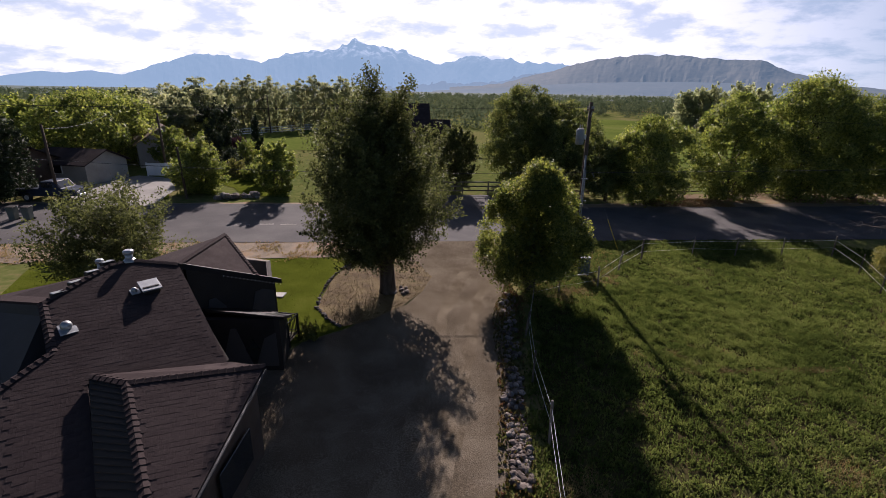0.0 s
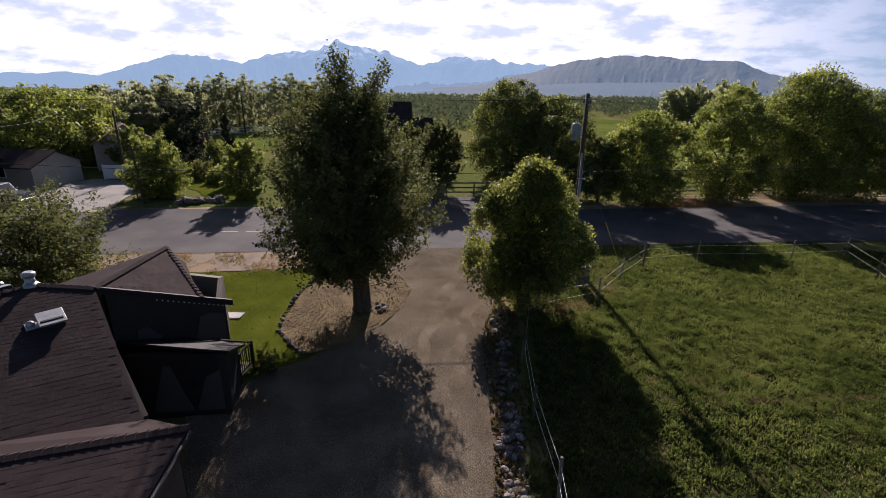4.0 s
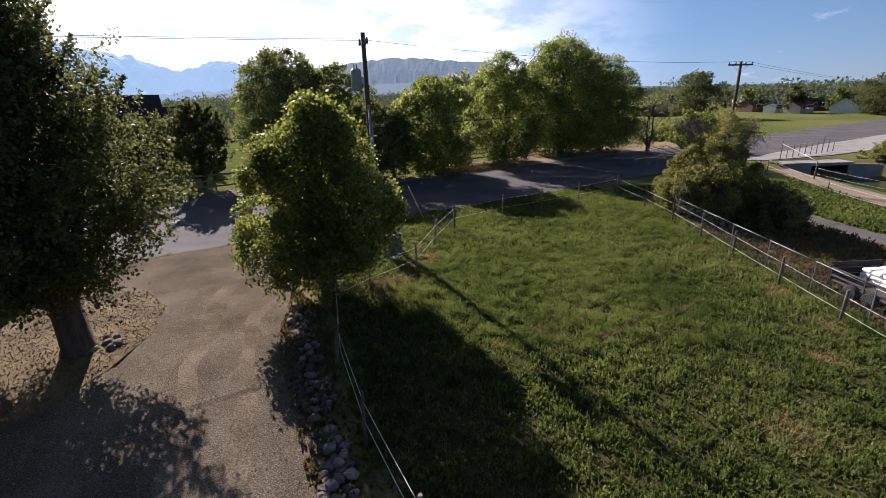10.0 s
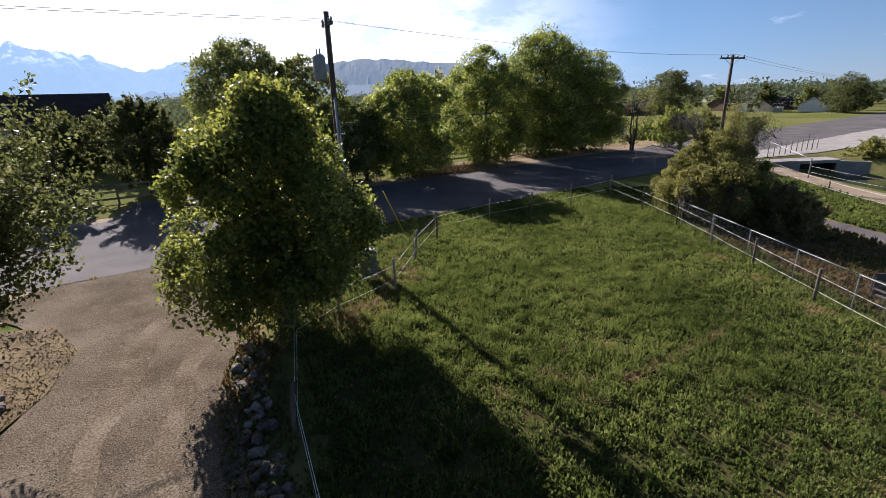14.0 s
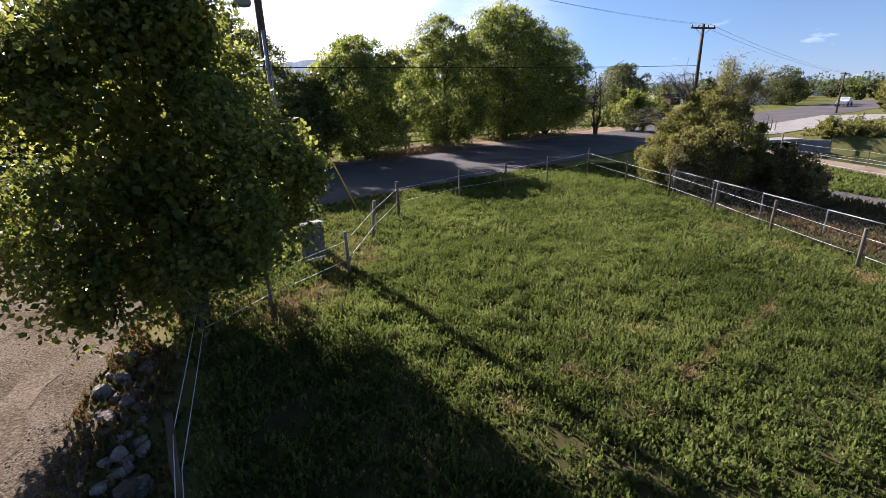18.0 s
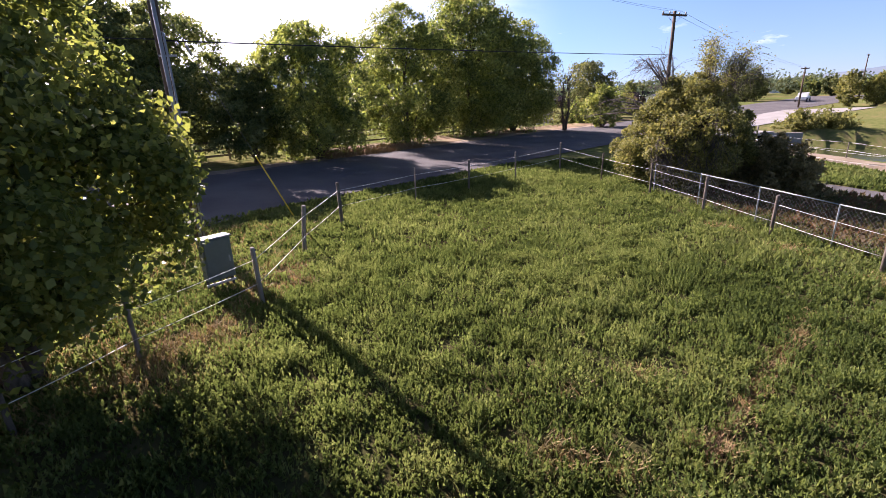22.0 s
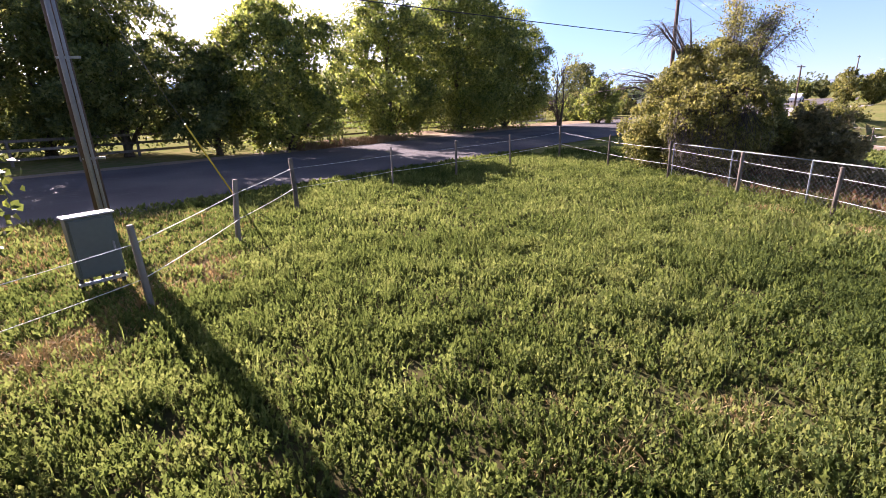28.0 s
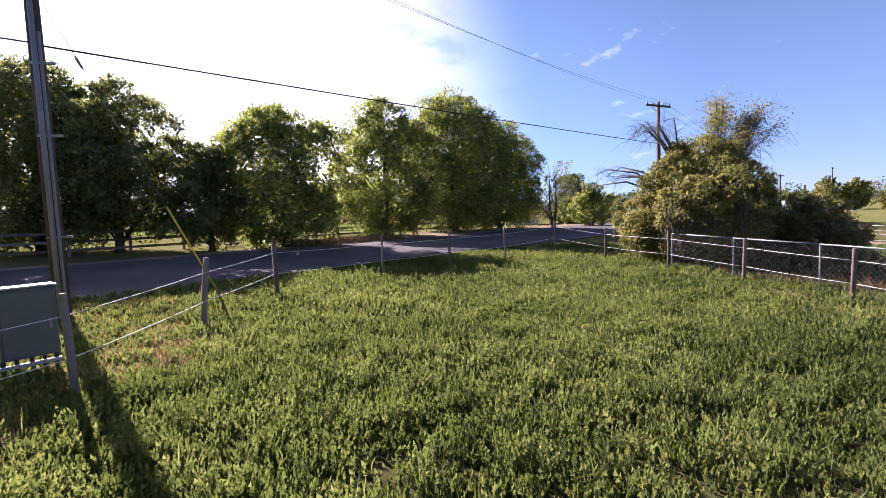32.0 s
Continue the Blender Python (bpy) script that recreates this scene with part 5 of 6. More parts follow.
# the cross gable towards the drive
H6, EE, GG, HH = (-11.25, -3.9, 3.02), (-8.6, -1.62, 2.97), (-7.2, -5.2, 2.1), (-8.15, -5.65, 2.18)
sheet("roof", [H6, EE, GG, (-6.9, -7.2, 1.70), (-7.7, -7.6, 1.765), HH], 0.14, M_SHINGLE, house)
sheet("roof", [(-12.55, -4.1, 2.97), H6, EE, (-10.1, -1.5, 2.62)], 0.12, M_SHINGLE, house)
# the cheek's deep shade is in the dark colour of its boards
CHEEK = [((-12.55, -4.12, 2.95), (-11.3, -3.94, 2.98)), ((-9.6, -5.9, 1.72), (-8.2, -5.7, 2.12)), ((-9.2, -7.6, 1.35), (-7.75, -7.62, 1.71))]
for (a0, b0), (a1, b1), n in ((CHEEK[0], CHEEK[1], 17), (CHEEK[1], CHEEK[2], 9)):
    for k in range(n):
        q = [Vector(p).lerp(Vector(r), f) for p, r, f in ((a0, a1, k / n), (b0, b1, k / n), (b0, b1, (k + 1.12) / n), (a0, a1, (k + 1.12) / n))]
        sheet("siding_board", [q[0], q[1], q[2] + Vector((0, 0, .045)), q[3] + Vector((0, 0, .045))], 0.03, M_SHADEWALL, house)
tube_part("gutter", [(EE[0] + .05, EE[1] - .02, EE[2] - .1), (GG[0] + .05, GG[1], GG[2] - .06), (-6.85, -7.2, 1.66)], .05, M_FRAME, house, 6, "dark metal gutter")
# the front wing: a shingled slope behind a long dark rake board strung with small bulbs
A, P1, X2, RC = (-17.16, 4.68, 4.03), (-14.72, 0.52, 4.36), (-14.0, 3.4, 2.99), (-13.74, 4.5, 2.46)
WING = [P1, X2, A]
sheet("roof", WING, 0.12, M_SHINGLE, house)
for tri in ((A, X2, (-19.5, 7.2, 2.2)), (A, (-19.5, 7.2, 2.2), (-19.8, 1.6, 3.0)), (A, (-19.8, 1.6, 3.0), P1)):
    sheet("roof", list(tri), 0.10, M_SHINGLE, house)
rake = (Vector(RC) - Vector(P1)).normalized()
side = Vector((rake.y, -rake.x, 0)).normalized()
bm = bmesh.new()
ends = [[bm.verts.new(Vector(p) + side * a + Vector((0, 0, b))) for a, b in ((.06, .05), (.06, -.17), (-.10, -.17), (-.10, .05))] for p in (P1, RC)]
bm.faces.new(ends[0])
bm.faces.new(ends[1][::-1])
for k in range(4):
    bm.faces.new((ends[0][k], ends[1][k], ends[1][(k + 1) % 4], ends[0][(k + 1) % 4]))
bmesh.ops.recalc_face_normals(bm, faces=bm.faces)
part("rake_board", bm, M_FASCIA, house)
for k in range(16):
    q = Vector(P1).lerp(Vector(RC), .38 + .6 * k / 15) + side * .07 + Vector((0, 0, -.21))
    bm = bmesh.new()
    bmesh.ops.create_icosphere(bm, subdivisions=1, radius=.024, matrix=Matrix.Translation(q))
    part("string_light_bulb", bm, M_WHITE, house)


def wall(name, a, b, za, zb, mat, thick=0.2):
    """A wall between two plan points, its top sloping from za to zb."""
    d = Vector((b[0] - a[0], b[1] - a[1])).normalized()
    o = Vector((-d.y, d.x)) * thick
    bm = bmesh.new()
    vs = []
    for (x, y), z in ((a, za), (b, zb)):
        for k in (0, 1):
            for zz in (lift(x, y) - .2, z):
                vs.append(bm.verts.new((x + o.x * k, y + o.y * k, zz)))
    for f in ((0, 1, 5, 4), (2, 6, 7, 3), (0, 2, 3, 1), (4, 5, 7, 6), (1, 3, 7, 5), (0, 4, 6, 2)):
        bm.faces.new([vs[i] for i in f])
    bmesh.ops.recalc_face_normals(bm, faces=bm.faces)
    return part(name, bm, mat, house)


# walls towards the drive have their shade put into a darker wall colour
wall("wall", (-14.9, 0.3), (-10.5, -1.5), 4.0, 2.5, M_SHADEWALL)
wall("wall", (-10.5, -1.7), (-9.0, -1.9), 2.45, 2.6, M_SHADEWALL)
wall("wall", (-9.0, -1.9), (-7.6, -5.2), 2.5, 1.95, M_BRICKWALL)
wall("wall", (-7.6, -5.2), (-7.4, -8.0), 1.9, 1.7, M_BRICKWALL)
wall("wall", (-14.62, 0.7), (-13.95, 4.35), 4.1, 2.42, M_SHADEWALL)
wall("wall", (-14.1, 4.35), (-16.0, 6.2), 2.5, 2.45, M_SHADEWALL)
wall("wall", (-16.0, 6.2), (-20.2, 4.9), 2.45, 2.7, M_STUCCO)
wall("wall", (-20.2, 4.9), (-20.8, -6.8), 2.6, 2.3, M_STUCCO)
wall("wall", (-20.8, -6.8), (-7.4, -8.0), 2.2, 1.7, M_STUCCO)
box_part("window", (1.7, .06, 1.05), (-8.0, -3.45, 1.15), M_GLASS, house, (0, 0, -67), .01)
# the half-timbered porch gable with its diamond window
W0, W1 = Vector((-13.8, 0.35, 0)), Vector((-11.3, 1.75, 0))
wd = (W1 - W0).normalized()
turn = math.degrees(math.atan2(wd.y, wd.x))
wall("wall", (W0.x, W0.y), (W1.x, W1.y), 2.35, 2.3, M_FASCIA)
wall("wall", (W1.x, W1.y), (-12.3, 3.2), 2.3, 1.5, M_SHADEWALL)
# porch roof coloured near-black for the darkness of the recess under the rake
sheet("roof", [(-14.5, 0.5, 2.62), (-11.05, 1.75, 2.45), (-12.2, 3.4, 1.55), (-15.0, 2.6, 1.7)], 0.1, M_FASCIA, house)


def gable_panel(pts, mat, name):
    bm = bmesh.new()
    out = Vector((wd.y, -wd.x, 0))
    f = [bm.verts.new(W0 + wd * u + out * .03 + Vector((0, 0, z))) for u, z in pts]
    b = [bm.verts.new(W0 + wd * u + out * .004 + Vector((0, 0, z))) for u, z in pts]
    bm.faces.new(f)
    bm.faces.new(b[::-1])
    for i in range(len(f)):
        j = (i + 1) % len(f)
        bm.faces.new((f[j], f[i], b[i], b[j]))
    bmesh.ops.recalc_face_normals(bm, faces=bm.faces)
    return part(name, bm, mat, house)


gable_panel([(0.55, .3), (1.75, .3), (1.5, 1.1), (1.25, 1.95), (1.05, 1.95)], M_TAUPE, "stucco_panel")
gable_panel([(1.85, .3), (2.7, .3), (2.7, 1.75), (2.25, 1.5)], M_TAUPE, "stucco_panel")
gable_panel([(1.80, .55), (2.08, 1.0), (1.80, 1.5), (1.52, 1.0)], M_GLASS, "diamond_window")
for u0, u1, z0, z1, za in ((.10, .36, 1.3, 2.6, 2.1), (.62, .97, 1.0, 2.25, 2.0)):
    a, b = Vector((-14.62, 0.7, 0)), Vector((-13.95, 4.35, 0))
    o = Vector((b.y - a.y, a.x - b.x, 0)).normalized()
    bm = bmesh.new()
    q = [a.lerp(b, u) + Vector((0, 0, z)) for u, z in ((u0, z0), (u1, z0), (u1, za), (u0 + .6 * (u1 - u0), z1), (u0 + .3 * (u1 - u0), z1))]
    fr, bk = [bm.verts.new(p + o * .035) for p in q], [bm.verts.new(p + o * .004) for p in q]
    bm.faces.new(fr)
    bm.faces.new(bk[::-1])
    for k in range(5):
        bm.faces.new((fr[(k + 1) % 5], fr[k], bk[k], bk[(k + 1) % 5]))
    bmesh.ops.recalc_face_normals(bm, faces=bm.faces)
    part("stucco_panel", bm, M_TAUPE, house)
# things on the roof
for name, (x, y), r, h in (("flue_pipe", (-18.3, -0.2), .11, .36), ("flue_pipe", (-16.1, -0.35), .13, .32)):
    z = main_z(x, y) if x > -16.2 else 3.75
    fl = thing(name, (x, y, z - .03), "galvanised roof flue pipe with a cap", "flue pipe", "roof flues")
    tube_part("pipe", [(0, 0, -.05), (0, 0, h)], r, M_GALV, fl, 14)
    tube_part("collar", [(0, 0, 0), (0, 0, .05), (0, 0, .12)], [r * 1.9, r * 1.5, r * 1.1], M_GALV, fl, 14)
    tube_part("cap", [(0, 0, h - .03), (0, 0, h + .07), (0, 0, h + .12)], [r * 1.35, r * 1.35, r * .9], M_GALV, fl, 14)
hood = thing("roof_hood", (-14.35, -0.9, main_z(-14.35, -0.9)), "shiny galvanised square roof hood on shingles", "roof vent", turn=-20)
box_part("base", (.5, .5, .25), (0, 0, .08), M_FASCIA, hood)
box_part("lid", (.66, .6, .05), (.06, 0, .2), M_GALV, hood, (0, 14, 0), .01, "bright metal lid")
for at, r in (((-14.65, -1.25), .1), ((-14.75, -3.35), .16)):
    dome = thing("roof_dome", (*at, main_z(*at) - .02), "shiny metal dome vent on shingles", "roof vent", "dome vents")
    bm = bmesh.new()
    bmesh.ops.create_uvsphere(bm, u_segments=16, v_segments=8, radius=r, matrix=Matrix.Translation((0, 0, r * .8)))
    for f in bm.faces:
        f.smooth = True
    part("dome", bm, M_GALV, dome)
    box_part("flashing", (r * 3.4, r * 2.8, .015), (.04, 0, .035), M_GALV, dome, (0, 14, -20), .003)
for k in range(4):
    x, y = -16.75 + .12 * k, -0.75 - .62 * k
    v = thing("ridge_vent", (x, y, main_z(-16.3, y) - .12), "low dark metal box vent near the ridge", "roof vent", "box vents along the ridge", turn=-10)
    box_part("hood", (.42, .4, .13), (0, 0, .06), M_FASCIA, v, (0, -10, 0), .02)
    box_part("top", (.4, .36, .012), (0, 0, .14), M_GREYCAN, v, (0, -10, 0), .003)
# deck and railing
deck = thing("deck", (-12.85, 2.9, lift(-12.85, 2.9) - .26), "small raised wooden deck with a dark slatted railing", "deck", turn=17)
for k in range(9):
    box_part("plank", (.135, 1.9, .035), (-.6 + .145 * k, 0, .5), M_POST, deck, bevel=.004)
for x, y in ((-.62, -.95), (.64, -.95), (.64, 0), (.64, .95), (-.62, .95)):
    box_part("post", (.09, .09, 1.45), (x, y, .72), M_FASCIA, deck, bevel=.006)
for a, b in (((.64, -.95), (.64, .95)), ((-.62, .95), (.64, .95)), ((-.62, -.95), (.64, -.95))):
    d, m = math.dist(a, b), ((a[0] + b[0]) / 2, (a[1] + b[1]) / 2)
    r = math.degrees(math.atan2(b[1] - a[1], b[0] - a[0]))
    box_part("handrail", (d, .07, .045), (*m, 1.4), M_FASCIA, deck, (0, 0, r), .006)
    box_part("lower_rail", (d, .04, .04), (*m, .62), M_FASCIA, deck, (0, 0, r), .004)
    n = int(d / .12)
    for k in range(1, n):
        box_part("baluster", (.022, .022, .78), (a[0] + (b[0] - a[0]) * k / n, a[1] + (b[1] - a[1]) * k / n, 1.0), M_FASCIA, deck, bevel=0)
slabo = bmesh.new()
z = lift(-16.5, 6.6)
tagged(part("stepping_slab", slab(slabo, (1.3, .55, .06), (-16.5, 6.6, z + .05), (0, 0, 20), .01), M_CONCRETE), "pale concrete stepping slab on the lawn", "paving slab")


def shingles(pts, parent, near, singles, course=.15, tab=.3):
    """Courses of shingle tabs on a flat slope. The nearest ones to a point are parts of their own; the rest is one mesh."""
    P = [Vector(p) for p in pts]
    nor = (P[1] - P[0]).cross(P[2] - P[0]).normalized()
    if nor.z < 0:
        nor = -nor
    e = Vector((-nor.y, nor.x, 0)).normalized()
    fall = e.cross(nor)
    if fall.z > 0:
        fall = -fall
    flat = [((p - P[0]).dot(e), (p - P[0]).dot(fall)) for p in P]
    us, vs = [q[0] for q in flat], [q[1] for q in flat]
    g = random.Random(int(abs(P[0].x * 100)))
    mids, v, row = [], min(vs) + course / 2, 0
    while v < max(vs):
        u = min(us) + (tab / 2 if row % 2 else 0) + g.uniform(-.03, .03)
        while u < max(us):
            mids.append((u, v))
            u += tab
        v, row = v + course, row + 1
    m = np.array(mids)
    keep = inside(flat, m) & inside(flat, m + (tab * .5, 0)) & inside(flat, m - (tab * .5, 0))
    mids = [m for m, k in zip(mids, keep) if k]
    mids.sort(key=lambda m: (P[0] + e * m[0] + fall * m[1] - Vector(near)).length)
    w, h = tab / 2 - .003, course / 2 + .012
    corner = [(-w, -h, .004), (w, -h, .004), (w, h, .007), (-w, h, .007), (w, h, 0.0), (-w, h, 0.0)]
    faces = [(0, 3, 2, 1), (3, 5, 4, 2)]
    one = bpy.data.meshes.new("shingle")
    one.from_pydata(corner, [], faces)
    one.materials.append(M_SHINGLE)
    basis = Matrix((e, fall, nor)).transposed().to_4x4()
    vv, ff = [], []
    for k, (u, v) in enumerate(mids):
        at = Matrix.Translation(P[0] + e * u + fall * v + nor * g.uniform(.002, .006)) @ basis @ Matrix.Rotation(g.uniform(-.012, .012), 4, "Z")
        if k < singles:
            ob = new("shingle", one)
            ob.parent = parent
            ob.matrix_world = at
        else:
            ff += [tuple(i + len(vv) for i in f) for f in faces]
            vv += [at @ Vector(c) for c in corner]
    if vv:
        tagged(raw("shingle_field", vv, ff, M_SHINGLE, parent), kind="stuff")


def caps(a, b, parent, gap=.2):
    """A run of bent cap shingles along a ridge or hip."""
    a, b = Vector(a), Vector(b)
    d = (b - a).normalized()
    s = d.cross(Vector((0, 0, 1))).normalized()
    n = s.cross(d)
    basis = Matrix((d, s, n)).transposed().to_4x4()
    me = bpy.data.meshes.get("ridge_cap")
    if me is None:
        me = bpy.data.meshes.new("ridge_cap")
        me.from_pydata([(-.13, -.13, -.03), (-.13, 0, .025), (-.13, .13, -.03), (.13, -.13, 0.0), (.13, 0, .06), (.13, .13, 0.0), (.13, -.13, -.045), (.13, 0, .02), (.13, .13, -.045)], [], [(0, 3, 4, 1), (1, 4, 5, 2), (3, 6, 7, 4), (4, 7, 8, 5)])
        me.materials.append(M_SHINGLE)
    count = max(1, int((b - a).length / gap))
    for k in range(count):
        ob = new("ridge_cap", me)
        ob.parent = parent
        ob.matrix_world = Matrix.Translation(a.lerp(b, (k + .5) / count) + n * .02) @ basis


def top3(p):
    return (p[0], p[1], main_z(*p))


def inside(poly, p):
    x, y = p[:, 0], p[:, 1]
    hit = np.zeros(len(p), bool)
    for (xa, ya), (xb, yb) in zip(poly, poly[1:] + poly[:1]):
        c = (ya > y) != (yb > y)
        hit ^= c & (x < (xb - xa) * (y - ya) / (yb - ya + 1e-12) + xa)
    return hit


shingles(on_main(*MAIN), house, (-9.8, -5.0, 2), 150)
shingles([H6, EE, GG, (-6.9, -7.2, 1.70), (-7.7, -7.6, 1.765), HH], house, (-8.0, -5.0, 2.3), 140)
shingles(WING, house, (-14, 4, 3), 0)
for a, b in ((top3((-15.97, -0.26)), top3((-16.35, -0.9))), (top3((-16.35, -0.9)), top3((-16.24, -3.15))), (top3((-16.24, -3.15)), top3((-14.25, -4.06))), (top3((-14.25, -4.06)), top3((-14.1, -5.5))), (top3((-14.72, 0.52)), top3((-15.97, -0.26))), ((-12.55, -4.1, 2.97), H6), (H6, EE), (H6, HH), (HH, (-7.7, -7.6, 1.765)), (P1, A), (A, X2)):
    caps(a, b, house)


# ---- neighbours ----
def cottage(at, turn, w, d, eave, ridge, wall_mat, label, windows=2, garage=False, group="", roof_mat=None):
    h = thing("house", (*at, lift(*at)), label, "house", group, turn)
    bm = bmesh.new()
    vs = [bm.verts.new(v) for v in ((-w / 2, -d / 2, -.3), (w / 2, -d / 2, -.3), (w / 2, d / 2, -.3), (-w / 2, d / 2, -.3), (-w / 2, -d / 2, eave), (w / 2, -d / 2, eave), (w / 2, d / 2, eave), (-w / 2, d / 2, eave), (-w / 2, 0, ridge - .08), (w / 2, 0, ridge - .08))]
    for f in ((0, 1, 5, 4), (2, 3, 7, 6), (1, 2, 6, 9, 5), (3, 0, 4, 8, 7)):
        bm.faces.new([vs[i] for i in f])
    part("wall", bm, wall_mat, h)
    o = .35
    k = (ridge - eave) / (d / 2)
    for s in (-1, 1):
        sheet("roof", [(-w / 2 - o, s * (d / 2 + o), eave - k * o), (w / 2 + o, s * (d / 2 + o), eave - k * o), (w / 2 + o, 0, ridge), (-w / 2 - o, 0, ridge)], .1, roof_mat or M_SHINGLE, h)
    for i in range(windows):
        x = -w / 2 + w * (i + .7) / (windows + .4)
        win = box_part("window", (1.2, .06, 1.1), (x, -d / 2 - .02, 1.5), M_WHITE, h, bevel=.01)
        box_part("pane", (1.05, .03, .95), (x, -d / 2 - .05, 1.5), M_GLASS, win, bevel=0)
    if garage:
        box_part("garage_door", (.06, 4.2 if d > 5 else 2.4, 2.1), (w / 2 + .02, 0, 1.05), M_CREAM, h, bevel=.01)
    return h


cottage((-53.2, 18.2), 14, 6.6, 4.9, 2.1, 3.2, M_CREAM, "cream garage with a shallow gable across the road", 1, True)
cottage((-59.0, 12.0), 12, 13, 7, 2.5, 4.2, M_BRICKWALL, "low brown brick house across the road", 3)
cottage((-55.5, 29.3), 150, 7, 6, 2.8, 4.7, M_CREAM, "tan-roofed house among trees", 2, roof_mat=M_TANROOF)
cottage((-30.5, 49.0), 30, 9, 8, 2.4, 5.2, M_BRICKWALL, "low dark-roofed house behind roadside trees", 3)
cottage((-46.0, 66.0), 30, 16, 9, 3, 6.4, M_CREAM, "distant dark-roofed farm building", 3)
SUBURB = "distant suburban houses"
for at, turn, w, d, eave, ridge, wm, rm, label in (
        ((91.5, 127.5), 15, 12.8, 7.6, 2.21, 3.90, M_BRICKWALL, M_SHINGLE, "distant low brown house with a dark roof"),
        ((89.5, 118.5), 30, 5.1, 4.2, 2.04, 2.81, M_WHITE, M_GREYCAN, "distant small white shed with a grey roof"),
        ((92.5, 113.5), 20, 7.6, 6.0, 2.12, 3.59, M_CREAM, M_RUSTTILE, "distant cream house with a red-brown roof"),
        ((101.5, 110.0), 40, 9.0, 8.0, 2.2, 4.6, M_WHITE, M_SHINGLE, "distant white gabled house across the field"),
        ((105.0, 124.0), 10, 13.6, 7.6, 2.29, 4.21, M_BRICKWALL, M_SHINGLE, "distant brown house with a long dark roof"),
        ((118.0, 128.0), -30, 12.8, 7.6, 2.29, 4.84, M_CREAM, M_SHINGLE, "distant cream house with a dark roof"),
        ((142.0, 138.0), 40, 11.9, 7.6, 2.29, 4.37, M_CREAM, M_SHINGLE, "distant white house beyond the main road"),
        ((117.0, 155.0), -40, 17.0, 8.5, 4.25, 6.24, M_WHITE, M_SHINGLE, "distant two-storey white house"),
        ((150.0, 160.0), -40, 18.7, 8.5, 3.82, 5.07, M_BOXGREEN, M_BLUEPAINT, "distant long blue-roofed building"),
        ((62.0, 121.0), 20, 17.0, 6.8, 2.21, 3.28, M_BRICKWALL, M_SHINGLE, "long low dark building beyond the field"),
        ((140.0, 200.0), 15, 15.3, 8.5, 2.55, 5.07, M_WHITE, M_SHINGLE, "distant white house among trees"),
        ((165.0, 205.0), 15, 15.3, 8.5, 2.55, 5.07, M_BRICKWALL, M_SHINGLE, "distant brown house among trees"),
        ((100.0, 190.0), 25, 15.3, 8.5, 2.55, 5.07, M_CREAM, M_SHINGLE, "distant cream house among trees"),
        ((185.0, 170.0), 25, 15.3, 8.5, 2.55, 5.07, M_WHITE, M_SHINGLE, "distant white house among trees")):
    k = .68 if at[0] < 130 else .85
    cottage(at, turn, w * k, d * k, eave * .8, ridge * .78, wm, label, 3, group=SUBURB, roof_mat=rm)
rng = random.Random(91)
for k in range(26):
    x, y = rng.uniform(84, 185), rng.uniform(104, 165)
    tree((x, y), rng.uniform(3.6, 6.6), rng.uniform(1.8, 3.0), 0.3, rng.choice(("dome", "egg")), 3000, 0.36, rng.choice((M_SHADELEAF, M_LINDEN)), "garden tree among the distant houses", 700 + k, 0.2, clumps=40, group="garden trees among the distant houses", limb_n=6)
tree((99.0, 99.0), 7.6, 4.6, 0.4, "dome", 12000, 0.28, M_LINDEN, "round dark tree beside the main road", 59, 0.3, clumps=110, puff=True)
tree((62.4, 106.8), 10.2, 5.2, 0.6, "dome", 9000, 0.34, M_LINDEN, "big dark tree beyond the white rail fence", 60, 0.3, clumps=90, puff=True)
vf = rail_fence("vinyl_fence", [(-49.0, 22.4), (-47.2, 23.3), (-45.4, 24.2), (-43.6, 25.1)], 1.5, 1, M_WHITE, "solid white vinyl privacy fence", .06, .1)
for k in range(3):
    box_part("panel", (1.95, .04, 1.25), (-48.1 + 1.8 * k, 22.85 + .9 * k, lift(-48, 23) + .72), M_WHITE, vf, (0, 0, 26.6), .01)


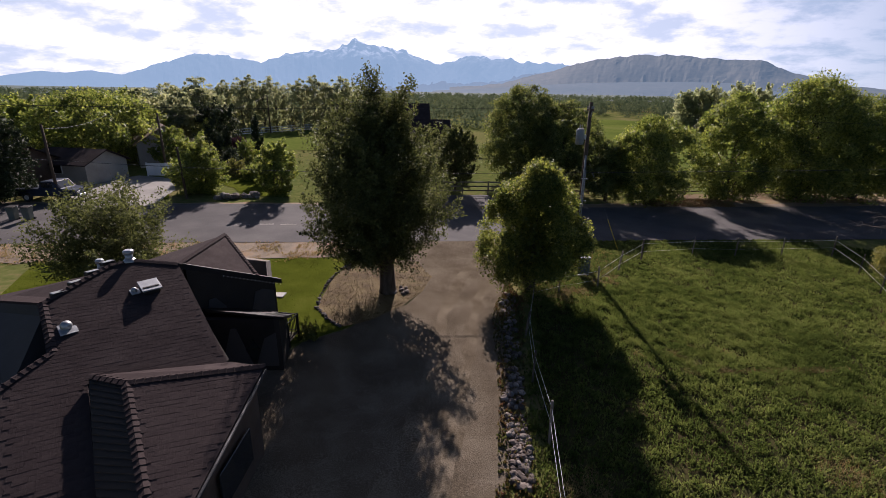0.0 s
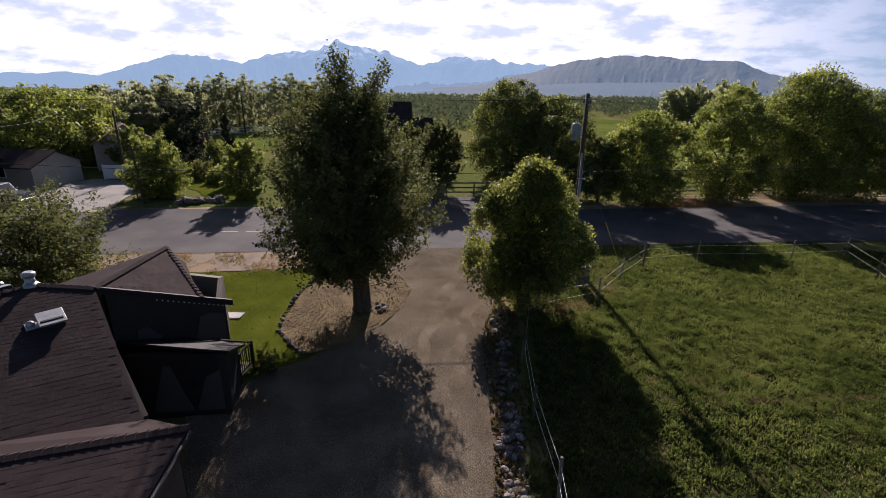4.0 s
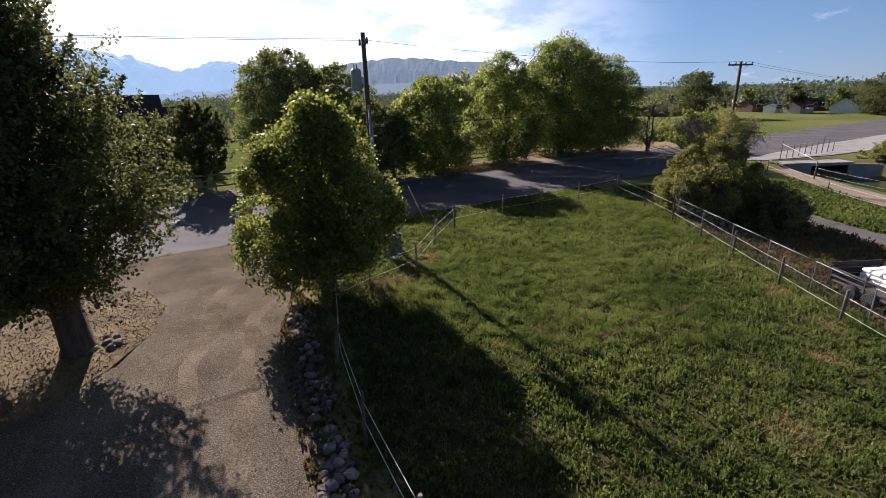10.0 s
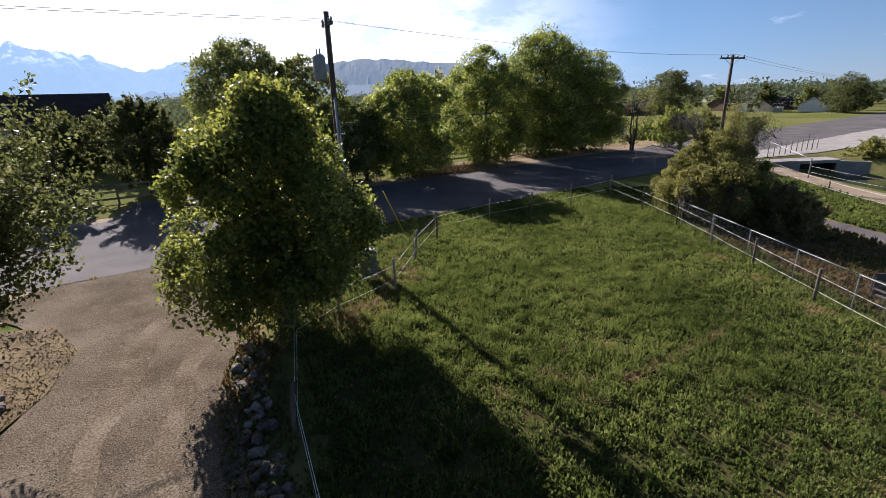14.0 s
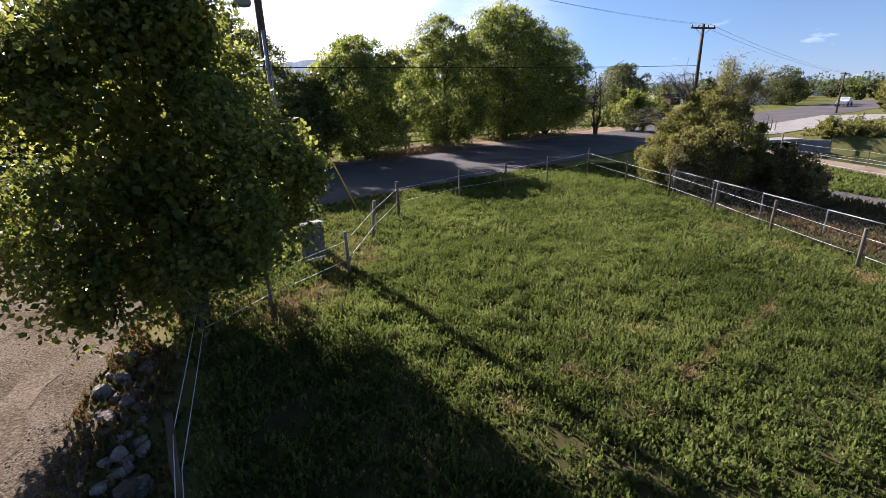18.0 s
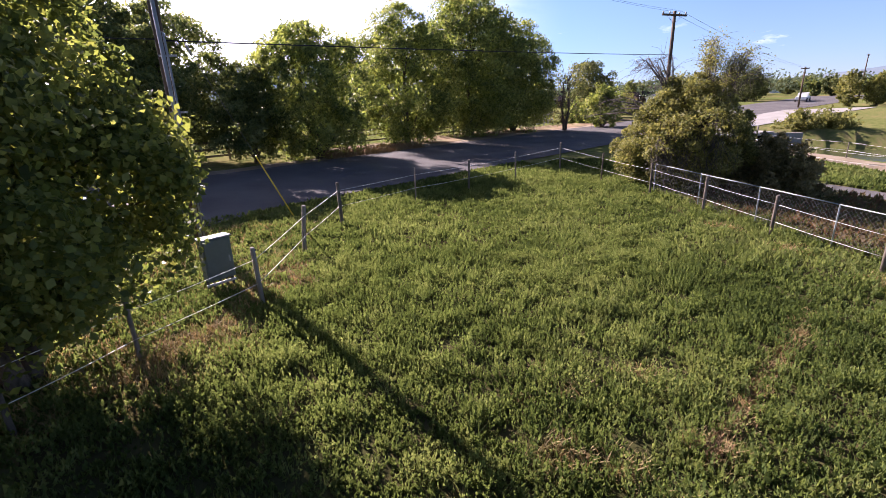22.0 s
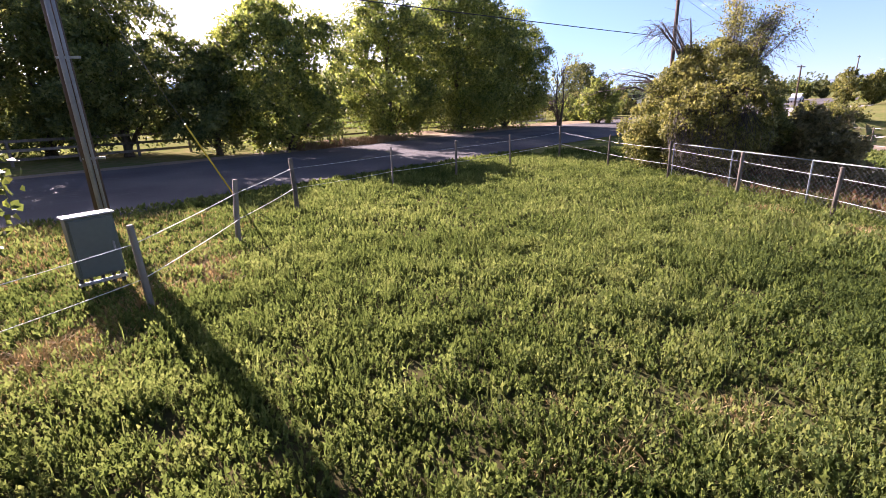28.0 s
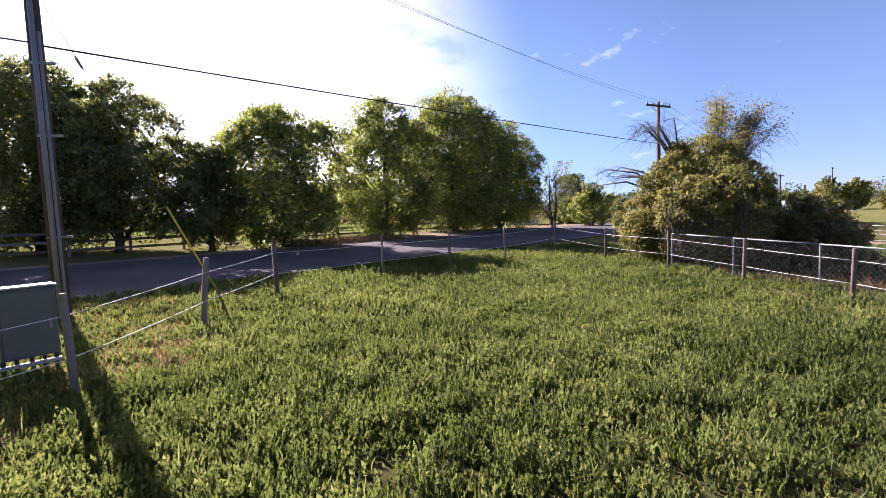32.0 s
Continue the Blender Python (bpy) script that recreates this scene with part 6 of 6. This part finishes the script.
def pickup(at, turn, paint, label):
    c = thing("pickup", (*at, lift(*at) + .05), label, "pickup truck", turn=turn)
    bm = bmesh.new()
    prof = [(-2.6, .45), (-2.6, 1.05), (-.55, 1.08), (-.35, 1.72), (.75, 1.75), (1.25, 1.12), (2.45, 1.0), (2.6, .5)]
    l, r = [bm.verts.new((x, -.92, z)) for x, z in prof], [bm.verts.new((x, .92, z)) for x, z in prof]
    bm.faces.new(l)
    bm.faces.new(r[::-1])
    for i in range(len(prof)):
        j = (i + 1) % len(prof)
        bm.faces.new((l[j], l[i], r[i], r[j]))
    bmesh.ops.recalc_face_normals(bm, faces=bm.faces)
    bmesh.ops.bevel(bm, geom=bm.edges[:], offset=.06, segments=2, affect="EDGES")
    part("body", bm, paint, c)
    for s in (-1, 1):
        box_part("side_window", (.95, .03, .42), (.2, s * .925, 1.42), M_GLASS, c, bevel=.01)
        for x in (-1.6, 1.65):
            w = tube_part("wheel", [(x, s * .95 - .12, .38), (x, s * .95 - .09, .38), (x, s * .95 + .09, .38), (x, s * .95 + .12, .38)], [.3, .38, .38, .3], M_TYRE, c, 18)
            tube_part("rim", [(x, s * .95 - .125, .38), (x, s * .95 + .125, .38)], .2, M_GALV, w, 12)
        box_part("headlight", (.05, .35, .16), (2.58, s * .65, .85), M_WHITE, c, bevel=.02)
    box_part("windscreen", (.05, 1.5, .62), (1.03, 0, 1.42), M_GLASS, c, (0, -38, 0), .01)
    box_part("bumper", (.12, 1.8, .2), (2.62, 0, .55), M_GALV, c, bevel=.03)
    return c


pickup((-46.4, 12.2), 25, M_BLUEPAINT, "dark blue pickup truck parked on the drive")
pickup((98, 84), 30, M_WHITE, "white van-like truck parked far down the road")
for k, (x, y) in enumerate(((-42.6, 7.4), (-41.7, 7.9))):
    b = thing("wheelie_bin", (x, y, lift(x, y)), "dark plastic wheeled bin at the kerb", "bin", "bins at the kerb", 30)
    bm = slab(bmesh.new(), (.55, .6, .95), (0, 0, .55), bevel=.04)
    for v in bm.verts:
        if v.co.z < .4:
            v.co.x, v.co.y = v.co.x * .8, v.co.y * .8
    part("body", bm, M_BOXGREEN, b)
    box_part("lid", (.62, .68, .06), (0, 0, 1.06), M_FASCIA, b, (4, 0, 0), .02)
    tube_part("wheel", [(-.3, .25, .1), (.3, .25, .1)], .1, M_TYRE, b, 10)

# bridge over the canal
br = thing("bridge", (38, 41, lift(38, 41)), "concrete canal bridge with wire railing and a dark culvert", "bridge")
br.matrix_world = Matrix.Identity(4)


def run(name, a, b, z0, z1, thick, mat, parent):
    d, t = math.dist(a, b), math.degrees(math.atan2(b[1] - a[1], b[0] - a[0]))
    return box_part(name, (d, thick, z1 - z0), ((a[0] + b[0]) / 2, (a[1] + b[1]) / 2, (z0 + z1) / 2), mat, parent, (0, 0, t), .02)


run("wing_wall", (32.8, 41.5), (36.1, 39.95), -1.8, .12, .3, M_OLDCONC, br)
run("headwall", (35.95, 39.95), (39.7, 39.75), -.14, .14, .4, M_OLDCONC, br)
# added near-black sheet and sides: the darkness inside the culvert is their colour
run("culvert_back", (35.9, 41.0), (39.7, 40.9), -1.8, -.06, .2, M_FASCIA, br)
run("culvert_side", (36.0, 40.15), (36.0, 41.0), -1.8, -.06, .25, M_FASCIA, br)
run("culvert_side", (39.6, 40.0), (39.6, 41.0), -1.8, -.06, .25, M_FASCIA, br)
run("side_wall", (39.6, 39.8), (41.8, 38.5), -1.8, .02, .3, M_OLDCONC, br)
run("deck", (33.6, 41.35), (40.4, 41.1), -.02, .1, 2.3, M_OLDCONC, br)
prev = None
for k in range(10):
    x, y = 34.7 + .96 * k, 42.3 + .42 * k
    z, tall = lift(x, 45.0), 1.75 if k in (0, 7) else 1.3
    tube_part("rail_post", [(x, y, z - .3), (x, y, z + tall)], .04, M_POST, br, 6)
    if prev:
        for h in (.5, .9, 1.25):
            tube_part("rail_wire", [(*prev[:2], prev[2] + h), (x, y, z + h)], .008, M_GALV, br, 4)
    prev = (x, y, z)
gate = thing("pipe_gate", (30.6, 33.0, lift(30, 33)), "slanting steel pipe rail from the bridge to a canal post", "gate")
gate.matrix_world = Matrix.Identity(4)
tube_part("brace", [(34.7, 42.25, 1.7), (30.6, 33.0, 1.4)], .03, M_GALV, gate, 6)
tube_part("post", [(30.6, 33.0, -.4), (30.6, 33.0, 1.45)], .05, M_POST, gate, 6)
tree((44.0, 40.6), 1.5, 1.9, 0.0, "droop", 5000, 0.16, M_OLIVE, "pale green bank shrub by the canal wall", 57, 0.05, 3, clumps=50, category="bush", name="bush")
tree((47.0, 40.0), 1.5, 2.1, 0.0, "droop", 5000, 0.16, M_OLIVE, "pale green bank shrub by the canal wall", 58, 0.05, 3, clumps=50, category="bush", name="bush")
wf = thing("canal_fence", (31.5, 30, lift(31.5, 30)), "sagging wire fence along the canal bank", "fence")
wf.matrix_world = Matrix.Identity(4)
for row in ([(30.6, 33.0), (30.9, 27.0), (30.4, 20), (29.8, 12), (29.4, 6)], [(29.6, 37), (27.0, 27.5), (26.6, 22), (26.0, 15), (25.6, 8)]):
    for x, y in row:
        post("post", x, y, 1.0, .035, wf)
    for a, b in zip(row, row[1:]):
        tape(a, b, .95, .95, wf, .05, .007)
        tape(a, b, .5, .5, wf, .05, .007)

# ---- grass ----
def blades(name, pts, h, w, mat, label, seed, lean=0.5):
    """Thin upright blades, each a bent triangle pair, rooted at plan points."""
    g = np.random.default_rng(seed)
    n = len(pts)
    z = np.array([lift(x, y) for x, y in pts])
    root = np.c_[pts, z + 0.0]
    a = g.uniform(0, 2 * math.pi, n)
    tall = np.array([0.5 + 1.0 * max(0.0, min(1.0, 0.5 + 0.9 * noise.noise(Vector((x * 2.3, y * 2.3, 4.0))) + 0.5 * noise.noise(Vector((x * .6, y * .6, 8.0))))) for x, y in pts[:: 8]])
    hh = h * g.uniform(0.5, 1.25, n) * np.repeat(tall, 8)[:n]
    out = np.c_[np.cos(a), np.sin(a), np.zeros(n)]
    side = np.c_[-np.sin(a), np.cos(a), np.zeros(n)] * (w * g.uniform(0.7, 1.3, n))[:, None]
    bend = (lean * g.uniform(0.2, 1.0, n) * hh)[:, None]
    mid = root + out * bend * 0.35 + np.c_[np.zeros((n, 2)), hh * 0.6]
    tip = root + out * bend + np.c_[np.zeros((n, 2)), hh]
    v = np.stack([root - side * .5, mid - side, tip, mid + side], 1).reshape(-1, 3)
    ob = raw(name, v, np.arange(4 * n).reshape(-1, 4), mat)
    return tagged(ob, label, "grass", kind="stuff")


def thinned(p, seed, scale, keep):
    """Keeps the points where a slow noise is high."""
    g = np.random.default_rng(seed)
    q = np.array([noise.noise(Vector((x * scale, y * scale, seed))) for x, y in p])
    return p[q + g.uniform(-.25, .25, len(p)) > keep]


g = np.random.default_rng(101)
WIDE = [(-4.3, 12.4), (-3.6, 17.5), (-0.6, 22.6), (12.6, 29.8), (14.5, 19), (13.6, 6), (12.8, -2), (0.0, -2), (-1.6, 2.2)]
SPOTS = [(1.35, 9.5, 0.25), (2.8, 10.2, 0.25), (4.9, 11.35, 0.25), (3.4, 8.9, 0.28), (8.4, 11.6, 0.2), (3.3, 11.9, 0.17), (3.4, 11.3, 0.2), (2.7, 11.2, 0.17), (6.7, 12.5, 0.2), (7.5, 5.3, 0.8), (4.6, 9.6, 0.3), (9.2, 10.0, 0.3), (-1.9, 14.3, 0.8), (-2.6, 13.4, 0.7), (-0.6, 16.6, 0.5), (-0.9, 17.6, 0.5), (0.3, 0.8, 0.9), (12.5, 15.2, 0.45), (12.4, 12.6, 0.5), (12.3, 10.0, 0.5), (12.5, 17.6, 0.4), (10.6, 8.2, 0.5), (4.75, 11.2, 0.3), (2.7, 10.0, 0.3), (3.35, 9.65, 0.25)]
FURROW = [(4.35, 9.47), (5.0, 9.85), (5.71, 10.19), (6.4, 10.6), (7.24, 10.98), (8.2, 11.5), (9.26, 12.1)]


def bare(p):
    """How bare the pasture is at plan points, 0 to 1: dry spots, the trodden edge by the fence."""
    q = np.zeros(len(p))
    for x, y, r in SPOTS:
        q = np.maximum(q, np.exp(-((p[:, 0] - x) ** 2 + (p[:, 1] - y) ** 2) / r ** 2))
    # a narrow trodden furrow
    fy = np.interp(p[:, 0], [f[0] for f in FURROW], [f[1] for f in FURROW])
    return np.maximum(q, np.exp(-((p[:, 1] - fy) / .13) ** 2) * ((p[:, 0] > 4.2) & (p[:, 0] < 9.4)))


def growth(x, y):
    """How tall the plants grow at a plan point, about 0 to 1, in uneven clumps."""
    return max(.3, min(1.2, 0.62 + 0.8 * noise.noise(Vector((x * 2.3, y * 2.3, 4.0))) + 0.85 * noise.noise(Vector((x * 5.7, y * 5.7, 2.0))) + 0.35 * noise.noise(Vector((x * .55, y * .55, 8.0)))))


def shoots(name, pts, h, per, leaf, mat, label, category, seed, bush=0, spread=.12):
    """Upright leafy shoots: small pointed leaves standing off each stem. With bush, each point is a plant of that many stems that lean outwards."""
    g = np.random.default_rng(seed)
    tall = np.array([growth(x, y) for x, y in pts])
    off = np.zeros((len(pts), 2))
    if bush:
        pts, tall = np.repeat(pts, bush, 0), np.repeat(tall, bush)
        off = g.normal(size=pts.shape) * spread
        pts = pts + off
        tall = tall * np.clip(1.25 - .42 * np.hypot(off[:, 0], off[:, 1]) / spread, .35, 1.2)
    n = len(pts)
    hi = h * tall * g.uniform(.7, 1.25, n)
    root = np.c_[pts, np.array([lift(x, y) for x, y in pts])]
    lean = np.c_[g.normal(size=(n, 2)) * .22 + off / spread * .32, np.ones(n)]
    f = (np.arange(per) + g.uniform(.0, .8, (n, per))) / per
    base = (root[:, None] + lean[:, None] * (hi[:, None] * f)[..., None]).reshape(-1, 3)
    a = g.uniform(0, 6.28, n * per)
    out = (0.7 - 0.38 * f.ravel()) * g.uniform(.4, 1.2, n * per)
    d = np.c_[np.cos(a) * out, np.sin(a) * out, 0.35 + 0.55 * f.ravel()]
    d /= np.linalg.norm(d, axis=1)[:, None]
    turn = g.uniform(0, 6.28, n * per)
    side = np.c_[np.cos(turn), np.sin(turn), g.normal(size=n * per) * .3]
    s = (leaf * g.uniform(.6, 1.35, n * per))[:, None]
    v = np.stack([base - side * s * .35, base + d * s, base + side * s * .35], 1).reshape(-1, 3)
    return tagged(raw(name, v, np.arange(3 * n * per).reshape(-1, 3), mat), label, category, kind="stuff")


def scatter(n, x0, x1, y0, y1, shape):
    p = np.c_[g.uniform(x0, x1, n), g.uniform(y0, y1, n)]
    return p[inside(shape, p)]


CLOSE = [(-2.6, 13.2), (-1.2, 15.8), (0.4, 18.0), (9.5, 18.0), (9.5, 9.0), (0.6, 9.0), (-1.6, 11.0)]
near = scatter(2600, -3, 10, 9, 18, CLOSE)
near = near[g.uniform(0.25, 1.05, len(near)) > bare(near)]
shoots("pasture_alfalfa", near, 0.27, 10, 0.042, M_GRASS, "dense knee-high alfalfa in leafy mounds", "alfalfa", 101, 22, .12)
far = scatter(6200, -5, 15, -4, 30, WIDE)
far = far[~inside(CLOSE, far) & (g.uniform(0.25, 1.05, len(far)) > bare(far))]
shoots("pasture_alfalfa", far, 0.24, 7, 0.064, M_GRASS, "dense leafy alfalfa in low mounds across the pasture", "alfalfa", 102, 18, .14)
low = scatter(60000, -5, 15, -4, 30, WIDE)
low = thinned(low[g.uniform(0.35, 1.3, len(low)) > bare(low)], 4, 3.0, -0.40)
shoots("pasture_clover", low, 0.15, 5, 0.060, M_GRASS, "short clover between the alfalfa plants", "clover", 122)
pts = np.repeat(scatter(5000, -5, 15, -2, 30, WIDE), 5, 0)
pts = pts + g.normal(size=pts.shape) * 0.05
blades("pasture_grass", pts, 0.22, 0.006, M_GRASS, "thin green grass blades among the alfalfa", 107, 0.7)
VERGE = [(-5.9, 21.9), (-5.8, 14.5), (-4.4, 12.3), (-1.6, 15.6), (0.4, 22.3), (12.4, 29.0), (12.2, 32.2)]
p = scatter(33000, -6, 13, 12, 32.5, VERGE)
shoots("verge_grass", p[~inside([(-4.7, 12.2), (-3.5, 14.9), (-1.2, 18.6), (-0.4, 19.2), (-0.9, 15.3), (-2.9, 13.5)], p) | (g.uniform(size=len(p)) < .35)], 0.10, 6, 0.09, M_GRASS, "short green weeds and grass on the road verge", "weeds", 108)
pts = np.repeat(scatter(4200, -6, 2, 12, 22, VERGE), 7, 0)
blades("verge_straw", pts + g.normal(size=pts.shape) * 0.06, 0.12, 0.008, M_STRAW, "dry straw on the verge by the cabinet", 109, 1.3)
EDGE = [(-4.7, 12.2), (-3.5, 14.9), (-2.5, 16.4), (-1.2, 18.6), (-0.4, 19.2), (-0.1, 18.2), (-0.9, 15.3), (-2.9, 13.5), (-3.8, 12.0)]
pts = np.repeat(scatter(5200, -5, 0, 12, 19.5, EDGE), 7, 0)
blades("edge_straw", pts + g.normal(size=pts.shape) * 0.05, 0.10, 0.008, M_STRAW, "dry golden grass along the fence by the cabinet", 116, 1.7)
tree((-12.0, 4.15), 0.75, 0.5, 0.0, "droop", 2600, 0.06, M_OLIVE, "small pale leafy bush beside the deck", 871, 0.03, 2, clumps=30, category="bush", name="bush", limb_n=6)
tree((-15.6, 12.4), 0.9, 0.5, 0.0, "droop", 1500, 0.07, M_LINDEN, "small dark shrub at the lawn's edge", 870, 0.03, 2, clumps=24, category="bush", name="bush", limb_n=6)
STRIP = [(-0.7, -1), (-1.9, 2), (-2.5, 3.6), (-3.1, 5.6), (-3.8, 8), (-4.9, 12), (-5.7, 14), (-5.2, 10), (-4.3, 7.6), (-2.8, 4), (-2.2, 2), (-1.3, -1)]
shoots("drive_weeds", scatter(6000, -6, 0, -1, 14, [(x - (.35 if k > 5 else -.45), y) for k, (x, y) in enumerate(STRIP)]), 0.15, 6, 0.10, M_WEED, "half-dry weeds between the stones of the drive", "weeds", 110)
CORNER = [(12.7, 28.3), (13.5, 31.5), (19.5, 31), (20.2, 24), (14.0, 22.5), (13.4, 25.5)]
shoots("corner_grass", scatter(13000, 12, 21, 22, 32, CORNER), 0.14, 6, 0.09, M_GRASS, "rough grass between the fence corner and the road", "weeds", 115)
EAST = [(13.4, 2), (13.9, 20), (16, 24), (20.1, 24), (21.1, 19), (21.9, 12), (22.6, 2)]
shoots("lane_weeds", scatter(8000, 13, 23, 2, 24, EAST), 0.18, 7, 0.12, M_WEED, "rusty and green weeds on the dirt beside the lane", "weeds", 111)
BANK = [(24.4, 6), (23.0, 19), (22.1, 23.3), (22.8, 28), (24.5, 33), (29.0, 33), (28.2, 26), (26.8, 19), (25.8, 6)]
shoots("bank_weeds", scatter(11000, 22, 29, 6, 33, BANK), 0.15, 6, 0.14, M_GRASS, "green weeds between the lane and the dirt path", "weeds", 112)
pts = scatter(80000, -33, -9, -5, 15, [(-32, 3.5), (-27.5, 6.7), (-20.5, 10.3), (-16.9, 12.4), (-13.6, 14.2), (-10.2, 9.5), (-11.2, 5.4), (-12.2, 3.6), (-16, -1), (-24, -4)])
pts = pts[~inside(BED, pts)]
blades("lawn_blades", pts, 0.045, 0.010, M_LAWN, "short mown lawn grass", 113, 0.8)
pts = scatter(18000, -16, -8, 5, 14, BED)
pts = np.c_[pts, np.array([lift(x, y) for x, y in pts]) + .065 + g.uniform(0, .01, len(pts))]
tagged(leaves("leaf_litter", pts, 0.05, M_LITTER, None, 114, 0.0), "dry fallen leaves and straw covering the mulch bed", "leaf litter", kind="stuff")
dry = np.c_[g.uniform(-5, 15, 60000), g.uniform(-2, 30, 60000)]
dry = dry[inside(WIDE, dry)]
dry = dry[bare(dry) + g.uniform(0, .12, len(dry)) > .35 * g.uniform(.4, 2.2, len(dry))]
pts = np.repeat(dry, 14, 0) + g.normal(size=(len(dry) * 14, 2)) * 0.07
blades("dry_pasture_grass", pts, 0.11, 0.0065, M_STRAW, "dry straw-coloured grass in bare spots", 103, 1.5)
f = g.uniform(0, len(FURROW) - 1.001, 700)
a, b = np.array(FURROW)[f.astype(int)], np.array(FURROW)[f.astype(int) + 1]
pts = np.repeat(a + (b - a) * (f % 1)[:, None] + g.normal(size=(700, 2)) * .05, 8, 0)
blades("furrow_weeds", pts + g.normal(size=pts.shape) * .05, 0.10, 0.007, M_RUST, "reddish dry weeds along a trodden furrow in the pasture", 118, 1.1)
e = np.c_[g.uniform(-60, 2, 6000), g.uniform(R0 - 3.6, R0 + 0.0, 6000)]
e = np.array([road(s, n) for s, n in e])
e = thinned(e[~inside(DRIVE, e)], 14, 0.8, 0.0)
pts = np.repeat(e, 7, 0) + g.normal(size=(len(e) * 7, 2)) * 0.06
blades("verge_weeds", pts, 0.15, 0.011, M_STRAW, "dry weeds on the road verge", 104, 0.8)


pts = np.repeat(np.array([road(s, n) for s, n in np.c_[g.uniform(19.0, 27.0, 900), g.uniform(R1 + .1, R1 + 2.3, 900)]]), 8, 0)
blades("rust_grass", pts + g.normal(size=pts.shape) * 0.10, 0.34, 0.016, M_RUST, "tall rust-brown dry grass between the road and the rail fence", 117, 0.8)


def pebbles(name, p, size, mat, label, seed):
    """Loose stones, each a squat four-sided pyramid."""
    g = np.random.default_rng(seed)
    n = len(p)
    z = np.array([lift(x, y) for x, y in p]) + 0.04
    s, a = size * g.uniform(.5, 1.5, n), g.uniform(0, 6.28, n)
    c = np.c_[p, z]
    ring = [c + np.c_[s * np.cos(a + k * 1.571), s * np.sin(a + k * 1.571) * .8, np.zeros(n)] for k in range(4)]
    top = c + np.c_[s * .2, s * -.1, s * .8]
    v = np.stack(ring + [top], 1).reshape(-1, 3)
    f = (np.arange(n)[:, None, None] * 5 + np.array([[0, 1, 4], [1, 2, 4], [2, 3, 4], [3, 0, 4]])).reshape(-1, 3)
    return tagged(raw(name, v, f, mat), label, "gravel", kind="stuff")


q = np.c_[g.uniform(-16, 1, 42000), g.uniform(-8, 21, 42000)]
pebbles("drive_pebbles", q[inside(DRIVE, q)], 0.022, M_PEBBLE, "loose pale pebbles on the driveway", 120)
